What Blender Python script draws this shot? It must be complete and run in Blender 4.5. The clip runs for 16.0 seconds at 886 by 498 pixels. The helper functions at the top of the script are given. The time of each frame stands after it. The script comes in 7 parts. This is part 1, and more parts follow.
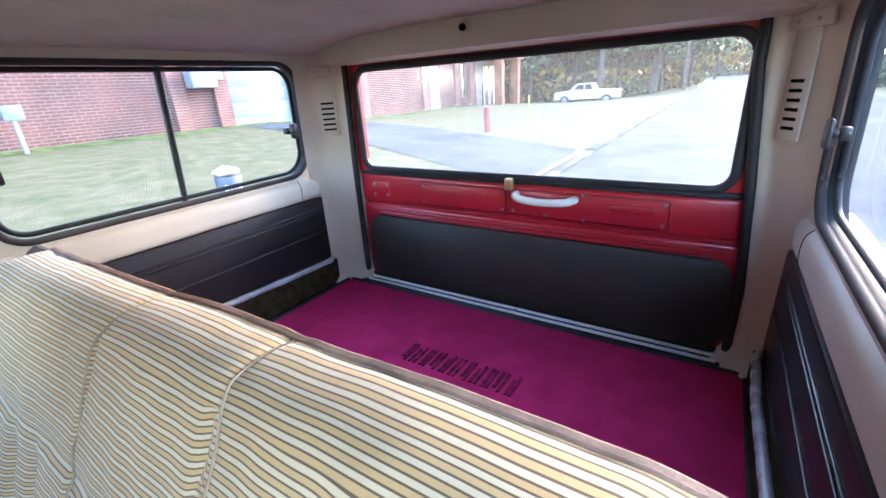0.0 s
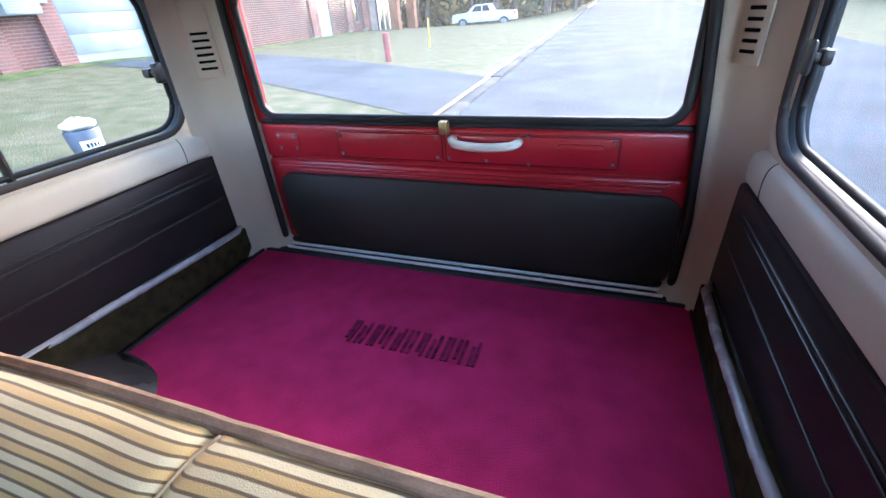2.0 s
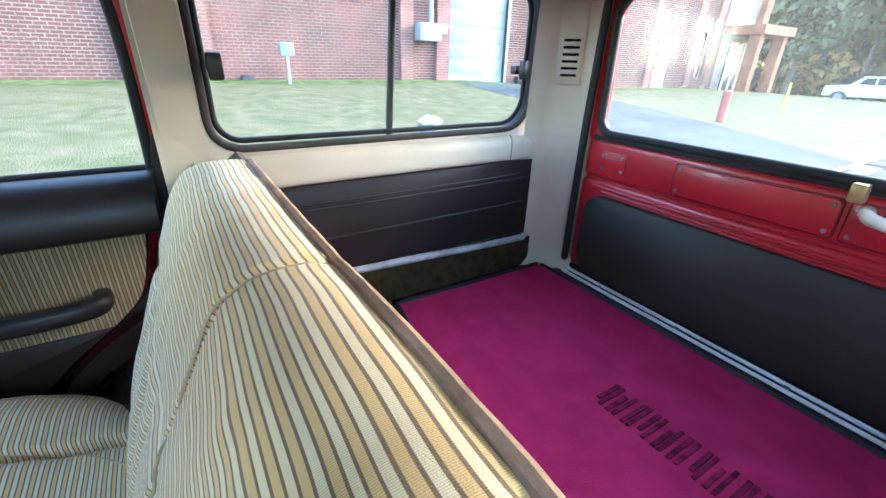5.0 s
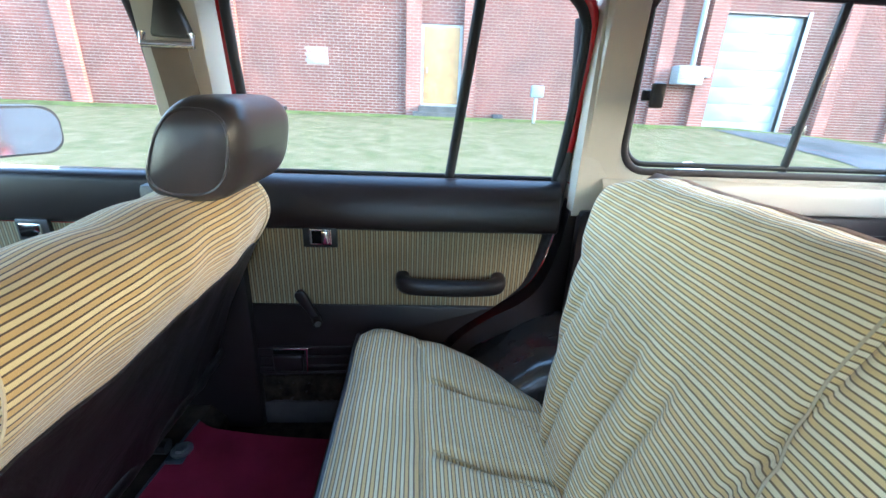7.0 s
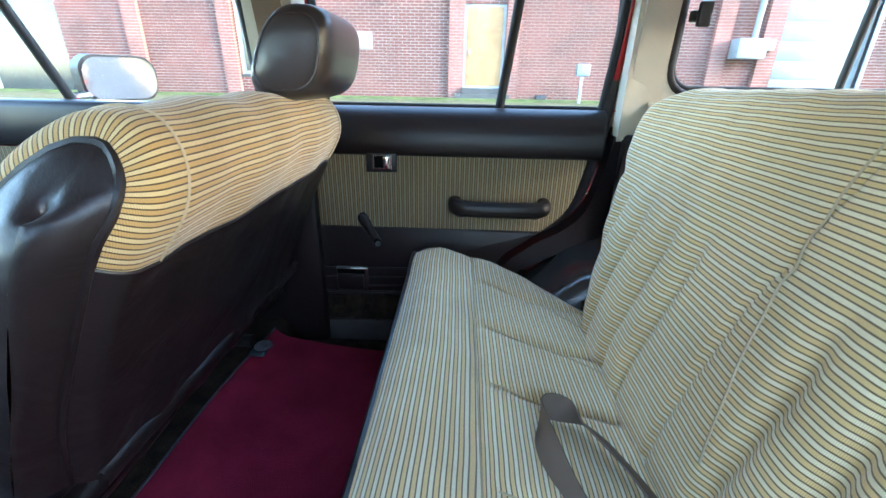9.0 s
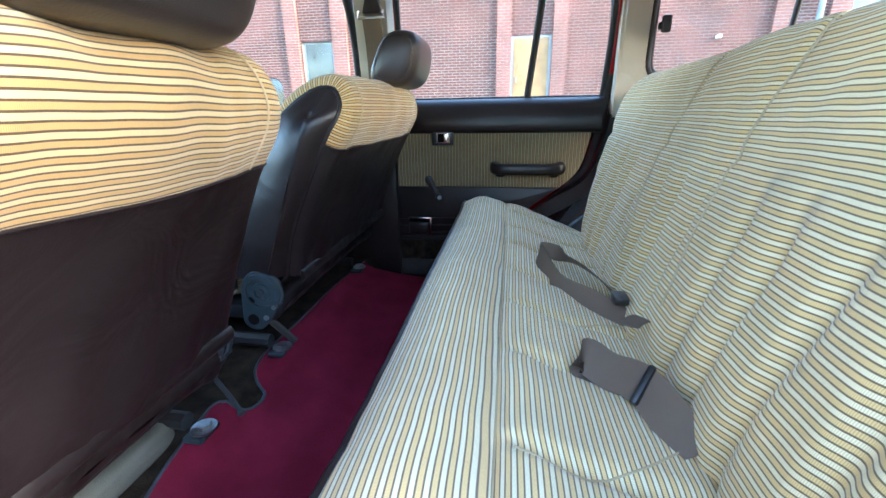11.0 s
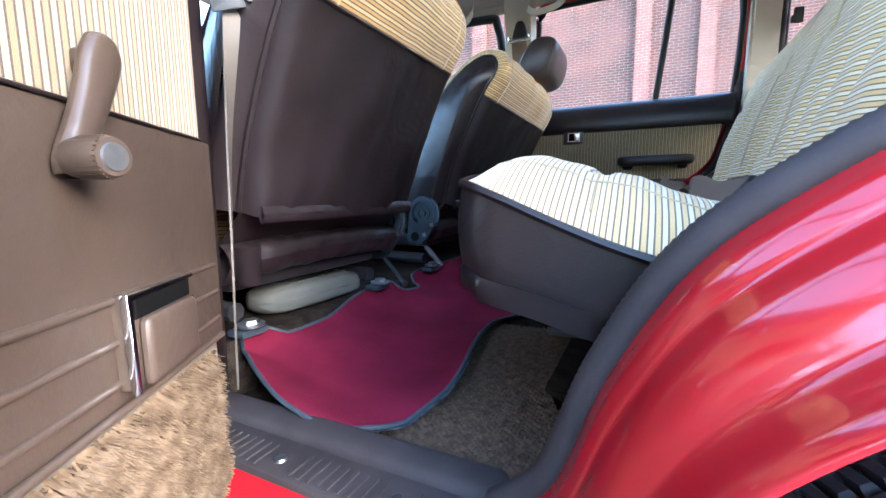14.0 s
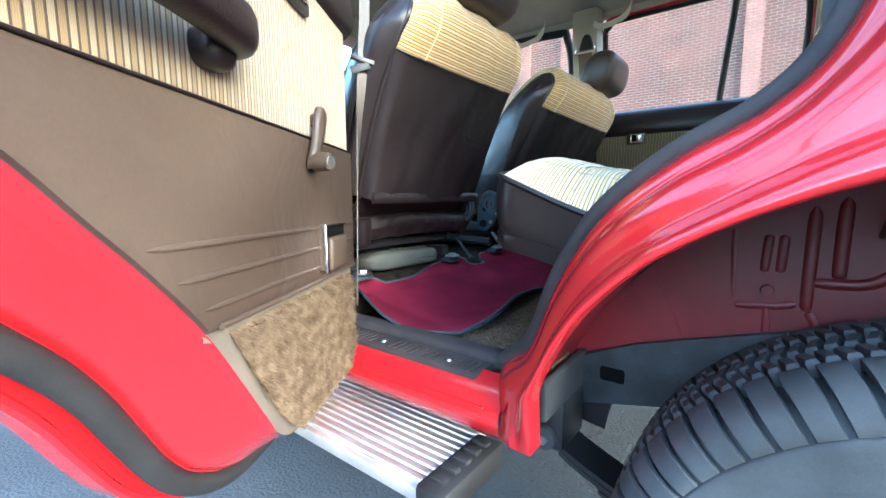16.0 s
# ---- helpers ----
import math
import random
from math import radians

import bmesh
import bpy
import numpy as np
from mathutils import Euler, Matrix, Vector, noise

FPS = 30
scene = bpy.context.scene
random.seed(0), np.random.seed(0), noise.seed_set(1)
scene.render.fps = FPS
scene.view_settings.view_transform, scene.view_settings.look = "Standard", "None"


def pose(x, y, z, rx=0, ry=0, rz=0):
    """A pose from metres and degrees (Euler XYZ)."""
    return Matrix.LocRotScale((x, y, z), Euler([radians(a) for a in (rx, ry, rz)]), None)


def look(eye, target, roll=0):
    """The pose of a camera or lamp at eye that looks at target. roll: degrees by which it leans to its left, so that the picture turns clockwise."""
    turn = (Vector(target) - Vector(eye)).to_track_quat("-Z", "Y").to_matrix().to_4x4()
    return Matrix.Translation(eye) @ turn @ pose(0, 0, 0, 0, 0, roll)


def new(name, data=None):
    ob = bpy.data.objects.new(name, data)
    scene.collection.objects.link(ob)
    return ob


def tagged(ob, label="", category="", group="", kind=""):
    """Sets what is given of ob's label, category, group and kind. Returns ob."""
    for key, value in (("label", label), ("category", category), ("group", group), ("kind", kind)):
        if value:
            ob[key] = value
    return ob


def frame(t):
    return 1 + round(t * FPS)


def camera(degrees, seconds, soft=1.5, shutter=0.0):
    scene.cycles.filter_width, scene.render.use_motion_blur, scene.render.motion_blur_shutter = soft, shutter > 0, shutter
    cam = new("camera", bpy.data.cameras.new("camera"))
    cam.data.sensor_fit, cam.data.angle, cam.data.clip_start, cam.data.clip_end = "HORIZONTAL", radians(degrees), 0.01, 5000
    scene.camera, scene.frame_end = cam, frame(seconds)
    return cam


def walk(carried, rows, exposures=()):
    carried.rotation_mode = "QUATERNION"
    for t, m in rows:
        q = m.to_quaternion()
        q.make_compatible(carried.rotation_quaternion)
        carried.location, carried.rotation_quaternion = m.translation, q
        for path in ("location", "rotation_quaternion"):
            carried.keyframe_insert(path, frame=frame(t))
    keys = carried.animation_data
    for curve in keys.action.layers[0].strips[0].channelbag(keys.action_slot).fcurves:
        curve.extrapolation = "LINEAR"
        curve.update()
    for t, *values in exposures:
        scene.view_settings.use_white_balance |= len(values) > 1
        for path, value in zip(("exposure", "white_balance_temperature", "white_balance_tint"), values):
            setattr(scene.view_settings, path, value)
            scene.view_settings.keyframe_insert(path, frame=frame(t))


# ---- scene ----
cam = camera(93.4, 16.0)
PATH = [
    (0, (0.533, -0.048, 1.543), (-0.502, 1.504, 0.82), -3.7),
    (0.5, (0.499, -0.01, 1.557), (-0.313, 1.638, 0.767), -4.9),
    (1, (0.462, 0.018, 1.55), (-0.205, 1.677, 0.653), -5.3),
    (1.5, (0.436, 0.035, 1.556), (-0.183, 1.669, 0.585), -5.5),
    (2, (0.404, 0.064, 1.543), (-0.23, 1.664, 0.524), -4.6),
    (2.5, (0.367, 0.113, 1.508), (-0.376, 1.672, 0.5), -3.6),
    (3, (0.332, 0.145, 1.459), (-0.589, 1.597, 0.437), -2.5),
    (3.2, (0.327, 0.155, 1.45), (-0.662, 1.57, 0.441), -2.3),
    (5.3, (0.244, 0.051, 1.46), (-1.376, 0.917, 0.668), 2.0),
    (5.5, (0.241, 0.019, 1.46), (-1.428, 0.807, 0.689), 2.0),
    (6, (0.22, -0.1, 1.458), (-1.563, 0.451, 0.739), 2.2),
    (6.5, (0.205, -0.214, 1.44), (-1.644, 0.093, 0.741), 2.2),
    (7, (0.198, -0.301, 1.423), (-1.673, -0.186, 0.726), 2.4),
    (7.5, (0.183, -0.326, 1.375), (-1.68, -0.343, 0.649), 2.2),
    (8, (0.2, -0.338, 1.334), (-1.651, -0.389, 0.58), 1.8),
    (8.2, (0.214, -0.339, 1.327), (-1.635, -0.394, 0.566), 1.6),
    (10.3, (0.655, -0.286, 1.242), (-1.22, -0.442, 0.562), -0.4),
    (10.5, (0.704, -0.283, 1.229), (-1.17, -0.481, 0.558), -0.6),
    (11, (0.819, -0.286, 1.201), (-1.056, -0.587, 0.571), -1.0),
    (11.5, (0.911, -0.29, 1.129), (-0.975, -0.659, 0.573), -0.9),
    (12, (0.973, -0.283, 1.061), (-0.912, -0.723, 0.558), -0.7),
    (12.5, (1.034, -0.268, 1.035), (-0.845, -0.794, 0.598), -0.6),
    (13, (1.092, -0.25, 1.017), (-0.769, -0.886, 0.655), -0.6),
    (13.5, (1.101, -0.235, 0.962), (-0.725, -0.997, 0.672), -0.7),
    (14, (1.105, -0.242, 0.874), (-0.679, -1.11, 0.621), -0.5),
    (14.5, (1.12, -0.239, 0.852), (-0.606, -1.225, 0.628), -0.4),
    (15, (1.155, -0.207, 0.832), (-0.5, -1.308, 0.616), -0.5),
    (15.5, (1.233, -0.127, 0.835), (-0.367, -1.305, 0.603), -0.5),
    (16, (1.322, -0.055, 0.851), (-0.256, -1.259, 0.603), -0.2),
]
EXPOSURES = [(0.0, 4.56, 6050, 21), (0.5, 4.26, 6050, 17), (1.2, 4.14, 6050, 17), (2.0, 4.27, 6050, 18), (3.2, 4.42, 6100, 13), (6.5, 4.64, 5980, 7), (8.2, 4.70, 5950, 6), (10.5, 4.54, 6300, 6), (11.2, 4.46, 6050, 9), (12.0, 4.38, 6050, 16), (13.0, 4.40, 5950, 14), (14.5, 4.50, 5850, 12), (15.2, 4.50, 5850, 8), (16.0, 4.38, 5950, 1)]
walk(cam, [(t, look(eye, target, roll)) for t, eye, target, roll in PATH], EXPOSURES)

# ---- light ----
world = bpy.data.worlds.new("sky")
scene.world = world
world.use_nodes = True
wn = world.node_tree.nodes
sky = wn.new("ShaderNodeTexSky")
sky.sky_type, sky.sun_disc = "NISHITA", False
sky.sun_elevation, sky.sun_rotation = radians(18), radians(14)
sky.air_density, sky.dust_density, sky.ozone_density = 1.0, 0.7, 1.6
wn["Background"].inputs["Strength"].default_value = 0.15
world.node_tree.links.new(sky.outputs[0], wn["Background"].inputs["Color"])
sun = new("sun", bpy.data.lights.new("sun", "SUN"))
sun.data.energy, sun.data.angle, sun.data.color = 0.68, radians(40), (1.0, 0.90, 0.77)
sun.matrix_world = look((0, 0, 0), (-0.23, -0.92, -0.31))


# ---- materials ----
def material(name, base, rough=0.6, metal=0.0, vary=0.15, scale=8.0, bump=0.0, bscale=200.0, coat=0.0, spec=0.5, second=None, sheen=0.0, detail=6.0, crease=0.0):
    """Principled surface with two scales of colour variation and a fine relief."""
    m = bpy.data.materials.new(name)
    m.use_nodes = True
    n, l = m.node_tree.nodes, m.node_tree.links
    p = n["Principled BSDF"]
    p.inputs["Roughness"].default_value, p.inputs["Metallic"].default_value = rough, metal
    p.inputs["Coat Weight"].default_value, p.inputs["Coat Roughness"].default_value = coat, 0.04
    p.inputs["Specular IOR Level"].default_value = spec
    p.inputs["Sheen Weight"].default_value = sheen
    co = n.new("ShaderNodeTexCoord")
    big, fine = n.new("ShaderNodeTexNoise"), n.new("ShaderNodeTexNoise")
    big.inputs["Scale"].default_value, big.inputs["Detail"].default_value = scale, detail
    fine.inputs["Scale"].default_value, fine.inputs["Detail"].default_value = bscale, 3.0
    l.new(co.outputs["Object"], big.inputs["Vector"])
    l.new(co.outputs["Object"], fine.inputs["Vector"])
    ramp = n.new("ShaderNodeValToRGB")
    dark = second or tuple(c * (1 - vary * 1.6) for c in base)
    light = base if second else tuple(min(1, c * (1 + vary)) for c in base)
    ramp.color_ramp.elements[0].position, ramp.color_ramp.elements[1].position = 0.33, 0.68
    ramp.color_ramp.elements[0].color, ramp.color_ramp.elements[1].color = (*dark, 1), (*light, 1)
    l.new(big.outputs["Fac"], ramp.inputs["Fac"])
    mix = n.new("ShaderNodeMix")
    mix.data_type, mix.blend_type = "RGBA", "MULTIPLY"
    mix.inputs["Factor"].default_value = min(1, vary * 2.5)
    l.new(ramp.outputs["Color"], mix.inputs["A"])
    fr = n.new("ShaderNodeMapRange")
    fr.inputs["To Min"].default_value, fr.inputs["To Max"].default_value = 0.65, 1.2
    l.new(fine.outputs["Fac"], fr.inputs["Value"])
    l.new(fr.outputs["Result"], mix.inputs["B"])
    l.new(mix.outputs["Result"], p.inputs["Base Color"])
    rr = n.new("ShaderNodeMapRange")
    rr.inputs["To Min"].default_value, rr.inputs["To Max"].default_value = max(0.02, rough - 0.09), min(1, rough + 0.09)
    l.new(big.outputs["Fac"], rr.inputs["Value"])
    l.new(rr.outputs["Result"], p.inputs["Roughness"])
    if bump:
        b = n.new("ShaderNodeBump")
        b.inputs["Strength"].default_value, b.inputs["Distance"].default_value = 1.0, bump
        l.new(fine.outputs["Fac"], b.inputs["Height"])
        l.new(b.outputs["Normal"], p.inputs["Normal"])
        if crease:
            fold, b2 = n.new("ShaderNodeTexNoise"), n.new("ShaderNodeBump")
            fold.inputs["Scale"].default_value, fold.inputs["Detail"].default_value, fold.inputs["Distortion"].default_value = 9.0, 3.0, 1.2
            b2.inputs["Strength"].default_value, b2.inputs["Distance"].default_value = 1.0, crease
            l.new(co.outputs["Object"], fold.inputs["Vector"])
            l.new(fold.outputs["Fac"], b2.inputs["Height"])
            l.new(b2.outputs["Normal"], b.inputs["Normal"])
    return m


def stripes(name, axis, period, tan, white, line, rough=0.9):
    """Woven upholstery: broad pale and tan bands parted by thin brown lines, with a fine weave."""
    m = material(name, tan, rough, vary=0.1, scale=5, bump=0.0004, bscale=900, spec=0.15, sheen=0.3)
    n, l = m.node_tree.nodes, m.node_tree.links
    p = n["Principled BSDF"]
    uv = n.new("ShaderNodeUVMap")
    sep = n.new("ShaderNodeSeparateXYZ")
    l.new(uv.outputs["UV"], sep.inputs[0])
    div = n.new("ShaderNodeMath")
    div.operation, div.inputs[1].default_value = "DIVIDE", period
    l.new(sep.outputs[axis], div.inputs[0])
    fr = n.new("ShaderNodeMath")
    fr.operation = "FRACT"
    l.new(div.outputs[0], fr.inputs[0])
    ramp = n.new("ShaderNodeValToRGB")
    ramp.color_ramp.interpolation = "LINEAR"
    els = ramp.color_ramp.elements
    stops = [(0.0, line), (0.055, line), (0.085, white), (0.41, white), (0.44, line), (0.55, line), (0.58, tan), (0.92, tan), (0.95, line)]
    els[0].position, els[0].color = stops[0][0], (*stops[0][1], 1)
    els[1].position, els[1].color = stops[-1][0], (*stops[-1][1], 1)
    for pos, c in stops[1:-1]:
        e = els.new(pos)
        e.color = (*c, 1)
    l.new(fr.outputs[0], ramp.inputs["Fac"])
    weave = n.new("ShaderNodeTexWave")
    weave.inputs["Scale"].default_value, weave.inputs["Distortion"].default_value = 260, 1.5
    l.new(uv.outputs["UV"], weave.inputs["Vector"])
    mr = n.new("ShaderNodeMapRange")
    mr.inputs["To Min"].default_value, mr.inputs["To Max"].default_value = 0.78, 1.08
    l.new(weave.outputs["Fac"], mr.inputs["Value"])
    stain = n.new("ShaderNodeTexNoise")
    stain.inputs["Scale"].default_value, stain.inputs["Detail"].default_value = 7, 5
    tc = n.new("ShaderNodeTexCoord")
    l.new(tc.outputs["Object"], stain.inputs["Vector"])
    sr = n.new("ShaderNodeMapRange")
    sr.inputs["From Min"].default_value, sr.inputs["From Max"].default_value = 0.3, 0.7
    sr.inputs["To Min"].default_value, sr.inputs["To Max"].default_value = 0.88, 1.05
    l.new(stain.outputs["Fac"], sr.inputs["Value"])
    mul = n.new("ShaderNodeMath")
    mul.operation = "MULTIPLY"
    l.new(mr.outputs[0], mul.inputs[0])
    l.new(sr.outputs[0], mul.inputs[1])
    mix = n.new("ShaderNodeMix")
    mix.data_type, mix.blend_type = "RGBA", "MULTIPLY"
    mix.inputs["Factor"].default_value = 1
    l.new(ramp.outputs["Color"], mix.inputs["A"])
    l.new(mul.outputs[0], mix.inputs["B"])
    l.new(mix.outputs["Result"], p.inputs["Base Color"])
    return m


def glass(name, tint=(0.96, 0.98, 0.97), haze=0.006):
    """Clear pane with a faint translucent veil added for daylight haze."""
    m = bpy.data.materials.new(name)
    m.use_nodes = True
    n, l = m.node_tree.nodes, m.node_tree.links
    n.remove(n["Principled BSDF"])
    t, g, mx = n.new("ShaderNodeBsdfTransparent"), n.new("ShaderNodeBsdfGlossy"), n.new("ShaderNodeMixShader")
    lw = n.new("ShaderNodeLayerWeight")
    pw, fz = n.new("ShaderNodeMath"), n.new("ShaderNodeMath")
    pw.operation, pw.inputs[1].default_value = "POWER", 5.0
    fz.operation, fz.inputs[1].default_value, fz.inputs[2].default_value = "MULTIPLY_ADD", 0.22, 0.018
    l.new(lw.outputs["Facing"], pw.inputs[0])
    l.new(pw.outputs[0], fz.inputs[0])
    t.inputs["Color"].default_value = (*tint, 1)
    g.inputs["Roughness"].default_value = 0.02
    l.new(fz.outputs[0], mx.inputs[0])
    l.new(t.outputs[0], mx.inputs[1])
    l.new(g.outputs[0], mx.inputs[2])
    veil, dm = n.new("ShaderNodeBsdfTranslucent"), n.new("ShaderNodeMixShader")
    veil.inputs["Color"].default_value = (0.95, 0.95, 0.92, 1)
    tc, patchy, mr = n.new("ShaderNodeTexCoord"), n.new("ShaderNodeTexNoise"), n.new("ShaderNodeMapRange")
    patchy.inputs["Scale"].default_value, patchy.inputs["Detail"].default_value = 3.0, 6.0
    mr.inputs["To Min"].default_value, mr.inputs["To Max"].default_value = haze * 0.6, haze * 1.4
    l.new(tc.outputs["Object"], patchy.inputs["Vector"])
    l.new(patchy.outputs["Fac"], mr.inputs["Value"])
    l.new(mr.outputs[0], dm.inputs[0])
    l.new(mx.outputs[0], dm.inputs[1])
    l.new(veil.outputs[0], dm.inputs[2])
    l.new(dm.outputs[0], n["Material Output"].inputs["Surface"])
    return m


RED = material("red_paint", (0.46, 0.012, 0.018), 0.20, vary=0.05, scale=3, coat=0.8, bscale=60)
RED_IN = material("red_paint_inside", (0.42, 0.012, 0.022), 0.32, vary=0.08, scale=4, coat=0.3, bscale=90)
DARK_RED = material("shadowed_red_joint", (0.10, 0.003, 0.008), 0.6, vary=0.1, scale=9)
# same red paint as RED, darkened for the shade inside the wheel housing
RED_SHADED = material("red_underside_paint_shaded", (0.135, 0.005, 0.009), 0.48, vary=0.22, scale=6, bump=0.0006, bscale=50)
BEIGE = material("beige_painted_metal", (0.48, 0.425, 0.34), 0.5, vary=0.05, scale=5, bump=0.0003, bscale=500)
HEADLINER = material("grey_beige_headlining", (0.43, 0.395, 0.345), 0.9, vary=0.06, scale=7, bump=0.0006, bscale=700)
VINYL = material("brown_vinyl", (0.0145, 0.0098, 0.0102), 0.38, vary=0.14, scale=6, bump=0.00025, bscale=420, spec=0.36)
SEAT_VINYL = material("creased_brown_seat_vinyl", (0.0160, 0.0112, 0.0115), 0.36, vary=0.12, scale=5, bump=0.0002, bscale=420, spec=0.40, crease=0.0045)
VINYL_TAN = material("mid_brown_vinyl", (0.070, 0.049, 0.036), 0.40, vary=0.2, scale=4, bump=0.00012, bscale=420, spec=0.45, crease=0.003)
HEADREST_VINYL = material("smooth_brown_vinyl", (0.040, 0.030, 0.029), 0.33, vary=0.1, scale=6, bump=0.0002, bscale=420, spec=0.55)
VINYL_SHINY = material("glossy_brown_vinyl", (0.038, 0.032, 0.030), 0.22, vary=0.15, scale=9, bump=0.0040, bscale=16, spec=0.7)
BLACK_VINYL = material("black_board", (0.028, 0.024, 0.019), 0.5, vary=0.15, scale=5, bump=0.0005, bscale=380)
RUBBER = material("black_rubber", (0.02, 0.02, 0.021), 0.6, vary=0.2, scale=12, bump=0.0004, bscale=300, spec=0.3)
SEAL = material("dark_brown_rubber_seal", (0.044, 0.036, 0.035), 0.68, vary=0.15, scale=20, bump=0.0003, bscale=300, spec=0.25)
BLACK = material("black_plastic", (0.016, 0.015, 0.016), 0.4, vary=0.15, scale=15)
# near-black for the shade in holes and slots modelled as solid pieces
DARK_PIT = material("opening_shade", (0.006, 0.006, 0.006), 0.95, vary=0.1, spec=0.0)
LOWER_FELT = material("dark_olive_brown_felt", (0.042, 0.031, 0.016), 0.98, vary=0.25, scale=30, bump=0.001, bscale=260, spec=0.05)
EDGING = material("grey_brown_edging", (0.34, 0.33, 0.345), 0.28, vary=0.1, scale=20)
CHROME = material("chrome", (0.82, 0.82, 0.84), 0.14, 1.0, vary=0.04, scale=20)
MIRROR = material("mirror_glass", (0.72, 0.74, 0.76), 0.04, 1.0, vary=0.02, scale=20)
STEEL = material("worn_steel", (0.32, 0.33, 0.34), 0.45, 1.0, vary=0.2, scale=30, bump=0.0003)
RAILMETAL = material("dark_underbody_metal", (0.028, 0.032, 0.036), 0.6, vary=0.3, scale=25, bump=0.0006)
GREYMETAL = material("blue_grey_painted_metal", (0.034, 0.050, 0.062), 0.48, 0.2, vary=0.2, scale=25)
# near-white diffuse base stands in for the metal strip's bright reflections
BRIGHT = material("trim_metal_painted_shine", (0.88, 0.88, 0.88), 0.35, 0.1, vary=0.06, scale=15)
ALU = material("aluminium", (0.66, 0.62, 0.61), 0.46, 0.8, vary=0.1, scale=15)
# mat carpet in two tones: cargo brightened for dimness, footwell darkened for door light
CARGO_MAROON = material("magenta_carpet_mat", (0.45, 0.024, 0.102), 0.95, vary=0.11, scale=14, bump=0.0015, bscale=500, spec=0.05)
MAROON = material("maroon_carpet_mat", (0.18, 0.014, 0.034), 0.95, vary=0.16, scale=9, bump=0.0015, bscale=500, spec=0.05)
BROWN_CARPET = material("brown_loop_carpet", (0.135, 0.092, 0.060), 0.98, vary=0.3, scale=90, bump=0.004, bscale=220, spec=0.05, second=(0.068, 0.047, 0.031))
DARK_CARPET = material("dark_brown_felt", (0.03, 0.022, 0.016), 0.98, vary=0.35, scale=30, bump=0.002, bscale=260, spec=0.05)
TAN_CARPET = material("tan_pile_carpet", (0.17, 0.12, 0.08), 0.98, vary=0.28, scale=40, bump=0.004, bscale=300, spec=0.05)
# one striped cloth in four copies, each place's light put into its colours
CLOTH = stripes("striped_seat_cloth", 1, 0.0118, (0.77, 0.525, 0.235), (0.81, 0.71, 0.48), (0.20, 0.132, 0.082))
CLOTH_WARM_LIGHT = stripes("striped_seat_cloth_warm_light", 1, 0.0118, (0.48, 0.285, 0.098), (0.58, 0.425, 0.215), (0.085, 0.050, 0.025))
CLOTH_BACK = stripes("striped_backrest_cloth_light_tint", 1, 0.0118, (0.76, 0.505, 0.215), (0.84, 0.70, 0.44), (0.215, 0.135, 0.070))
CLOTH_DOOR = stripes("striped_door_cloth_dimmed", 0, 0.0118, (0.225, 0.155, 0.074), (0.29, 0.242, 0.15), (0.058, 0.038, 0.022))
SEAM = material("dark_seam_thread", (0.48, 0.36, 0.21), 0.9, vary=0.1)
STITCH = material("pale_stitching", (0.50, 0.38, 0.23), 0.9, vary=0.1)
CREAM = material("cream_plastic", (0.72, 0.68, 0.58), 0.45, vary=0.05, scale=12)
# white darkened in its base colour to offset strong daylight on the wall
WHITE_OUT = material("dimmed_white_paint", (0.25, 0.27, 0.285), 0.5, vary=0.1, scale=2)
WHITE = material("white_paint", (0.80, 0.80, 0.79), 0.4, vary=0.05, scale=2)
GREY = material("grey_paint", (0.30, 0.31, 0.32), 0.5, vary=0.08, scale=6)
WOOD = material("pale_orange_wood_door", (0.36, 0.195, 0.075), 0.55, vary=0.18, scale=3)
BRICK = material("red_brick", (0.155, 0.052, 0.040), 0.9, vary=0.22, scale=1.3, bump=0.002, bscale=90)
MORTAR = material("mortar", (0.29, 0.235, 0.205), 0.95, vary=0.15, scale=4, bump=0.002, bscale=120)
GRASS = material("worn_lawn", (0.176, 0.148, 0.090), 0.95, vary=0.22, scale=3.4, bump=0.03, bscale=45, second=(0.098, 0.106, 0.048), spec=0.1, detail=10.0)
ASPHALT = material("grey_asphalt", (0.080, 0.089, 0.098), 0.95, vary=0.2, scale=0.8, bump=0.012, bscale=95, spec=0.1)
CONCRETE = material("pale_concrete", (0.082, 0.083, 0.080), 0.95, vary=0.2, scale=2.5, bump=0.003, bscale=110, spec=0.15)
TYRE = material("tyre_rubber", (0.052, 0.060, 0.066), 0.62, vary=0.2, scale=14, bump=0.0003, bscale=400, spec=0.35)
JACKBAG = material("grey_green_canvas", (0.10, 0.10, 0.083), 0.9, vary=0.15, scale=10, bump=0.0006, bscale=500)
WEBBING = material("brown_belt_webbing", (0.15, 0.104, 0.075), 0.55, vary=0.12, scale=8, bump=0.0004, bscale=700, spec=0.15)
WEBBING_BROWN = material("warm_brown_belt_webbing", (0.17, 0.115, 0.075), 0.55, vary=0.12, scale=8, bump=0.0004, bscale=700)
WEBBING_PALE = material("grey_brown_belt_webbing", (0.10, 0.085, 0.07), 0.6, vary=0.12, scale=8, bump=0.0004, bscale=700)
LEAF = material("foliage", (0.13, 0.13, 0.06), 0.8, vary=0.3, scale=0.6, second=(0.06, 0.07, 0.03), bump=0.01, bscale=8)
LEAF_GOLD = material("autumn_foliage", (0.36, 0.24, 0.07), 0.8, vary=0.3, scale=0.6, second=(0.18, 0.13, 0.04), bump=0.01, bscale=8)
BARK = material("bark", (0.11, 0.085, 0.065), 0.95, vary=0.25, scale=5, bump=0.01, bscale=30)
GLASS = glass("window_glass")
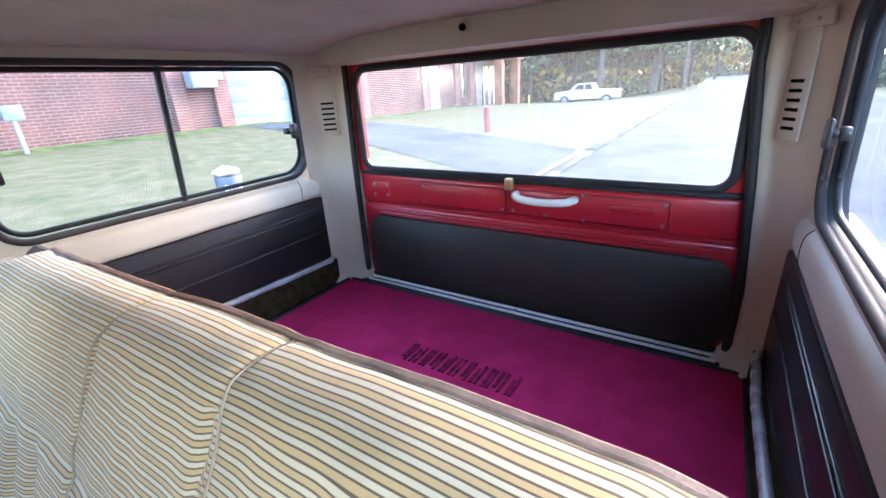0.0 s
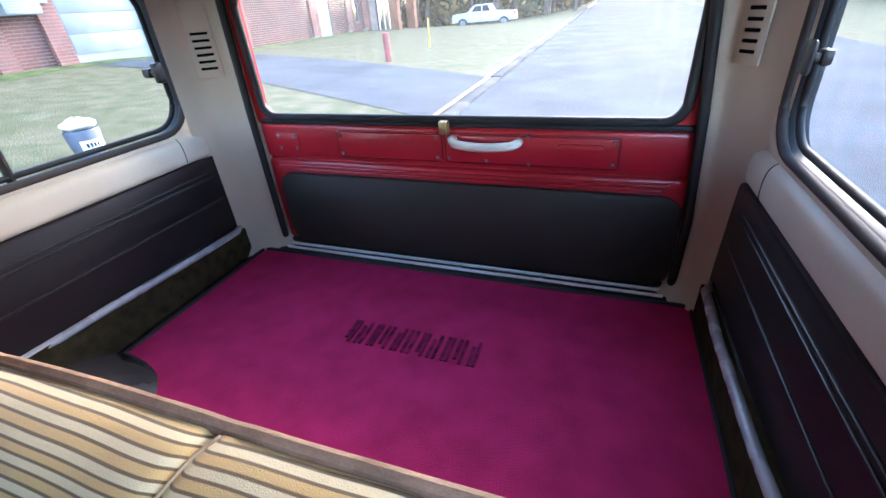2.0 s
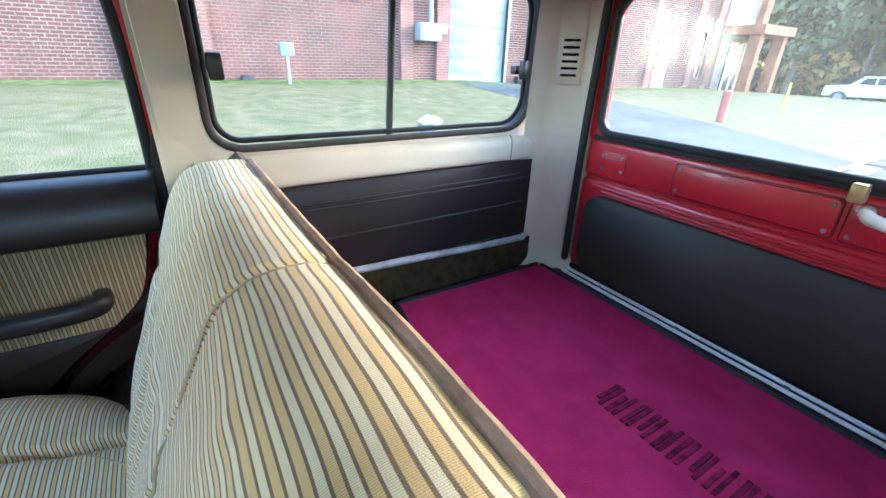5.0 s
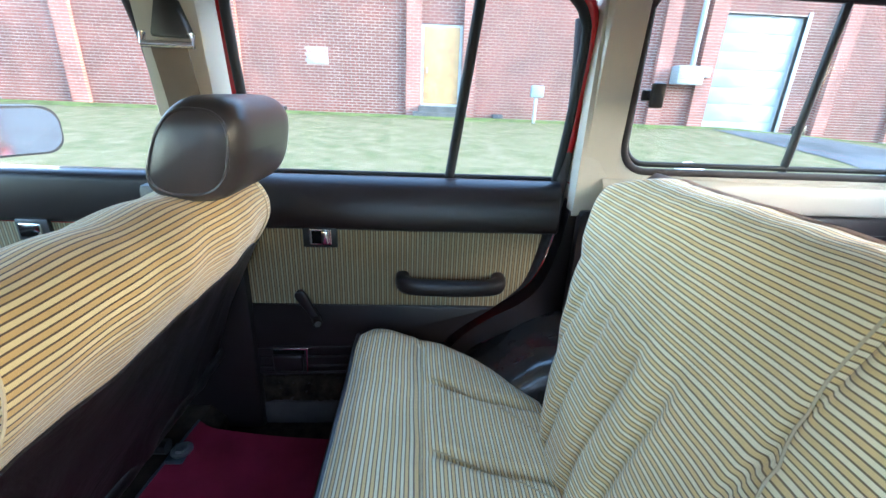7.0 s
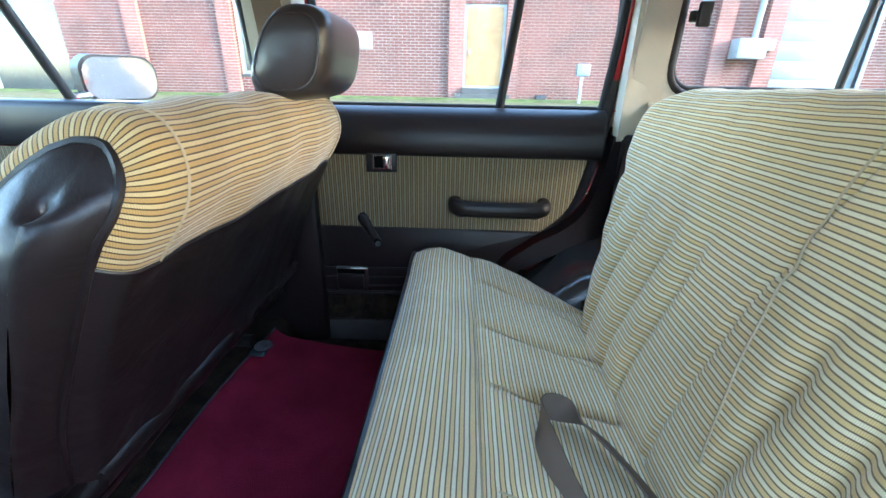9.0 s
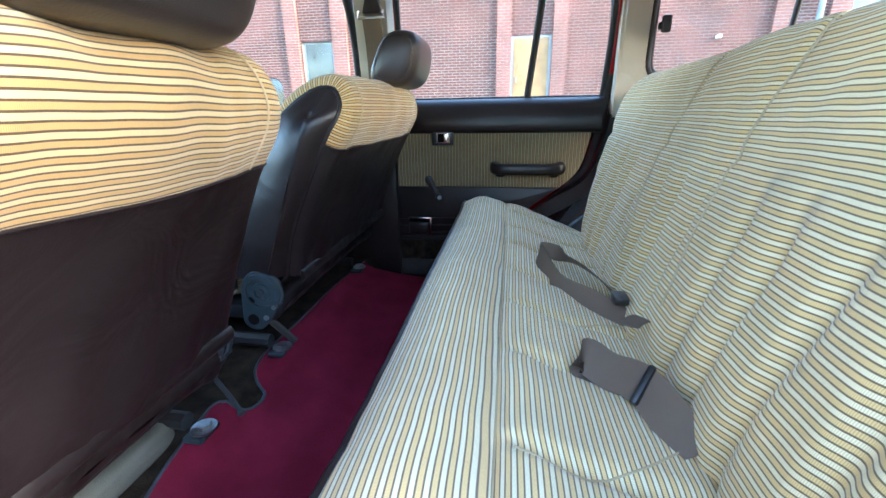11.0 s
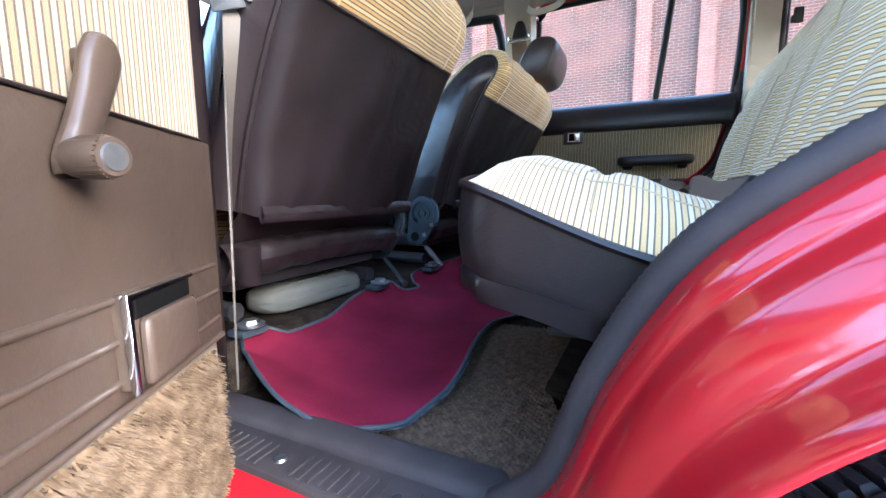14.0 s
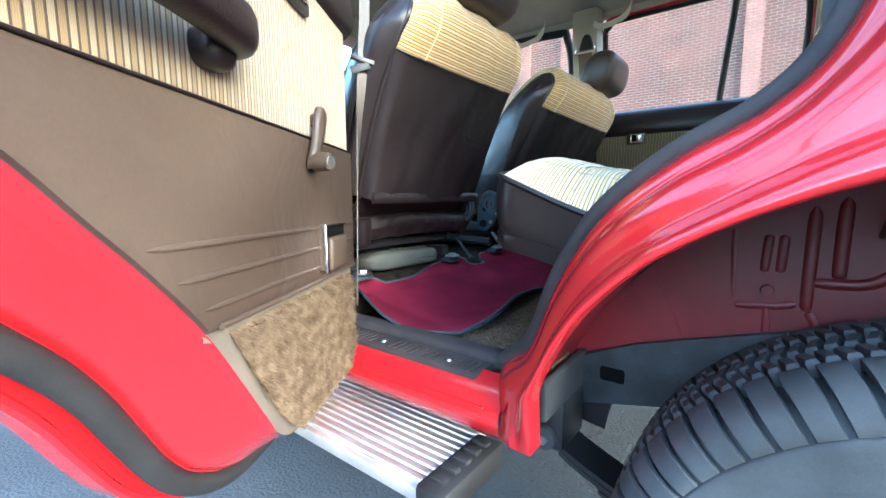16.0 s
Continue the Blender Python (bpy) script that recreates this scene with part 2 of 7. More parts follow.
# stronger veil here, standing in for the glare of the rear sky
REAR_GLASS = glass("hazy_tailgate_glass", haze=0.014)
DARK_GLASS = material("dark_window_glass", (0.03, 0.04, 0.045), 0.08, vary=0.1, spec=0.8)


# ---- mesh helpers ----
def part(name, bm, mat, parent=None, label="", smooth=False):
    """Links a bmesh as one mesh object under a thing."""
    me = bpy.data.meshes.new(name)
    bmesh.ops.recalc_face_normals(bm, faces=bm.faces)
    bm.to_mesh(me)
    bm.free()
    return finish(name, me, mat, parent, label, smooth)


def finish(name, me, mat, parent, label, smooth):
    me.materials.append(mat)
    if smooth:
        for p in me.polygons:
            p.use_smooth = True
        me.set_sharp_from_angle(angle=radians(42))
    ob = new(name, me)
    if parent:
        ob.parent = parent
        ob.matrix_parent_inverse = parent.matrix_world.inverted()
    if label:
        ob["label"] = label
    return ob


def surf(name, verts, faces, mat, parent=None, label="", smooth=True, uv=None):
    """A mesh from computed vertices; uv: one pair a vertex."""
    me = bpy.data.meshes.new(name)
    me.from_pydata([tuple(v) for v in verts], [], faces)
    if uv is not None:
        lay = me.uv_layers.new(name="UVMap")
        for lp in me.loops:
            lay.data[lp.index].uv = uv[lp.vertex_index]
    me.update()
    return finish(name, me, mat, parent, label, smooth)


def thing(name, at=(0, 0, 0), label="", category="", group="", kind=""):
    ob = new(name)
    ob.empty_display_size = 0.05
    ob.matrix_world = Matrix.Translation(at)
    bpy.context.view_layer.update()
    return tagged(ob, label, category, group, kind)


def bx(bm, x0, x1, y0, y1, z0, z1, bev=0.0, seg=2):
    vs = bmesh.ops.create_cube(bm, size=1, matrix=Matrix.Translation(((x0 + x1) / 2, (y0 + y1) / 2, (z0 + z1) / 2)) @ Matrix.Diagonal((abs(x1 - x0), abs(y1 - y0), abs(z1 - z0), 1)))["verts"]
    if bev:
        es = list({e for v in vs for e in v.link_edges})
        bmesh.ops.bevel(bm, geom=es, offset=bev, segments=seg, affect="EDGES", profile=0.5)
    return bm


def box(name, b, mat, parent=None, bev=0.004, label="", seg=2):
    return part(name, bx(bmesh.new(), *b, bev=bev, seg=seg), mat, parent, label, smooth=bev > 0)


def even(line, step):
    """The same line with its points an even step apart."""
    out, left = [line[0]], step
    for a, b in zip(line, line[1:]):
        run = (b - a).length
        while left <= run:
            out.append(a + (b - a) * (left / run))
            left += step
        left -= run
    return out


def tube_geo(pts, r, n=12, closed=False):
    """Vertices and faces of a round bar along points; r may be a list."""
    pts = [Vector(p) for p in pts]
    vs, fs, k = [], [], len(pts)
    up = Vector((0.13, 0.21, 0.97)).normalized()
    for i, p in enumerate(pts):
        a = pts[i - 1] if (i or closed) else p
        b = pts[(i + 1) % k] if (i < k - 1 or closed) else p
        d = (b - a).normalized()
        s = d.cross(up)
        if s.length < 0.05:
            s = d.cross(Vector((1, 0, 0)))
        s.normalize()
        q = s.cross(d)
        rr = r[i] if isinstance(r, (list, tuple)) else r
        vs += [p + (s * math.cos(2 * math.pi * j / n) + q * math.sin(2 * math.pi * j / n)) * rr for j in range(n)]
    for i in range(k if closed else k - 1):
        for j in range(n):
            a, b = i * n, ((i + 1) % k) * n
            fs.append((a + j, a + (j + 1) % n, b + (j + 1) % n, b + j))
    if not closed:
        fs += [tuple(range(n - 1, -1, -1)), tuple(range((k - 1) * n, k * n))]
    return vs, fs


def tube(name, pts, r, mat, parent=None, label="", n=12, closed=False):
    vs, fs = tube_geo(pts, r, n, closed)
    return surf(name, vs, fs, mat, parent, label)


def rrect(a0, a1, b0, b1, r, n=6):
    """Points of a rounded rectangle in a plane; r: one radius or four (low-low, high-low, high-high, low-high)."""
    rs = r if isinstance(r, (list, tuple)) else (r,) * 4
    out = []
    for (ca, cb, t0), q in zip(((a0, b0, 180), (a1, b0, 270), (a1, b1, 0), (a0, b1, 90)), rs):
        ca, cb = ca + (q if ca == a0 else -q), cb + (q if cb == b0 else -q)
        out += [(ca + q * math.cos(radians(t0 + 90 * i / n)), cb + q * math.sin(radians(t0 + 90 * i / n))) for i in range(n + 1)]
    return out


def on(axis, pts, at):
    """Plane points to space: axis x takes (y, z), y takes (x, z), z takes (x, y). at: a number or a function of both."""
    f = at if callable(at) else (lambda a, b: at)
    if axis == "x":
        return [Vector((f(a, b), a, b)) for a, b in pts]
    if axis == "y":
        return [Vector((a, f(a, b), b)) for a, b in pts]
    return [Vector((a, b, f(a, b))) for a, b in pts]


def ring_geo(axis, outer, inner, lo, hi):
    """A flat frame between two loops of as many points, with thickness."""
    k = len(outer)
    vs = on(axis, outer, lo) + on(axis, inner, lo) + on(axis, outer, hi) + on(axis, inner, hi)
    fs = []
    for i in range(k):
        j = (i + 1) % k
        fs += [(i, j, k + j, k + i), (2 * k + i, 3 * k + i, 3 * k + j, 2 * k + j), (k + i, k + j, 3 * k + j, 3 * k + i), (i, 2 * k + i, 2 * k + j, j)]
    return vs, fs


def ring(name, axis, outer, inner, lo, hi, mat, parent=None, label=""):
    vs, fs = ring_geo(axis, outer, inner, lo, hi)
    bm = bmesh.new()
    bv = [bm.verts.new(v) for v in vs]
    for f in fs:
        bm.faces.new([bv[i] for i in f])
    return part(name, bm, mat, parent, label, smooth=True)


def plate(name, axis, pts, lo, hi, mat, parent=None, label="", bev=0.0):
    """A polygon with thickness."""
    bm = bmesh.new()
    a = [bm.verts.new(v) for v in on(axis, pts, lo)]
    b = [bm.verts.new(v) for v in on(axis, pts, hi)]
    k = len(pts)
    fa, fb = bm.faces.new(a), bm.faces.new(b[::-1])
    for i in range(k):
        bm.faces.new((a[i], b[i], b[(i + 1) % k], a[(i + 1) % k]))
    if bev:
        es = list(set(fa.edges) | set(fb.edges))
        bmesh.ops.bevel(bm, geom=es, offset=bev, segments=2, affect="EDGES", profile=0.5)
    return part(name, bm, mat, parent, label, smooth=bool(bev))


def grid(fn, nu, nv, closed=False):
    """fn(s, t) for s, t in 0..1 gives (place, uv). Returns vertices, faces, uvs."""
    vs, uv, fs = [], [], []
    for i in range(nu + 1):
        for j in range(nv + 1):
            p, q = fn(i / nu, j / nv)
            vs.append(p)
            uv.append(q)
    w = nv + 1
    for i in range(nu):
        for j in range(nv):
            fs.append((i * w + j, (i + 1) * w + j, (i + 1) * w + j + 1, i * w + j + 1))
    return vs, fs, uv


def smooth_line(pts, n):
    """A Catmull-Rom line through points of any size, n steps a span."""
    pts = [np.array(p, float) for p in pts]
    out = []
    for i in range(len(pts) - 1):
        p0, p1, p2, p3 = pts[max(i - 1, 0)], pts[i], pts[i + 1], pts[min(i + 2, len(pts) - 1)]
        for k in range(n):
            t = k / n
            out.append(0.5 * (2 * p1 + (p2 - p0) * t + (2 * p0 - 5 * p1 + 4 * p2 - p3) * t * t + (3 * p1 - p0 - 3 * p2 + p3) * t ** 3))
    out.append(pts[-1])
    return out


def lerp(x, pts):
    return float(np.interp(x, [p[0] for p in pts], [p[1] for p in pts]))


# ---- car shell ----
# x: towards the driver's side, y: towards the tailgate
DOOR_EDGE = [(-0.346, 0.60), (-0.30, 0.645), (-0.262, 0.745), (-0.21, 0.832), (-0.135, 0.895), (-0.06, 0.938), (-0.012, 0.99), (0.018, 1.08), (0.036, 1.20)]
AXLE_Y, AXLE_Z = 0.165, 0.375
car = thing("station_wagon", (0, 0, 0), "red painted four-wheel-drive wagon shell with beige interior metal", "car")

# floors
box("front_floor", (-0.74, 0.75, -2.1, -0.30, 0.53, 0.572), DARK_CARPET, car, 0.01)
plate("heelboard", "x", [(-0.36, 0.60), (-0.30, 0.60), (-0.20, 0.70), (-0.16, 0.80), (-0.02, 0.80), (-0.02, 0.74), (-0.10, 0.74), (-0.28, 0.56)], -0.54, 0.54, DARK_CARPET, car, "dark brown carpeted step under the bench")
box("cargo_floor", (-0.54, 0.54, -0.04, 1.12, 0.78, 0.838), DARK_CARPET, car, 0.004)
for a, b in ((-0.72, -0.54), (0.54, 0.74)):
    box("cargo_floor", (a, b, 0.53, 1.12, 0.78, 0.838), DARK_CARPET, car, 0.0)


def wheel_tub(sx):
    """Domed cover over the wheel, lower in front of the backrest."""

    def f(s, t):
        a = radians(172 - 150 * s)
        R = lerp(AXLE_Y + 0.56 * math.cos(a), [(-0.4, 0.522), (-0.12, 0.525), (-0.04, 0.548), (0.15, 0.573)])
        ya = AXLE_Y + R * math.cos(a)
        inner = 0.56 if sx < 0 else lerp(ya, [(-0.02, 0.635), (0.10, 0.56)])
        if t < 0.6:
            x, r = 0.74 - (0.74 - inner) * t / 0.6, R
        else:
            q = radians(90 * (t - 0.6) / 0.4)
            bulge = lerp(ya, [(-0.02, 0.052), (0.10, 0.16)])
            x, r = inner - bulge * math.sin(q), R - 0.10 * (1 - math.cos(q)) ** (1 if sx < 0 or ya > 0.1 else 2)
        return Vector((sx * x, AXLE_Y + r * math.cos(a), AXLE_Z + r * math.sin(a))), (s, t)
    vs, fs, uv = grid(f, 40, 14)
    return surf("wheel_tub", vs, fs, VINYL_SHINY if sx < 0 else VINYL, car, "shiny dark brown vinyl wheel-arch cover")


for sx in (-1, 1):
    wheel_tub(sx)

# roof
def roof(s, t):
    x, y = -0.70 + 1.42 * s, -1.75 + 2.95 * t
    e = abs(2 * s - 1)
    k = abs(2 * t - 1)
    return Vector((x, y, 1.725 - 0.055 * e ** 5 - 0.07 * k ** 14)), (s, t)


vs, fs, uv = grid(roof, 24, 28)
surf("headlining", vs, fs, HEADLINER, car, "grey-beige ribbed headlining")
surf("roof_skin", [v + Vector((0, 0, 0.06)) for v in vs], fs, WHITE, car, "painted roof panel")
for sx in (-1, 1):
    bm = bmesh.new()
    bx(bm, sx * 0.66 - 0.05, sx * 0.66 + 0.07 * sx + 0.0, -1.75, 1.12, 1.645, 1.74, 0.02)
    part("roof_rail", bm, BEIGE, car, "beige roof rail", True)
box("rear_header", (-0.66, 0.68, 1.03, 1.14, 1.63, 1.74), BEIGE, car, 0.03)
box("front_header", (-0.66, 0.68, -1.80, -1.66, 1.60, 1.74), BEIGE, car, 0.03)

# front of the body: bulkhead, dash, screen, bonnet
plate("bulkhead", "y", [(-0.80, 0.50), (0.80, 0.50), (0.80, 1.16), (-0.80, 1.16)], -2.14, -2.10, VINYL, car, "dark bulkhead")
dashp = smooth_line([(-2.10, 1.17), (-1.86, 1.19), (-1.76, 1.165), (-1.75, 1.08), (-1.80, 0.93), (-1.92, 0.82), (-2.10, 0.78)], 4)
vs, fs, uv = grid(lambda s, t: (Vector((-0.735 + 1.47 * t, *dashp[round(s * (len(dashp) - 1))])), (s, t)), len(dashp) - 1, 8)
surf("dashboard", vs, fs, VINYL, car, "dark brown padded dashboard")
sc = lambda x, z: -2.10 + 0.34 * (z - 1.18) / 0.47
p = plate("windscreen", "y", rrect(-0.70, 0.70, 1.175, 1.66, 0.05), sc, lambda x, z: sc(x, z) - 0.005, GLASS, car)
p.visible_shadow = False
for sx in (-1, 1):
    tube("screen_pillar", [(sx * 0.79, -2.12, 1.17), (sx * 0.755, -1.95, 1.40), (sx * 0.70, -1.76, 1.67)], 0.034, BEIGE, car, "beige windscreen pillar")
    wing = smooth_line([(0.872, 0.58), (0.878, 0.85), (0.872, 1.08), (0.84, 1.14), (0.74, 1.165)], 4)
    vs, fs, uv = grid(lambda s, t: (Vector((sx * wing[round(s * 16)][0], -3.15 + 1.31 * t, wing[round(s * 16)][1])), (s, t)), 16, 10)
    surf("front_wing", vs, fs, RED, car, "glossy red front wing")
vs, fs, uv = grid(lambda s, t: (Vector((-0.74 + 1.48 * s, -3.15 + 1.04 * t, 1.165 + 0.03 * math.sin(math.pi * s) - 0.05 * (1 - t) ** 3)), (s, t)), 20, 10)
surf("bonnet", vs, fs, RED, car, "glossy red bonnet")
box("nose_panel", (-0.86, 0.86, -3.19, -3.14, 0.60, 1.13), RED, car, 0.02)

# rear quarters: inner panel, window, trim
def quarter(sx):
    wall = lambda y, z: sx * (0.705 - 0.012 * max(0, z - 1.27) / 0.4)
    outer = lambda y, z: wall(y, z) + sx * 0.042
    o = rrect(0.045, 1.06, 1.175, 1.70, 0.01)
    i = rrect(0.13, 0.975, 1.272, 1.65, (0.06, 0.085, 0.07, 0.05))
    ring("quarter_panel", "x", o, i, wall, outer, BEIGE, car, "beige painted metal window surround")
    roll = smooth_line([(0.004, 1.186), (-0.011, 1.194), (-0.014, 1.222), (-0.011, 1.248), (0.000, 1.262), (0.014, 1.268)], 4)
    vs, fs, uv = grid(lambda s, t: (Vector((wall(0, 1.2) + sx * roll[round(t * 20)][0], 0.10 + 0.90 * s, roll[round(t * 20)][1])), (s, t)), 24, 20)
    surf("window_sill_roll", vs, fs, BEIGE, car, "rolled beige metal under the side window")
    tube("sill_joint", [Vector((wall(0, 1.2) + sx * (a - 0.0004), 0.905, b)) for a, b in [tuple(p) for p in roll[4:]]], 0.0011, VINYL, car, "dark joint in the beige metal", 6)
    reveal = rrect(0.136, 0.969, 1.278, 1.644, (0.054, 0.079, 0.064, 0.044))
    ring("window_reveal", "x", i, reveal, lambda y, z: wall(y, z) + sx * 0.006, lambda y, z: wall(y, z) + sx * 0.044, RUBBER, car, "black rubber window reveal")
    seal = [Vector((wall(a, b) + sx * 0.004, a, b)) for a, b in rrect(0.136, 0.969, 1.278, 1.644, (0.06, 0.085, 0.07, 0.05))]
    tube("window_seal", seal, 0.0085, SEAL, car, "dark brown rubber window seal", closed=True)
    seal2 = [v + Vector((sx * 0.024, 0, 0)) for v in [Vector((wall(a, b), a, b)) for a, b in rrect(0.15, 0.955, 1.292, 1.63, (0.05, 0.075, 0.06, 0.04))]]
    tube("window_channel", seal2, 0.0065, RUBBER, car, "black window channel", closed=True)
    for a, b, off in ((0.14, 0.55, 0.026), (0.53, 0.965, 0.034)):
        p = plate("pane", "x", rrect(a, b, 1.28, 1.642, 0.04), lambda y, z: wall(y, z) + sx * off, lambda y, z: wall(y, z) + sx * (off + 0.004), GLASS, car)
        p.visible_shadow = False
    tube("divider", [Vector((wall(0.535, z) + sx * 0.026, 0.533 + (z - 1.27) * 0.045, z)) for z in (1.275, 1.40, 1.52, 1.647)], 0.0085, BLACK, car, "black sliding-window divider")
    for y in (0.165, 0.90 if sx < 0 else 0.865):
        k = 1.0 if sx < 0 else 0.62
        la = part("window_latch", bx(bmesh.new(), sx * (0.708 - 0.024 * k), sx * 0.708, y - 0.012, y + 0.012, 1.425, 1.447, 0.004), BLACK, car, "black plastic window latch", True)
        bm = bmesh.new()
        bx(bm, sx * (0.708 - 0.040 * k), sx * (0.708 - 0.020 * k), y - 0.008, y + 0.008, 1.43, 1.442, 0.003)
        bx(bm, sx * (0.708 - 0.052 * k), sx * (0.708 - 0.036 * k), y - 0.013, y + 0.013, 1.412, 1.460, 0.005)
        part("knob", bm, BLACK, la, "", True)
    # brown side trim with pressed lines
    lo = plate("side_trim", "x", rrect(0.06 if sx < 0 else -0.02, 1.02, 0.90, 1.188, (0.01, 0.01, 0.02, 0.01)), sx * 0.69, sx * 0.715, VINYL, car, "dark brown vinyl side trim", 0.006)
    for z, y1 in ((1.142, 0.97), (1.128, 0.97), (1.052, 0.975), (0.948, 0.98)):
        tube("trim_bead", [(sx * 0.689, 0.08, z), (sx * 0.6885, 0.5, z), (sx * 0.689, y1, z + 0.004)], 0.0030, VINYL, lo)
    lp = plate("lower_trim", "x", [(0.30, 0.91), (0.46, 0.84), (1.0, 0.84), (1.0, 0.935), (0.55, 0.96), (0.30, 0.955)], sx * 0.672, sx * 0.70, LOWER_FELT, car, "dark brown fabric lower side panel")
    tube("edging", [(sx * 0.70, 0.20, 0.955), (sx * 0.685, 0.36, 0.952), (sx * 0.67, 0.55, 0.955), (sx * 0.668, 0.8, 0.945), (sx * 0.676, 0.97, 0.938), (sx * 0.70, 1.01, 0.936)], 0.010, EDGING, car, "shiny grey-brown vinyl edging strip")


for sx in (-1, 1):
    quarter(sx)


# rear pillars with vents
def rear_pillar(sx):
    a, b = (-0.575, -0.70) if sx < 0 else (0.62, 0.715)
    prof = smooth_line([(b, 0.955), (b - sx * 0.010, 0.99), (b - sx * 0.026, 1.02), (a + sx * 0.035, 1.07), (a + sx * 0.012, 1.082), (a, 1.12)], 4)
    zs = [0.838, 0.86, 0.90, 0.98, 1.1, 1.2, 1.28, 1.36, 1.5, 1.6, 1.70]

    def f(s, t):
        x, y = prof[round(s * (len(prof) - 1))]
        k = t * (len(zs) - 1)
        z = zs[int(k)] if k == int(k) else 0
        grow = 0.045 * max(0, (0.92 - z) / 0.08) ** 2
        lean = 0.012 * max(0, z - 1.27) / 0.4
        wide = 0.055 * max(0, min(1, (1.27 - z) / 0.12)) * (1 - s) 
        if sx > 0:
            lean += 0.038 * s * max(0, min(1, (z - 1.05) / 0.5))
        return Vector((x - sx * grow * s * 1.0 - sx * lean, y - grow * 0.6, z)), (s, t)
    vs, fs, uv = grid(f, len(prof) - 1, len(zs) - 1)
    surf("rear_pillar", vs, fs, BEIGE, car, "beige painted rear pillar with air vent")
    up = [(0.848, 0.0), (1.05, 0.0), (1.3, 0.5), (1.55, 1.0), (1.66, 1.0)]
    tube("opening_seal", [(a + sx * 0.008 - sx * ((0.038 if sx > 0 else 0.0) * q + 0.012 * max(0, z - 1.27) / 0.4), 1.078, z) for z, q in up], 0.011, RUBBER, car, "black rubber opening seal")
    # vent plate with slots
    p8, p12 = np.array(prof[8]), np.array(prof[12])
    mid = p8 + (p12 - p8) * 0.42
    tn = (p12 - p8) / np.linalg.norm(p12 - p8)
    nx, ny = tn[1] * -sx, tn[0] * sx
    if ny > 0:
        nx, ny = -nx, -ny
    c = Vector((mid[0] + nx * 0.002 - sx * (0.006 if sx < 0 else 0.028), mid[1] + ny * 0.002, 1.478))
    rot = Matrix.Translation(c) @ Matrix.Rotation(math.atan2(ny, nx), 4, "Z")
    bm = bmesh.new()
    hw = 0.034 if sx < 0 else 0.028
    bx(bm, -0.004, 0.0007, -hw, hw, -0.075, 0.125, 0.0006)
    bm.transform(rot)
    vp = part("vent_plate", bm, BEIGE, car, "beige plastic vent cover", True)
    for k in range(6):
        bm = bmesh.new()
        bx(bm, -0.001, 0.0018, 0.012 - hw, hw - 0.012, -0.056 + 0.0175 * k, -0.049 + 0.0175 * k, 0.002)
        bm.transform(rot)
        part("slot", bm, DARK_PIT, vp)
    bm = bmesh.new()
    bx(bm, -0.004, 0.005, -0.05, 0.05, 0.125, 0.155, 0.003)
    bm.transform(rot)
    cap = part("pillar_cap", bm, BEIGE, vp, "", True)
    for y in (-0.022, 0.022):
        bm = bmesh.new()
        bmesh.ops.create_cone(bm, cap_ends=True, segments=10, radius1=0.004, radius2=0.003, depth=0.003, matrix=Matrix.Translation((0.0055, y, 0.138)) @ Matrix.Rotation(radians(90), 4, "Y"))
        bm.transform(rot)
        part("screw", bm, STEEL, cap, "", True)


for sx in (-1, 1):
    rear_pillar(sx)

# cargo sill at the tailgate
sl = part("rear_sill", bx(bmesh.new(), -0.59, 0.62, 1.035, 1.10, 0.82, 0.848, 0.004), VINYL, car, "black rear sill", True)
for y0, y1 in ((1.045, 1.050), (1.071, 1.076)):
    box("sill_strip", (-0.56, 0.61, y0, y1, 0.848, 0.858), BRIGHT, sl, 0.003, "bright metal sill strip")
for x in (-0.42, -0.18, 0.06, 0.30, 0.54):
    box("screw", (x - 0.006, x + 0.006, 1.05, 1.062, 0.855, 0.859), STEEL, sl, 0.002)


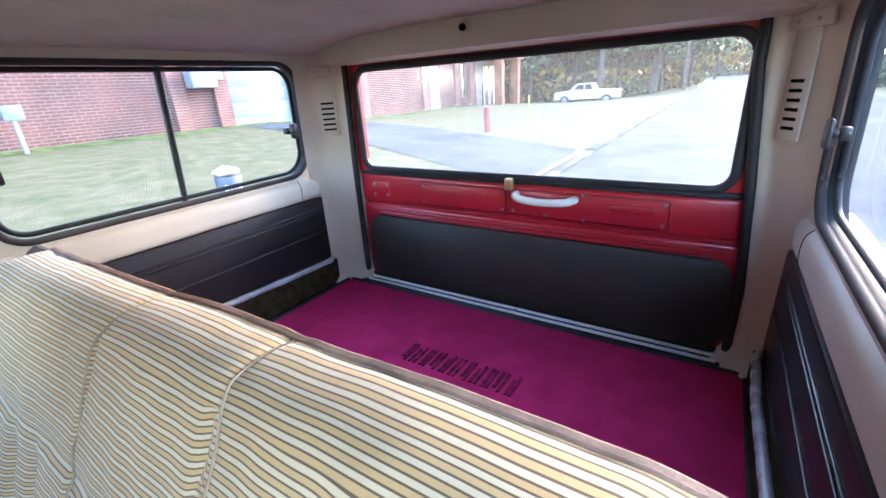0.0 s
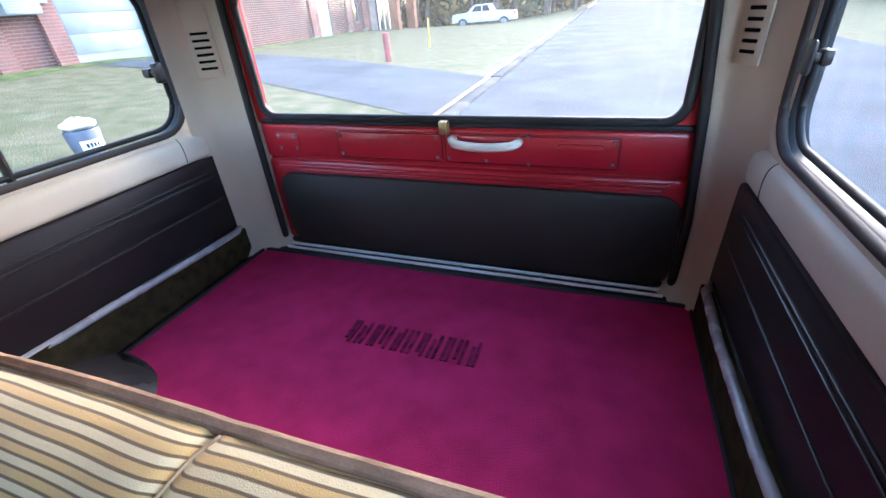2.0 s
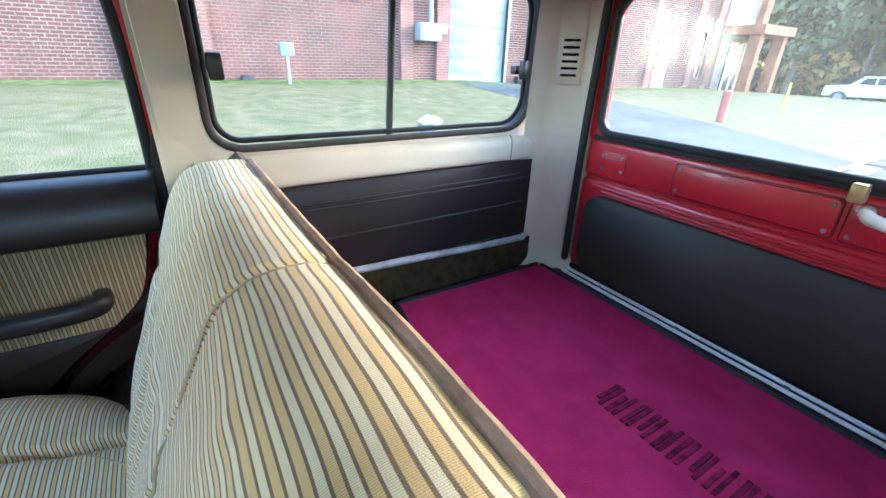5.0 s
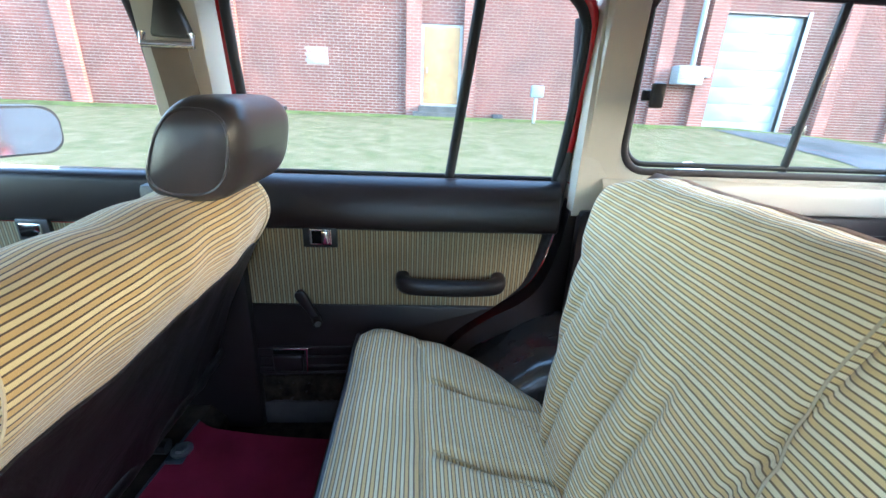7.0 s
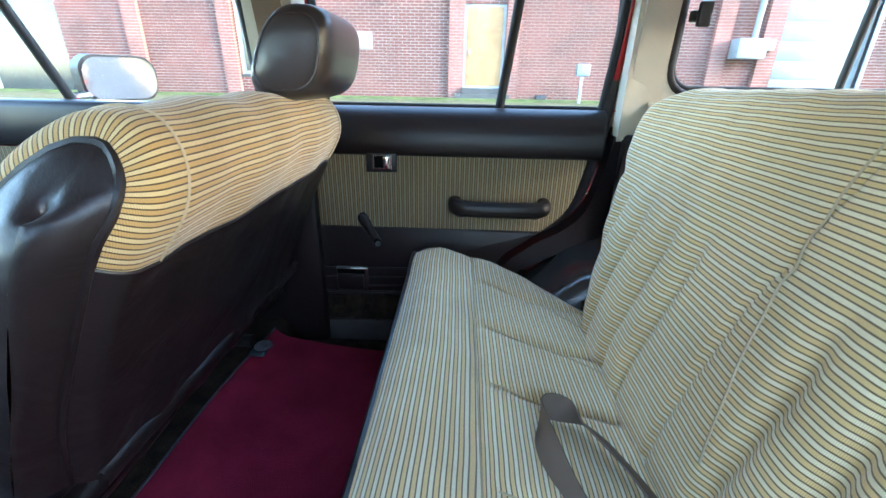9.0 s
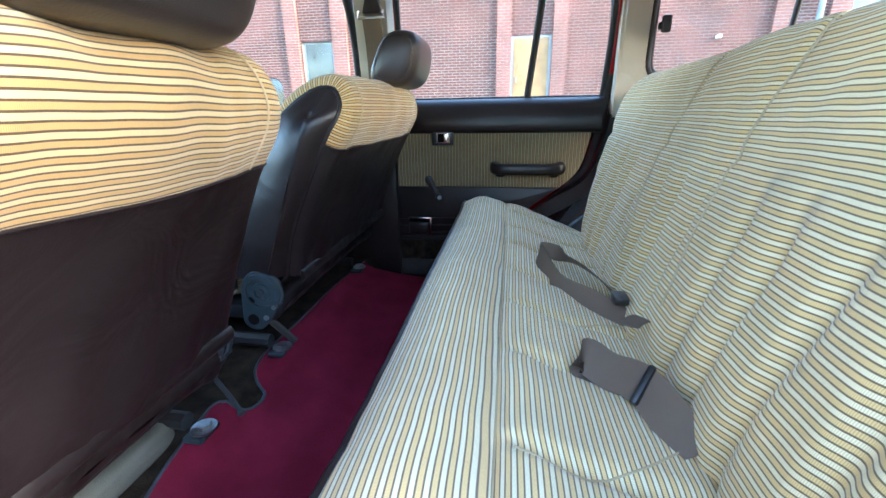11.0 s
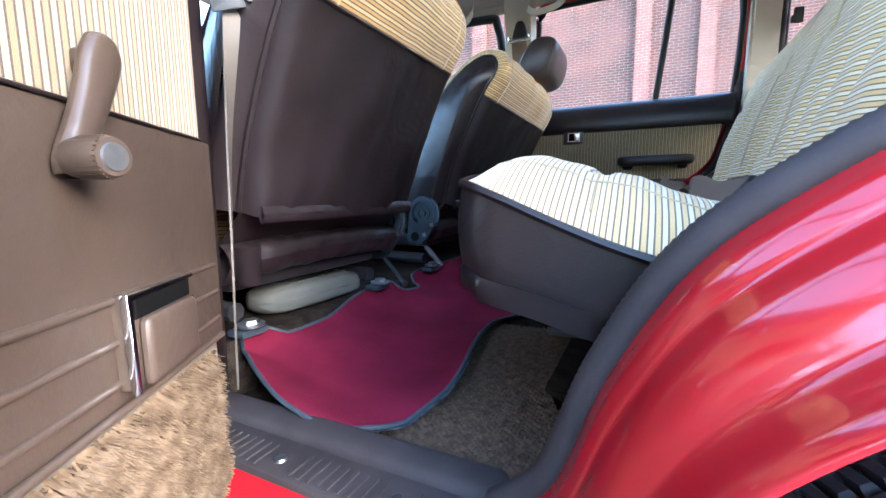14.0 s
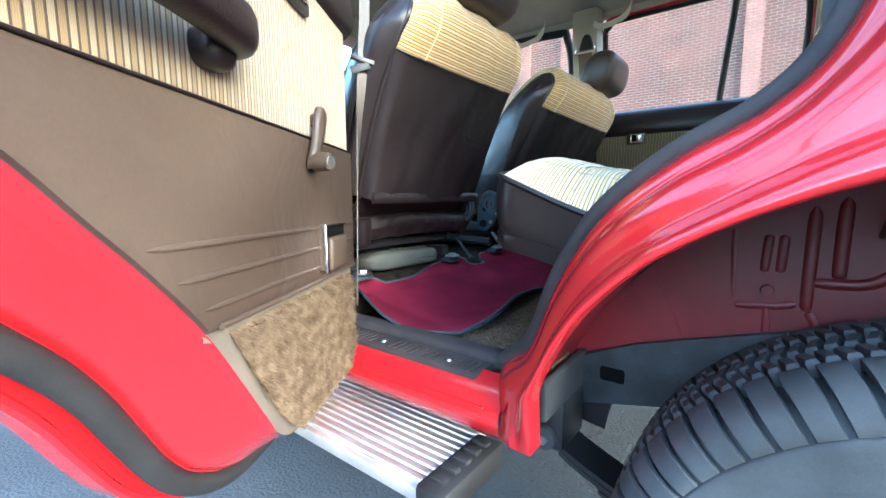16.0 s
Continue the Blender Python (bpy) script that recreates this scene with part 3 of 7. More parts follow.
# ---- tailgate ----
def tailgate():
    tg = thing("tailgate", (0.02, 1.12, 0.84), "closed red painted tailgate with wide window and black board", "tailgate")
    slope = lambda x, z: 1.096
    back = lambda x, z: 1.122
    ring("upper_frame", "y", rrect(-0.578, 0.622, 1.255, 1.665, 0.02), rrect(-0.548, 0.582, 1.278, 1.618, (0.045, 0.045, 0.05, 0.05)), slope, back, RED_IN, tg, "red painted window frame")
    seal = [Vector((x, slope(x, z) - 0.003, z)) for x, z in rrect(-0.545, 0.579, 1.281, 1.615, (0.045, 0.045, 0.05, 0.05))]
    tube("window_seal", seal, 0.0115, RUBBER, tg, "black rubber window seal", closed=True)
    tube("outer_seal", [Vector((x, slope(x, z) - 0.006, z)) for x, z in rrect(-0.60, 0.665, 0.86, 1.655, 0.03)], 0.0095, RUBBER, tg, "black rubber opening seal", closed=True)
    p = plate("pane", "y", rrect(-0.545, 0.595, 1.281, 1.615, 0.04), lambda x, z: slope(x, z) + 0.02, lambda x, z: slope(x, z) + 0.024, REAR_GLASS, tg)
    p.visible_shadow = False
    box("lower_window_bar", (-0.555, 0.605, 1.085, 1.10, 1.262, 1.276), RUBBER, tg, 0.004)
    up = part("upper_panel", bx(bmesh.new(), -0.575, 0.62, 1.092, 1.15, 1.158, 1.262, 0.012, 3), RED_IN, tg, "red painted inner panel", True)
    lo = part("lower_panel", bx(bmesh.new(), -0.575, 0.62, 1.090, 1.15, 0.84, 1.150, 0.010, 3), RED_IN, tg, "red painted lower panel", True)
    box("joint_strip", (-0.57, 0.615, 1.104, 1.14, 1.142, 1.166), RED_IN, tg, 0.0)
    tube("ridge", [(-0.53, 1.088, 1.134), (0.02, 1.087, 1.134), (0.575, 1.088, 1.134)], 0.0045, RED_IN, lo)
    tube("ridge", [(-0.50, 1.089, 1.122), (0.02, 1.088, 1.122), (0.56, 1.089, 1.122)], 0.004, RED_IN, lo)
    bd = plate("trim_board", "y", rrect(-0.537, 0.614, 0.866, 1.113, 0.05), 1.072, 1.088, BLACK_VINYL, tg, "dark vinyl-covered trim board", 0.005)
    # pressed access plates
    for a, b in ((-0.30, 0.015), (0.03, 0.455)):
        plate("access_plate", "y", rrect(a, b, 1.172, 1.243, 0.006), 1.0865, 1.094, RED_IN, up, "", 0.003)
        tube("plate_groove", [Vector((x, 1.0915, z)) for x, z in rrect(a - 0.003, b + 0.003, 1.169, 1.246, 0.007)], 0.0014, DARK_RED, up, "", 5, True)
        for x in (a + 0.010, b - 0.010):
            for z in (1.182, 1.234):
                bm = bmesh.new()
                bmesh.ops.create_cone(bm, cap_ends=True, segments=10, radius1=0.006, radius2=0.004, depth=0.004, matrix=Matrix.Translation((x, 1.0862, z)) @ Matrix.Rotation(radians(90), 4, "X"))
                part("screw", bm, STEEL, up, "", True)
    plate("access_plate", "y", rrect(0.315, 0.425, 1.205, 1.228, 0.009), 1.083, 1.092, RED_IN, up, "", 0.004)
    plate("access_plate", "y", rrect(-0.52, -0.44, 1.18, 1.235, 0.006), 1.0885, 1.094, RED_IN, up, "", 0.002)
    for x, z in ((-0.51, 1.19), (-0.45, 1.19), (-0.51, 1.225), (-0.45, 1.225), (0.245, 1.245), (0.25, 1.175), (0.14, 1.178)):
        bm = bmesh.new()
        bmesh.ops.create_cone(bm, cap_ends=True, segments=10, radius1=0.006, radius2=0.004, depth=0.004, matrix=Matrix.Translation((x, 1.0865, z)) @ Matrix.Rotation(radians(90), 4, "X"))
        part("screw", bm, STEEL, up, "", True)
    h = smooth_line([(0.052, 1.088, 1.234), (0.056, 1.064, 1.234), (0.075, 1.054, 1.228), (0.137, 1.05, 1.224), (0.20, 1.054, 1.227), (0.219, 1.064, 1.231), (0.223, 1.088, 1.230)], 4)
    tube("pull_handle", [tuple(p) for p in h], 0.0112, CREAM, tg, "cream plastic pull handle", 10)
    la = part("latch", bx(bmesh.new(), 0.02, 0.044, 1.065, 1.09, 1.248, 1.282, 0.004), material("dull_brass", (0.45, 0.32, 0.15), 0.4, 0.6), tg, "small brass-coloured latch pad", True)
    return tg


tailgate()

# mat with a woven word shown as plain bars
mt = thing("cargo_mat", (0.0, 0.6, 0.84), "maroon carpet cargo mat with worn dark lettering bars", "mat")


def matf(s, t):
    x0, x1 = (-0.64, 0.672)
    y = 0.20 + 0.825 * t
    if y < 0.50:
        w = 0.62 - 0.205 * max(0, 1 - ((y - 0.16) / 0.335) ** 2) ** 0.33 if abs(y - 0.16) < 0.335 else 0.62
        x0, x1 = -w, w + 0.03
    x = x0 + (x1 - x0) * s
    z = 0.846 + 0.003 * noise.noise(Vector((x * 4, y * 4, 0)))
    return Vector((x, y, z)), (x, y)


vs, fs, uv = grid(matf, 60, 60)
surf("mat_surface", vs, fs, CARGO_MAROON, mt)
edge = [vs[i * 61 + 60] for i in range(61)]
side_l = [vs[60 * 61 + j] for j in range(61)]
side_r = [vs[j] for j in range(61)]
for e in (edge, side_l, side_r):
    tube("bound_edge", e, 0.007, RUBBER, mt, "black bound edge", 6)
LETTER = material("dark_worn_print", (0.20, 0.012, 0.055), 0.95, vary=0.45, scale=40, spec=0.1)
for k in range(11):
    x0 = 0.206 - 0.0315 * k
    for dx, w, y0, y1 in ((0.0, 0.0075, 0.690, 0.766), (0.0105 + 0.003 * (k % 2), 0.0085, 0.690 + 0.012 * (k % 3 == 1), 0.766 - 0.016 * (k % 3 == 0))):
        bm = bmesh.new()
        bx(bm, x0 - dx - w, x0 - dx, y0, y1, 0.846, 0.8495)
        part("lettering_bar", bm, LETTER, mt)


def clear_wheel(vs):
    """Keeps upholstery inboard of the wheel housings."""
    for v in vs:
        w = lerp(math.hypot(v.y - AXLE_Y, v.z - AXLE_Z), [(0.50, 0.572), (0.515, 0.580), (0.530, 0.62), (0.545, 0.665), (0.562, 0.70)])
        v.x = max(-w, min(w, v.x))


# ---- doors ----
RIM_VINYL = material("grey_brown_vinyl_rim", (0.135, 0.115, 0.092), 0.6, vary=0.12, scale=9, bump=0.0004, bscale=300)


DOOR_TRIM = [(0.000, 1.20), (-0.020, 1.08), (-0.046, 0.995), (-0.095, 0.942), (-0.144, 0.905), (-0.190, 0.871), (-0.226, 0.838), (-0.262, 0.806), (-0.303, 0.766), (-0.338, 0.727), (-0.370, 0.684), (-0.422, 0.612), (-0.446, 0.580), (-0.482, 0.560), (-0.55, 0.553), (-0.765, 0.540)]
DOOR_SEAL = [(0.024, 1.20), (0.004, 1.08), (-0.024, 0.982), (-0.075, 0.918), (-0.135, 0.868), (-0.19, 0.824), (-0.241, 0.774), (-0.270, 0.745), (-0.293, 0.718), (-0.316, 0.685), (-0.339, 0.645), (-0.372, 0.592), (-0.407, 0.556), (-0.465, 0.524), (-0.55, 0.512), (-0.765, 0.502)]
PILE = material("tan_pile_tufts", (0.27, 0.19, 0.122), 0.98, vary=0.35, scale=75, spec=0.05, second=(0.10, 0.066, 0.04))
def rear_door(sx, label):
    """A rear side door, closed; sx is the car's side. Its empty stands at the hinge."""
    hinge = Vector((sx * 0.869, -0.79, 0.60))
    d_ = thing("rear_door", hinge, label, "car door")
    X = lambda v: sx * v
    # three lines down the rear edge and along the foot: trim edge, seal, outer lip
    pane_edge = smooth_line(DOOR_TRIM, 5)
    seal_edge = smooth_line(DOOR_SEAL, 5)
    m = len(seal_edge) - 1
    lip = []
    for i, p in enumerate(seal_edge):
        d = seal_edge[min(i + 1, m)] - seal_edge[max(i - 1, 0)]
        nrm = np.array([-d[1], d[0]]) / float(np.linalg.norm(d))
        lip.append(p + nrm * (0.026 if sx > 0 else 0.010))
    plate("outer_skin", "x", [tuple(p) for p in lip] + [(-0.775, 1.215)], X(0.838), X(0.872), RED, d_, "glossy red outer panel", 0.006)
    plate("inner_shell", "x", [tuple(p) for p in seal_edge] + [(-0.765, 1.20)], X(0.80), X(0.839), RED, d_, "red painted inner shell")
    sect = smooth_line([(0.0, 0.726), (0.03, 0.735), (0.10, 0.741), (0.17, 0.748), (0.24, 0.752), (0.5, 0.768), (0.78, 0.782), (0.94, 0.793), (1.0, 0.806)], 4)

    def jamb(s, t):
        k, x = sect[round(t * (len(sect) - 1))]
        i = round(s * m)
        q = pane_edge[i] + (seal_edge[i] - pane_edge[i]) * k
        return Vector((X(x), q[0], q[1])), (s, t)
    vs, fs, uv = grid(jamb, m, len(sect) - 1)
    surf("door_jamb", vs, fs, RED, d_, "smooth red painted door edge")
    tube("door_seal", [Vector((X(0.806), *(p + (q - p) * 0.42))) for p, q in zip(seal_edge, lip)], 0.0125 if sx > 0 else 0.008, RUBBER, d_, "black rubber door seal", 12)
    tube("outer_lip", [Vector((X(0.842), *(q * 1.0))) for q in lip], 0.006, RED, d_, "rolled red edge of the outer panel", 8)
    hi = [tuple(p) for p in pane_edge if 0.93 <= p[1] < 1.118]
    low = [tuple(p) for p in pane_edge if 0.738 < p[1] < 0.93]
    yt, yb = lerp(0.93, [(p[1], p[0]) for p in pane_edge[::-1]]), lerp(0.738, [(p[1], p[0]) for p in pane_edge[::-1]])
    lowpts = [(-0.758, 0.93), (yt, 0.93)] + low + [(yb, 0.738), (-0.758, 0.728)]
    # closed door gets darker copies of the trim, standing in for its shade
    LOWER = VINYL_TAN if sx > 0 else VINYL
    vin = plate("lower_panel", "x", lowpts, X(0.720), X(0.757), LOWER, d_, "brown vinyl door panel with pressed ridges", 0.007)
    for z, yy in ((0.816, -0.266), (0.788, -0.292), (0.760, -0.322)):
        line = [(X(0.7208), yy, z), (X(0.7200), yy - 0.03, z - 0.001), (X(0.7195), yy - 0.12, z - 0.003), (X(0.7195), -0.60, z - 0.008), (X(0.7205), -0.743, z - 0.010)]
        tube("ridge", [tuple(p) for p in smooth_line(line, 3)], [0.0010, 0.0018, 0.0024] + [0.0028] * 10, LOWER, vin, "", 10)
    tube("piping", [(X(0.719), -0.747, 0.731), (X(0.7185), -0.55, 0.735), (X(0.719), yb - 0.012, 0.741)], 0.003, LOWER, vin)
    # pile carpet at the foot, with its rim
    foot = [tuple(p) for p in pane_edge if p[1] < 0.738]
    plate("carpet_rim", "x", [(-0.757, 0.727), (yb, 0.737)] + foot, X(0.7275), X(0.757), RIM_VINYL if sx > 0 else VINYL, d_, "grey-brown rim round the carpet, shade-dark on the closed door", 0.006)

    def carpet_at(s, t):
        z1 = 0.572 + 0.158 * t
        y1 = lerp(z1, [(0.570, -0.486), (0.60, -0.452), (0.675, -0.398), (0.73, -0.362)])
        return -0.752 + (y1 + 0.752) * s, z1 - 0.012 * (1 - s)

    def carpet(s, t):
        y, z = carpet_at(s, t)
        r = noise.noise(Vector((y * 60, z * 60, sx))) + 0.6 * noise.noise(Vector((y * 160, z * 150, 3)))
        ed = min(1, 40 * min(s, 1 - s, t, 1 - t))
        return Vector((X(0.738 - ed * (0.014 + 0.006 * r)), y, z)), (y, z)
    vs, fs, uv = grid(carpet, 90, 36)
    # dark felt replaces the tan carpet where the closed door is shaded
    surf("carpet_panel", vs, fs, TAN_CARPET if sx > 0 else DARK_CARPET, d_, "tan pile carpet foot panel, shade-dark on the closed door")
    tuft = random.Random(5)
    tv, tf = [], []
    for k in range(15000 if sx > 0 else 0):
        y, z = carpet_at(0.06 + 0.94 * tuft.random(), tuft.random())
        clump = noise.noise(Vector((y * 70, z * 70, 4)))
        l = 0.008 + 0.007 * tuft.random() + 0.004 * clump
        dy, dz = 0.006 * noise.noise(Vector((y * 45, z * 45, 9))) + tuft.uniform(-0.003, 0.003), -0.011 * tuft.random() - 0.003
        b = len(tv)
        tv += [(X(0.727), y - 0.0013, z), (X(0.727), y + 0.0013, z), (X(0.725 - l), y + dy + 0.0005, z + dz), (X(0.725 - l), y + dy - 0.0005, z + dz)]
        tf.append((b, b + 1, b + 2, b + 3))
    if tv:
        tagged(surf("carpet_pile", tv, tf, PILE, d_, "", False), kind="stuff")
    # cloth insert
    cl = [(-0.735, 0.93), (yt, 0.93)] + hi[::-1] + [(hi[0][0] + 0.003, 1.122), (-0.735, 1.122)]
    bm = bmesh.new()
    vv = [bm.verts.new((X(0.7225), y, z)) for y, z in cl]
    bm.faces.new(vv)
    me = bpy.data.meshes.new("cloth_panel")
    uvl = bm.loops.layers.uv.new("UVMap")
    for f in bm.faces:
        for lp in f.loops:
            lp[uvl].uv = (lp.vert.co.y, lp.vert.co.z)
    bm.to_mesh(me)
    bm.free()
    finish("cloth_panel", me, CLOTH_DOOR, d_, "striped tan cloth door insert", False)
    plate("cloth_backing", "x", cl, X(0.7235), X(0.757), VINYL, d_)
    tube("cloth_welt", [(X(0.7215), -0.735, 0.93), (X(0.721), -0.4, 0.93), (X(0.7215), yt, 0.93)], 0.0014, VINYL, d_)
    # padded top
    prof = smooth_line([(0.757, 1.120), (0.718, 1.124), (0.708, 1.15), (0.716, 1.19), (0.738, 1.226), (0.77, 1.238), (0.80, 1.232)], 4)
    ys = [-0.765, -0.75, -0.4, -0.1, 0.018, 0.026]

    def pad(s, t):
        a = prof[round(s * (len(prof) - 1))]
        k = round(t * (len(ys) - 1))
        sh = 0.75 if k in (0, len(ys) - 1) else 1
        return Vector((X(0.757 + (a[0] - 0.757) * sh), ys[k], a[1])), (s, t)
    vs, fs, uv = grid(pad, len(prof) - 1, len(ys) - 1)
    surf("padded_top", vs, fs, VINYL, d_, "dark brown padded vinyl top roll")
    tube("window_wiper", [(X(0.80), -0.70, 1.238), (X(0.80), 0.03, 1.238)], 0.007, RUBBER, d_, "black rubber window wiper strip")
    # frame and glass
    tum = lambda z: 0.80 - 0.085 * (z - 1.24) / 0.4
    fp = [(0.036, 1.22), (0.042, 1.40), (0.036, 1.56), (0.0, 1.618), (-0.06, 1.632), (-0.60, 1.632), (-0.67, 1.615), (-0.69, 1.55), (-0.69, 1.22)]
    path = [Vector((X(tum(z)), y, z)) for y, z in [tuple(q) for q in smooth_line(fp, 4)]]
    tube("window_frame", path, 0.017, RED, d_, "red painted window frame")
    tube("glass_channel", [v + Vector((X(-0.012), -0.013 * (1 if v.y > -0.35 else -1), -0.012 if v.z > 1.58 else 0)) for v in path], 0.010, RUBBER, d_, "black glass channel")
    tube("divider", [(X(tum(1.236) - 0.005), -0.232, 1.236), (X(tum(1.45) - 0.005), -0.208, 1.45), (X(tum(1.632) - 0.005), -0.188, 1.632)], 0.0115, RUBBER, d_, "black quarter-light divider")
    for a, b in ((-0.735, -0.215), (-0.215, 0.035)):
        pts = [(a, 1.23), (b, 1.23), (b + 0.012, 1.63), (a + 0.012, 1.63)]
        if a > -0.5:
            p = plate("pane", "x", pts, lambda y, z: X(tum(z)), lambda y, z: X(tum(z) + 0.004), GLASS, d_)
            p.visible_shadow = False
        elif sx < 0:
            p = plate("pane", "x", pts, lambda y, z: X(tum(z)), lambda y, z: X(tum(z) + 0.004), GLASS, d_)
            p.visible_shadow = False
    # armrest
    ay, az, ax = (-0.030, -0.014, 0.0) if sx > 0 else (0.0, 0.0, -0.010)
    mid = smooth_line([(0.738, -0.338), (0.712, -0.338), (0.696, -0.322), (0.689, -0.285), (0.687, -0.222), (0.689, -0.160), (0.696, -0.124), (0.712, -0.109), (0.738, -0.109)], 5)

    def bar(s, t):
        i, u = round(s * 40), 2 * math.pi * t
        d = mid[min(i + 1, 40)] - mid[max(i - 1, 0)]
        d = d / float(np.linalg.norm(d))
        k = abs(2 * s - 1)
        c, e = (math.copysign(abs(q) ** 0.75, q) for q in (math.cos(u), math.sin(u)))
        z = 1.000 + 0.006 * k ** 4 + (0.0195 - 0.002 * k ** 6) * e
        return Vector((X(mid[i][0] + ax - d[1] * 0.0165 * c), mid[i][1] + ay + d[0] * 0.0165 * c, z + az)), (s, t)
    vs, fs, uv = grid(bar, 40, 20)
    bm_ob = surf("armrest", vs, fs, VINYL, d_, "dark brown moulded armrest pull")
    for a, b in ((-0.336, -0.298), (-0.148, -0.112)):
        part("armrest_foot", bx(bmesh.new(), X(0.700), X(0.735), a + ay, b + ay, 0.968 + az, 0.998 + az, 0.012, 4), VINYL, bm_ob, "", True)
    # inside handle
    hb = part("handle_bezel", bx(bmesh.new(), X(0.714), X(0.726), -0.566, -0.488, 1.080, 1.134, 0.004), BLACK, d_, "black plastic handle bezel", True)
    part("handle_recess", bx(bmesh.new(), X(0.711), X(0.716), -0.550, -0.500, 1.088, 1.126, 0.002), CHROME, hb, "chrome recess")
    part("handle_pit", bx(bmesh.new(), X(0.7095), X(0.7115), -0.544, -0.520, 1.092, 1.122, 0.001), DARK_PIT, hb)
    part("handle_lever", bx(bmesh.new(), X(0.703), X(0.711), -0.522, -0.506, 1.092, 1.123, 0.003), CHROME, hb, "chrome lever", True)
    # window crank
    cr = part("window_crank", bx(bmesh.new(), X(0.713), X(0.724), -0.585, -0.570, 0.945, 0.962, 0.004, 3), LOWER, d_, "brown plastic window winder", True)
    arm = smooth_line([(0.7130, -0.5865, 0.970, 0.003), (0.7120, -0.5855, 0.968, 0.0095), (0.7115, -0.583, 0.962, 0.0135), (0.711, -0.576, 0.950, 0.0142), (0.7105, -0.566, 0.931, 0.0118), (0.7105, -0.555, 0.911, 0.0102), (0.711, -0.548, 0.897, 0.0108), (0.7115, -0.5445, 0.889, 0.0085), (0.712, -0.5435, 0.886, 0.003)], 5)

    def paddle(s, t):
        x, y, z, w = arm[round(s * 40)]
        u = 2 * math.pi * t
        return Vector((X(x - 0.0065 * math.copysign(abs(math.sin(u)) ** 0.6, math.sin(u))), y + w * math.cos(u) * 0.883, z + w * math.cos(u) * 0.469)), (s, t)
    vs, fs, uv = grid(paddle, 40, 20)
    surf("arm", vs, fs, LOWER, cr)
    K = lambda x: -0.548 + (0.712 - x) * 0.37
    vs, fs = tube_geo([(X(x), K(x), 0.896) for x in (0.709, 0.706, 0.687, 0.685)], [0.0106, 0.0112, 0.0112, 0.0100], 26)
    surf("knob", vs, fs, LOWER, cr)
    for q in range(26):
        a = 2 * math.pi * q / 26
        tube("knob_rib", [(X(x), K(x) + 0.0112 * math.cos(a), 0.896 + 0.0112 * math.sin(a)) for x in (0.705, 0.688)], 0.0007, LOWER, cr, "", 4)
    vs, fs = tube_geo([(X(x), K(x), 0.896) for x in (0.6855, 0.6838)], [0.0080, 0.0072], 20)
    surf("knob_cap", vs, fs, STEEL, cr, "dull chrome knob centre")
    # ashtray
    at = part("ashtray", bx(bmesh.new(), X(0.711), X(0.722), -0.664, -0.578, 0.746, 0.812, 0.003), LOWER, d_, "chrome-framed door ashtray", True)
    plate("ashtray_frame", "x", [(-0.5770, 0.744), (-0.5735, 0.813), (-0.664, 0.811), (-0.664, 0.808), (-0.5775, 0.8095), (-0.5805, 0.744)], X(0.707), X(0.7125), CHROME, at, "thin chrome frame", 0.0008)
    part("ashtray_pit", bx(bmesh.new(), X(0.7085), X(0.7115), -0.660, -0.584, 0.794, 0.808, 0.001), DARK_PIT, at)
    part("ashtray_lid", bx(bmesh.new(), X(0.703), X(0.712), -0.662, -0.588, 0.745, 0.794, 0.006, 3), LOWER, at, "brown plastic lid", True)
    return d_


rear_door(-1, "closed red rear door with striped cloth and brown vinyl inside")
open_door = rear_door(1, "open red rear door with striped cloth, brown vinyl and tan carpet inside")
open_door.matrix_world = Matrix.Translation((0.869, -0.79, 0.60)) @ Matrix.Rotation(radians(-56.5), 4, "Z")

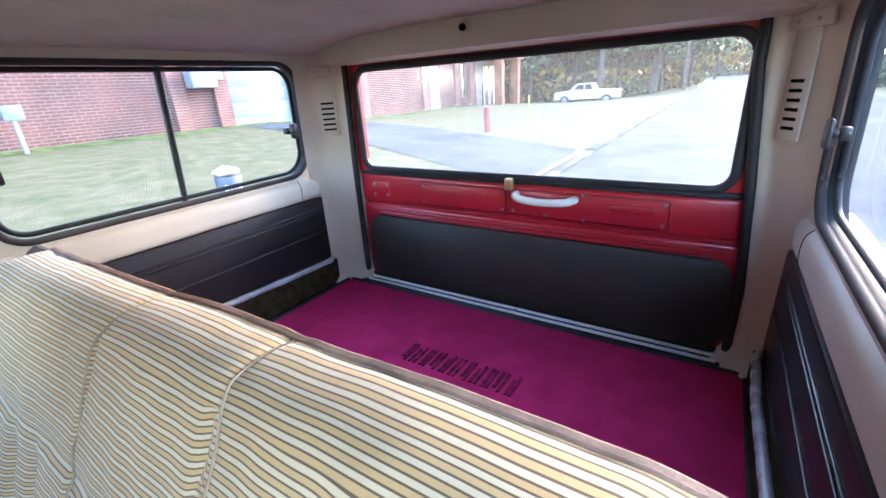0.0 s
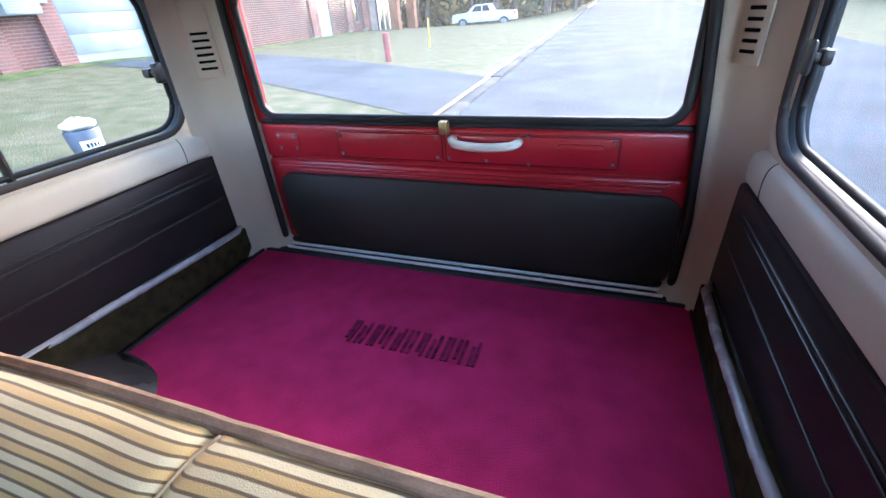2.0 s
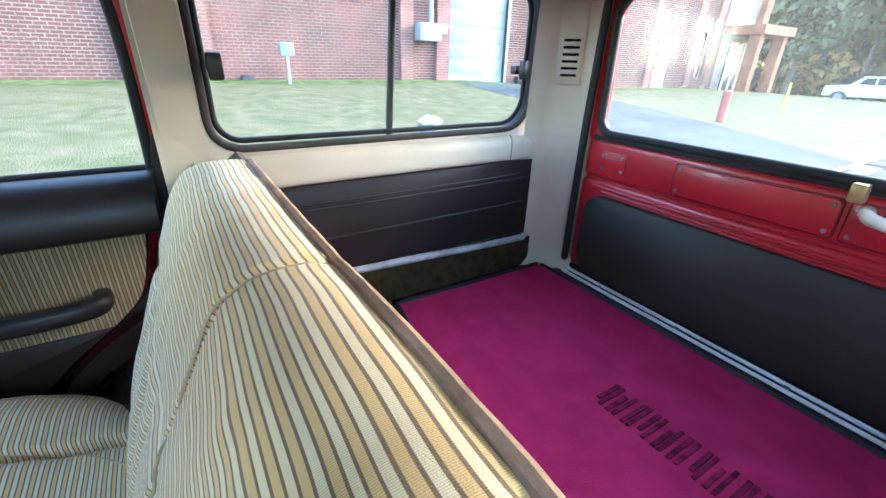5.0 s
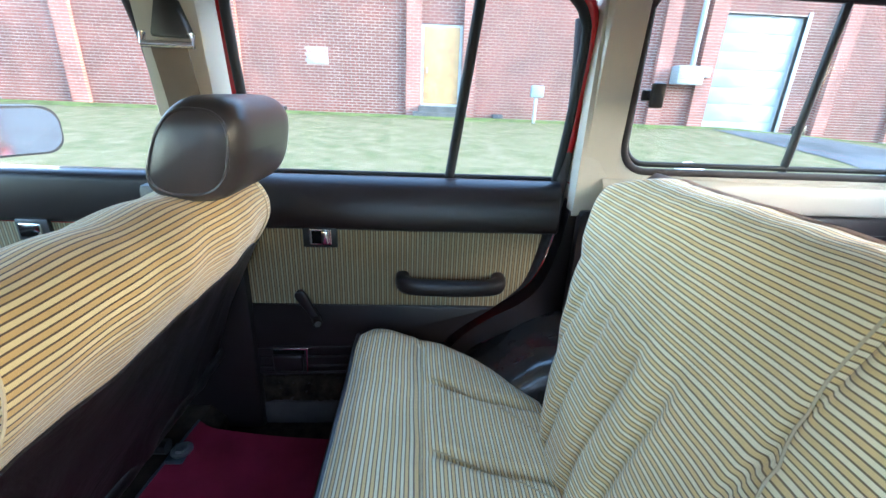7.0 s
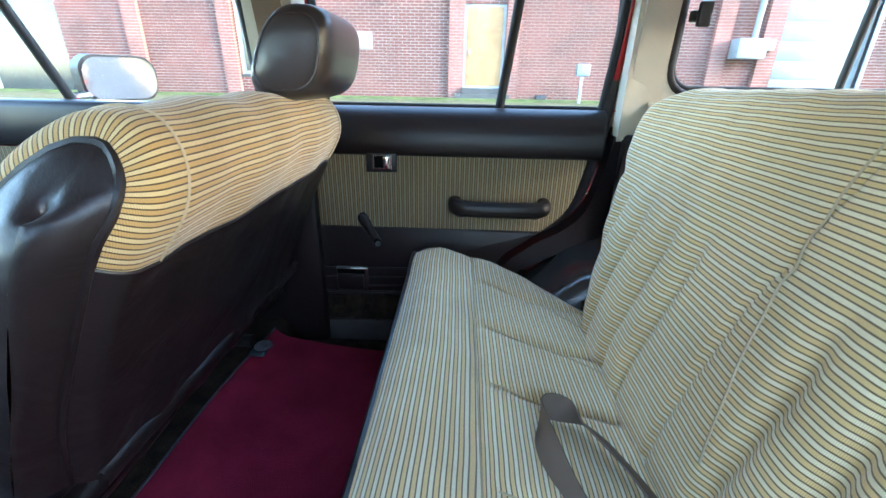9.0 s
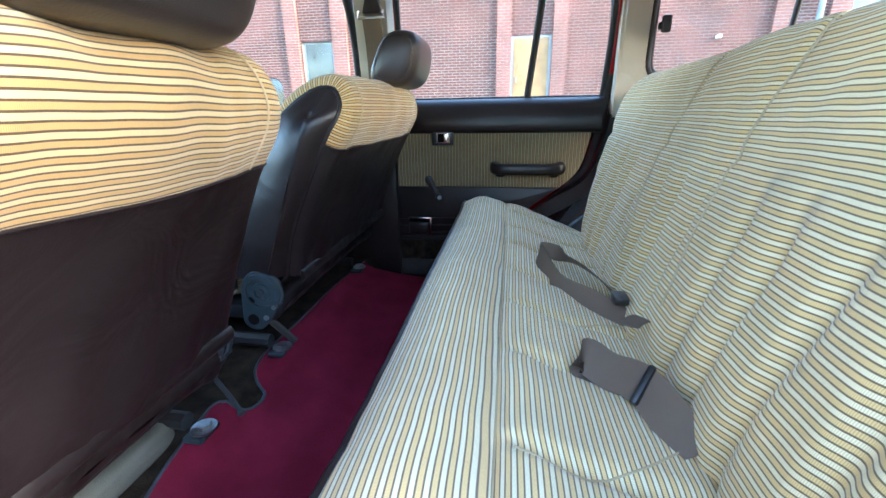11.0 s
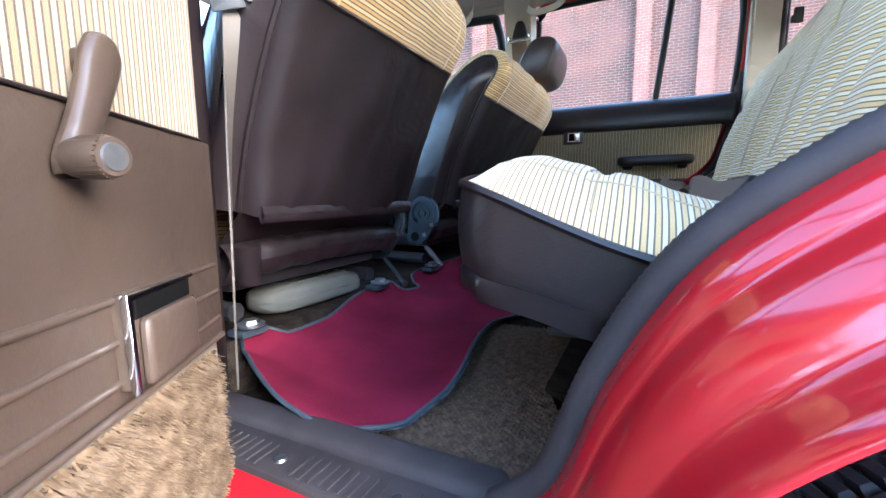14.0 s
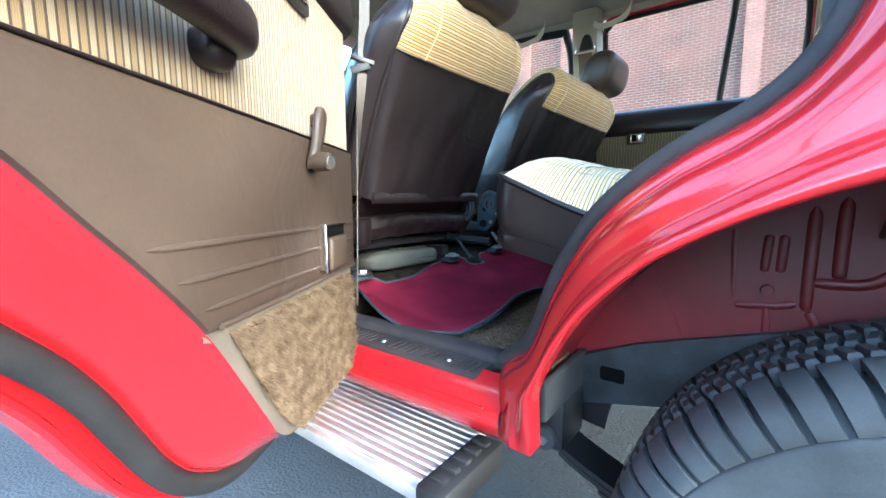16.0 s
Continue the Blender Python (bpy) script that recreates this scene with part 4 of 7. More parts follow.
# centre pillars, C pillars, front doors
for sx in (-1, 1):
    bm = bmesh.new()
    if sx > 0:
        bx(bm, 0.726, 0.80, -0.80, -0.762, 0.58, 1.24, 0.012)
    else:
        bx(bm, sx * 0.70, sx * 0.80, -0.90, -0.70, 0.56, 1.22, 0.015)
    part("centre_pillar", bm, VINYL if sx > 0 else VINYL, car, "brown trimmed centre pillar", True)
    bm = bmesh.new()
    if sx > 0:
        bx(bm, 0.726, 0.79, -0.80, -0.762, 1.20, 1.68, 0.012)
    else:
        bx(bm, sx * 0.675, sx * 0.765, -0.80, -0.685, 1.20, 1.68, 0.015)
    bmesh.ops.transform(bm, matrix=Matrix.Translation((sx * 0.72, 0, 1.2)) @ Matrix.Rotation(sx * radians(-8), 4, "Y") @ Matrix.Translation((-sx * 0.72, 0, -1.2)), verts=bm.verts)
    part("centre_pillar_upper", bm, BEIGE, car, "beige upper centre pillar", True)
    plate("rear_door_pillar", "x", [(0.048, 1.17), (0.135, 1.17), (0.13, 1.30), (0.125, 1.68), (0.05, 1.68), (0.055, 1.4)], lambda y, z: sx * (0.712 - 0.05 * max(0, z - 1.27) / 0.4), lambda y, z: sx * (0.80 - 0.05 * max(0, z - 1.27) / 0.4), BEIGE, car, "beige pillar behind the rear door", 0.006)
    # opening trim strip beside the rear door
    e = [Vector((sx * 0.782, y - 0.003, z + 0.003)) for y, z in [tuple(p) for p in smooth_line(DOOR_EDGE + [(0.046, 1.40), (0.036, 1.58)], 26)]]
    e = even(e, 0.0032)
    tube("opening_trim", e, [0.0136 + 0.0009 * (i % 2) for i in range(len(e))], SEAL, car, "dark brown ribbed opening trim", 10)
    jl = [tuple(p) for p in smooth_line(DOOR_EDGE, 4)]
    w = [(y + 0.02, z) for y, z in jl] + [(0.30, 1.19), (0.30, 0.80), (-0.10, 0.62), (-0.346, 0.56)]
    plate("jamb_trim", "x", [(y + 0.012, z) for y, z in jl] + [(0.12, 1.19), (0.1175, 0.918), (-0.021, 0.887), (-0.148, 0.821), (-0.2525, 0.725), (-0.307, 0.6475)], sx * 0.72, sx * 0.775, VINYL, car, "dark brown vinyl jamb trim")


def front_door(sx):
    d = thing("front_door", (sx * 0.87, -1.75, 0.6), "closed red front door with brown vinyl top and striped cloth", "car door")
    X = lambda v: sx * v
    plate("outer_skin", "x", [(-1.86, 0.575), (-0.83, 0.575), (-0.83, 1.215), (-1.86, 1.215)], X(0.80), X(0.872), RED, d, "", 0.006)
    part("padded_top", bx(bmesh.new(), X(0.725), X(0.80), -1.84, -0.84, 1.12, 1.238, 0.02, 3), VINYL, d, "dark brown padded top", True)
    part("lower_panel", bx(bmesh.new(), X(0.74), X(0.80), -1.70, -0.84, 0.62, 0.95, 0.006), VINYL, d, "brown vinyl lower panel", True)
    vs, fs, uv = grid(lambda s, t: (Vector((X(0.735), -1.70 + 0.86 * s, 0.95 + 0.17 * t)), (-1.7 + 0.86 * s, t)), 2, 2)
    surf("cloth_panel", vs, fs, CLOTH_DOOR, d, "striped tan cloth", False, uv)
    hb = part("handle_bezel", bx(bmesh.new(), X(0.724), X(0.736), -1.19, -1.12, 1.08, 1.13, 0.004), BLACK, d, "", True)
    part("handle_lever", bx(bmesh.new(), X(0.716), X(0.728), -1.178, -1.132, 1.09, 1.122, 0.003), CHROME, hb, "chrome lever", True)
    tum = lambda z: 0.80 - 0.085 * (z - 1.24) / 0.4
    fp = [(-0.845, 1.22), (-0.84, 1.45), (-0.86, 1.6), (-0.92, 1.632), (-1.38, 1.632), (-1.50, 1.58), (-1.80, 1.24)]
    path = [Vector((X(tum(z)), y, z)) for y, z in [tuple(q) for q in smooth_line(fp, 4)]]
    tube("window_frame", path, 0.018, RUBBER, d, "dark window frame")
    tube("divider", [(X(0.80), -1.37, 1.236), (X(0.725), -1.47, 1.60)], 0.012, RUBBER, d, "black quarter-light divider")
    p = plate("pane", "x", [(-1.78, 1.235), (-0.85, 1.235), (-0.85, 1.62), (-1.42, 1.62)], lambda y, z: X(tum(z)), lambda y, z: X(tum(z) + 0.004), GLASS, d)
    p.visible_shadow = False
    # mirror
    vs, fs = tube_geo([(X(0.84), -1.40, 1.24), (X(0.90), -1.395, 1.245), (X(0.93), -1.375, 1.26)], 0.012, 8)
    surf("mirror_arm", vs, fs, CHROME, d, "chrome mirror arm")
    m = Matrix.Translation((X(0.965), -1.345, 1.288)) @ Matrix.Rotation(sx * radians(25), 4, "Z") @ Matrix.Rotation(radians(-3), 4, "X")
    for nm, mat, y0, y1, g in (("mirror_shell", BLACK, -0.045, -0.004, 0.0), ("mirror_glass", MIRROR, -0.004, 0.001, 0.006)):
        pts = rrect(-0.105 + g, 0.105 - g, -0.063 + g, 0.063 - g, 0.045)
        bm = bmesh.new()
        a = [bm.verts.new(v) for v in on("y", pts, y0)]
        b = [bm.verts.new(v) for v in on("y", pts, y1)]
        bm.faces.new(a)
        bm.faces.new(b[::-1])
        for i in range(len(pts)):
            bm.faces.new((a[i], b[i], b[(i + 1) % len(pts)], a[(i + 1) % len(pts)]))
        bm.transform(m)
        part(nm, bm, mat, d, "", nm == "mirror_shell")
    return d


front_door(-1)
front_door(1)


# ---- seats ----
def wid(y):
    """Half width of the cushion, with rounded corners."""
    k = 1.0 if y < -0.32 else 1.0 + 1.4 * min(1, (y + 0.32) / 0.08)
    return sum(wid_raw(y + d * k) for d in (-0.024, -0.016, -0.008, 0, 0.008, 0.016, 0.024)) / 7


def wid_raw(y):
    return lerp(y, [(-0.44, 0.63), (-0.428, 0.672), (-0.405, 0.697), (-0.37, 0.704), (-0.19, 0.702), (-0.155, 0.682), (-0.11, 0.63), (-0.06, 0.55), (0.0, 0.50)])


CUSHION = []


def bench_z(x, y):
    """Height of the bench cushion at a place."""
    return min(CUSHION, key=lambda v: (v.x - x) ** 2 + (v.y - y) ** 2).z


def rear_bench():
    b = thing("rear_bench_seat", (0, -0.2, 0.74), "rear bench seat in tan striped cloth with brown vinyl sides", "car seat")
    y0, y1 = -0.437, 0.0

    def top(s, t):
        y = y0 + (y1 - y0) * s
        w = wid(y)
        k = 2 * t - 1
        k = math.copysign(1 - (1 - abs(k)) ** 1.25, k)
        x = k * w
        ex = 1 - abs(k)
        edge = 0.045 * (1 - min(1, ex * w / 0.09)) ** 2.2
        fe = 0.045 * (1 - min(1, (y - y0) / 0.075)) ** 2.2
        ze = sum(lerp(y + d, [(-0.437, 0.890), (-0.40, 0.882), (-0.354, 0.861), (-0.30, 0.838), (-0.255, 0.821), (-0.21, 0.809), (-0.16, 0.802), (0, 0.80)]) for d in (-0.03, -0.015, 0, 0.015, 0.03)) / 5
        crown = lerp(y, [(-0.437, 0.03), (-0.36, 0.058), (-0.25, 0.074), (-0.12, 0.052), (0, 0.03)])
        inn = min(1, ex * w / 0.14)
        z = ze + crown * (1 - (1 - inn) ** 2.2) - fe * inn * 0.7
        groove = 0
        if s > 0.33:
            for gx in (-0.47, -0.30, -0.15, 0.02, 0.17, 0.32, 0.49):
                groove += 0.015 * math.exp(-((x - gx) / 0.010) ** 2) * min(1, (s - 0.33) * 8)
        groove += 0.013 * math.exp(-((s - 0.33) / 0.022) ** 2) * (1 if abs(x) < 0.6 else 0.4)
        z += inn * 0.006 * noise.noise(Vector((x * 5, y * 6, 2))) + inn * 0.0022 * noise.noise(Vector((x * 22, y * 26, 8))) - groove * min(1, ex * w / 0.05)
        return Vector((x, y, z)), (x, y * 1.02 + 0.003 * math.sin(x * 7) - 0.35 * groove + 0.0014 * noise.noise(Vector((x * 14, y * 4, 3))))
    vs, fs, uv = grid(top, 72, 300)
    clear_wheel(vs)
    CUSHION.extend(Vector(v) for v in vs[::3])
    surf("cushion_top", vs, fs, CLOTH, b, "tan and cream striped cloth cushion", True, uv)
    tube("seam", [vs[24 * 301 + j] + Vector((0, 0, 0.001)) for j in range(10, 292, 3)], 0.0013, SEAM, b, "", 5)
    for gx in (-0.47, -0.30, -0.15, 0.02, 0.17, 0.32, 0.49):
        j = min(range(301), key=lambda j: abs(vs[40 * 301 + j].x - gx))
        tube("seam", [vs[i * 301 + j] + Vector((0, 0, 0.0008)) for i in range(27, 66, 3)], 0.0013, SEAM, b, "", 5)
    for sg in (-1, 1):
        line = []
        for i in range(5, 50, 3):
            edge_x = wid(vs[i * 301].y) - 0.075
            j = min(range(301), key=lambda j: abs(vs[i * 301 + j].x - sg * edge_x))
            line.append(vs[i * 301 + j] + Vector((0, 0, 0.0006)))
        tube("seam", line, 0.0011, STITCH, b, "pale stitched seam", 6)
    rim = [vs[i * 301] for i in range(73)][::-1] + [vs[j] for j in range(0, 301)] + [vs[i * 301 + 300] for i in range(73)]
    tube("piping", rim[::2], 0.005, VINYL, b, "dark vinyl piping", 6)

    def base_z(y):
        return lerp(y, [(-0.44, 0.793), (-0.426, 0.791), (-0.343, 0.775), (-0.273, 0.757), (0.0, 0.745)])

    def skirt(s, t):
        p = rim[min(len(rim) - 1, round(s * (len(rim) - 1)))]
        zb = base_z(p.y)
        z = p.z + (zb - p.z) * t
        out = 0.007 * math.sin(math.pi * t)
        d = Vector((p.x, (p.y + 0.1) * 0.8, 0)).normalized()
        wr = 0.004 * noise.noise(Vector((p.x * 9, p.y * 9, z * 6)))
        return Vector((p.x, p.y, z)) + d * (out + wr), (s, t)
    vs2, fs2, uv2 = grid(skirt, 150, 10)
    clear_wheel(vs2)
    surf("cushion_skirt", vs2, fs2, SEAT_VINYL, b, "dark brown vinyl cushion sides")

    def band(s, t):
        p = rim[min(len(rim) - 1, round(s * (len(rim) - 1)))]
        d = Vector((p.x, (p.y + 0.1) * 0.8, 0)).normalized()
        o, h = ((-0.016, 0.002), (0.001, 0.002), (0.0035, -0.001), (0.0035, -0.021), (0.001, -0.024), (-0.016, -0.024))[round(t * 5)]
        return Vector((p.x, p.y, base_z(p.y) + h)) + d * o, (s, t)
    vs2, fs2, uv2 = grid(band, 200, 5)
    clear_wheel(vs2)
    surf("base_rim", vs2, fs2, VINYL, b, "dark flat base rim")
    box("base_frame", (-0.57, 0.57, -0.38, -0.06, 0.735, 0.765), BLACK, b, 0.01, "black metal base frame")
    box("bracket", (0.58, 0.63, -0.34, -0.245, 0.712, 0.722), RAILMETAL, b, 0.003)
    # backrest
    prof = smooth_line([(-0.075, 0.80), (-0.078, 0.86), (-0.055, 0.96), (-0.018, 1.07), (0.028, 1.18), (0.072, 1.265), (0.100, 1.294), (0.125, 1.302), (0.148, 1.303), (0.160, 1.298)], 7)
    cum = [0.0]
    for p, q in zip(prof, prof[1:]):
        cum.append(cum[-1] + float(np.linalg.norm(q - p)))
    n = len(prof) - 1

    def bw(z, tail):
        return lerp(z, [(0.80, 0.48), (0.90, 0.52), (1.0, 0.555), (1.1, 0.61), (1.18, 0.655), (1.24, 0.685), (1.265, 0.685), (1.285, 0.66), (1.303, 0.61)])

    def back(s, t):
        i = round(s * n)
        y, z = prof[i]
        w = bw(z, s > 0.75)
        k = 2 * t - 1
        k = math.copysign(1 - (1 - abs(k)) ** 1.2, k)
        q = max(0, min(1, (1.2 - z) / 0.3))
        x = k * (w + 0.04 * q) + 0.075 * q
        e = (1 - min(1, (1 - abs(k)) * w / 0.10)) ** 2.2
        puff = 0.010 * noise.noise(Vector((x * 4, z * 5, 7))) + 0.0025 * noise.noise(Vector((x * 26, z * 18, 3)))
        gr = 0
        zz = z if s < 0.72 else 9
        if zz < 1.135:
            for gx in (-0.56, -0.462, -0.366, -0.271, -0.198, 0.02, 0.09, 0.30, 0.375, 0.46, 0.55):
                gr += 0.014 * math.exp(-((x - gx) / 0.013) ** 2) * min(1, (1.135 - zz) * 14)
        gr += 0.009 * math.exp(-((zz - 1.14) / 0.009) ** 2) * (1 if abs(x) < 0.6 else 0.3)
        for gx in (-0.075, 0.185):
            gr += 0.007 * math.exp(-((x - gx) / 0.006) ** 2) * (1 if zz >= 1.13 else 0.8)
        d = np.array([-0.92, 0.38]) if s < 0.6 else np.array([-0.3, 0.95])
        off = puff - gr - 0.055 * e
        y2, z2 = y + d[0] * off, z + d[1] * off
        top_ = max(0, min(1, (z - 1.2) / 0.09))
        z2 += top_ * lerp(x, [(-0.6, -0.008), (-0.2, -0.004), (0.1, 0.008), (0.5, 0.012)])
        y2 += 0.016 * max(0, (s - 0.8) / 0.2)
        return Vector((x, y2, z2)), (x, cum[i] + 0.004 * noise.noise(Vector((x * 3.5, z * 3, 4))) - 0.3 * gr + 0.0012 * noise.noise(Vector((x * 16, z * 5, 9))))
    vs, fs, uv = grid(back, n, 260)
    clear_wheel(vs)
    surf("backrest_cloth", vs, fs, CLOTH_BACK, b, "tan and cream striped cloth backrest, seams puckered", True, uv)
    for j in (0, 260):
        rimb = [vs[i * 261 + j] for i in range(n + 1)]
        tube("piping", rimb[::2], 0.005, VINYL, b, "", 6)

        def side(s, t, rimb=rimb):
            p = rimb[round(s * n)]
            yb = lerp(p.z, [(0.80, 0.06), (1.0, 0.13), (1.24, 0.215)])
            q = Vector((p.x * 0.97, max(p.y, yb - 0.02), min(p.z, 1.25)))
            m = p.lerp(q, t)
            m.x += math.copysign(0.02 * math.sin(math.pi * t), p.x)
            return m, (s, t)
        v3, f3, u3 = grid(side, n, 6)
        clear_wheel(v3)
        surf("backrest_side", v3, f3, SEAT_VINYL, b, "dark brown vinyl backrest side")
    plate("back_board", "x", [(0.06, 0.80), (0.075, 0.80), (0.160, 1.235), (0.178, 1.280), (0.178, 1.290), (0.170, 1.292), (0.154, 1.280)], -0.62, 0.62, VINYL_TAN, b, "brown vinyl-covered back board", 0.004)
    SUEDE = material("tan_suede_edge", (0.44, 0.275, 0.19), 0.88, vary=0.22, scale=22, bump=0.0008, bscale=300, spec=0.15)
    tube("board_edge", [vs[n * 261 + j] + Vector((0, 0.006, -0.004)) for j in range(12, 249, 4)], 0.0072, SUEDE, b, "tan worn edge of the back board", 8)
    # seam stitches along the top
    for gx in (-0.075, 0.185):
        j = min(range(261), key=lambda j: abs(vs[50 * 261 + j].x - gx))
        pts = [vs[i * 261 + j] + Vector((0, -0.002, 0.002)) for i in range(12, n + 1)]
        tube("seam", pts, 0.0015, STITCH, b, "pale stitched seam", 5)
    # near-black line drawn for the shade in a pucker of the cloth
    tube("pucker_shade", [(0.580, -0.079, 0.838), (0.576, -0.076, 0.858), (0.574, -0.072, 0.875), (0.570, -0.069, 0.890)], [0.0006, 0.0013, 0.0014, 0.0005], DARK_PIT, b, "dark line for the shade in a cloth pucker", 6)
    return b


rear_bench()


def front_seat(name, x0, x1, label, cut0, cut1):
    b = thing(name, ((x0 + x1) / 2, -0.95, 0.66), label, "car seat")
    xc, hw = (x0 + x1) / 2, (x1 - x0) / 2
    # back, from the rear foot over the roll to the front
    prof = smooth_line([(-0.754, 0.846), (-0.741, 0.88), (-0.705, 0.98), (-0.657, 1.09), (-0.634, 1.130), (-0.598, 1.19), (-0.598, 1.235), (-0.63, 1.268), (-0.69, 1.262), (-0.77, 1.20), (-0.865, 1.05), (-0.925, 0.92), (-0.94, 0.84)], 5)
    n = len(prof) - 1
    cum = [0.0]
    for p, q in zip(prof, prof[1:]):
        cum.append(cum[-1] + float(np.linalg.norm(q - p)))
    cut = 20

    def f(s, t, i0=0, i1=n):
        i = i0 + round(s * (i1 - i0))
        y, z = prof[i]
        k = 2 * t - 1
        k = math.copysign(1 - (1 - abs(k)) ** 1.6, k)
        w = hw * (1 - 0.10 * max(0, (z - 1.15)) / 0.12 - 0.04 * max(0, (0.95 - z) / 0.15))
        e = (1 - min(1, (1 - abs(k)) * hw / 0.03)) ** 2.4
        puff = 0.010 * (1 - k * k)
        wr = 0.008 * noise.noise(Vector((k * 2.4 + xc, z * 7 + k * 2, 5))) + 0.003 * noise.noise(Vector((k * 3.5 - z * 4, z * 15, 8))) + 0.0018 * noise.noise(Vector((k * 7, z * 6 - k, 9)))
        if i < cut:
            wr += 0.0045 * noise.noise(Vector((k * 8 + z * 6, z * 5, 2 + xc))) * math.exp(-max(0, z - 0.846) / 0.06)
            wr += 0.0035 * noise.noise(Vector((k * 5 + z * 10, z * 24, 6))) * math.exp(-abs(z - 1.09) / 0.05)
        a = min(n - 1, max(1, i))
        tg = prof[a + 1] - prof[a - 1]
        nrm = np.array([tg[1], -tg[0]]) / max(1e-6, float(np.linalg.norm(tg)))
        off = puff + wr - 0.022 * e
        return Vector((xc + k * w, y + nrm[0] * off, z + nrm[1] * off)), (xc + k * w, cum[i] + 0.0014 * noise.noise(Vector((k * 4, z, 3))))
    vs, fs, uv = grid(lambda s, t: f(s, t, 0, cut), cut, 70)
    surf("back_panel", vs, fs, SEAT_VINYL, b, "dark brown vinyl seat back, softly creased", True)
    vs2, fs2, uv2 = grid(lambda s, t: f(s, t, cut, n), n - cut, 70)
    surf("backrest_cloth", vs2, fs2, CLOTH_WARM_LIGHT, b, "golden tan striped cloth backrest, tinted for warm light", True, uv2)
    allv = [f(i / n, t)[0] for t in (0.0, 1.0) for i in range(n + 1)]
    for q, sg in ((0, -1), (1, 1)):
        loop = allv[q * (n + 1):(q + 1) * (n + 1)]
        # a soft vinyl side, slightly domed
        c = Vector((loop[0].x, 0, 0))

        def side(s, t, loop=loop, sg=sg):
            i = round(s * n)
            p = loop[i]
            zc = min(max(p.z, 0.86), 1.19)
            mid = Vector((p.x + sg * 0.030, lerp(zc, [(0.84, -0.81), (1.0, -0.745), (1.2, -0.67)]), zc))
            m = p.lerp(mid, t)
            m.x = p.x + sg * (0.034 * math.sin(t * math.pi / 2) + 0.004 * noise.noise(Vector((p.y * 8, p.z * 8, t * 2))))
            return m, (s, t)
        v3, f3, u3 = grid(side, n, 8)
        surf("side_bolster", v3, f3, SEAT_VINYL, b, "dark brown vinyl seat side")
        tube("piping", loop[::2], 0.0045, VINYL, b, "", 6)
    tube("cover_seam", [f(cut / n, t)[0] + Vector((0, 0.001, 0)) for t in [k / 30 for k in range(31)]], 0.0022, VINYL, b, "", 6)
    for xs in (x0 + 0.075, x1 - 0.075):
        t = min((k / 70 for k in range(71)), key=lambda t: abs(f(0.5, t)[0].x - xs))
        tube("seam", [f(i / n, t)[0] + Vector((0, 0.002, 0.001)) for i in range(cut, n)], 0.0014, STITCH, b, "", 5)
    def hem(s, t):
        x = x0 + 0.02 + (x1 - x0 - 0.04) * s
        pk = 0.0016 * noise.noise(Vector((x * 38, t * 1.5, 0))) + 0.003 * noise.noise(Vector((x * 9, 1, x0)))
        u = 2 * math.pi * t
        return Vector((x, -0.744 + 1.2 * pk + 0.0055 * math.cos(u), 0.849 + 0.6 * pk + 0.0135 * math.sin(u))), (s, t)
    vs, fs, uv = grid(hem, 70, 14)
    surf("hem", vs, fs, SEAT_VINYL, b, "gathered vinyl hem")
    # cushion
    def cush(s, t):
        a = 2 * math.pi * s
        y = -1.06 + 0.24 * math.copysign(abs(math.cos(a)) ** 0.6, math.cos(a))
        z = 0.83 + 0.075 * math.copysign(abs(math.sin(a)) ** 0.6, math.sin(a))
        k = 2 * t - 1
        sh = 1 - 0.12 * abs(k) ** 8
        return Vector((xc + k * hw * 0.9, -1.13 + (y + 1.06) * sh, 0.83 + (z - 0.83) * sh)), (xc + k * hw, a * 0.12)
    vs, fs, uv = grid(cush, 28, 16)
    surf("cushion", vs, fs, CLOTH_WARM_LIGHT, b, "striped cloth seat cushion", True, uv)
    def valance(s, t):
        u = 2 * math.pi * t
        x = x0 + (x1 - x0) * s
        r = 0.030 + 0.004 * noise.noise(Vector((s * 9, x0, 3))) + 0.003 * noise.noise(Vector((s * 22, u * 0.8, 5)))
        return Vector((x, -0.815 + r * (0.75 + 0.25 * math.sin(u)) * math.cos(u) + 0.009 * noise.noise(Vector((s * 7, u * 0.5, 1))), 0.772 + 0.008 * math.sin(math.pi * s) + r * math.sin(u))), (s, t)
    vs, fs, uv = grid(valance, 60, 18)
    surf("valance", vs, fs, SEAT_VINYL, b, "loose gathered vinyl valance")
    # dark sheet added where the gap under the seat back lies in shade
    plate("gap_shade_sheet", "x", [(-0.762, 0.862), (-0.770, 0.862), (-0.855, 0.775), (-0.847, 0.770)], x0 + 0.012, x1 - 0.012, VINYL, b, "dark sheet filling the shaded gap under the back")
    box("under_frame", (x0 + 0.03, x1 - 0.03, -1.28, -0.84, 0.72, 0.76), BLACK, b, 0.01, "black seat frame")
    return b


driver = front_seat("front_seat", 0.235, 0.695, "driver's seat with dark brown vinyl back and golden striped cloth", 0, 0)
passenger = front_seat("front_seat", -0.655, 0.015, "wide passenger seat with dark brown vinyl back and striped cloth", 0, 0)


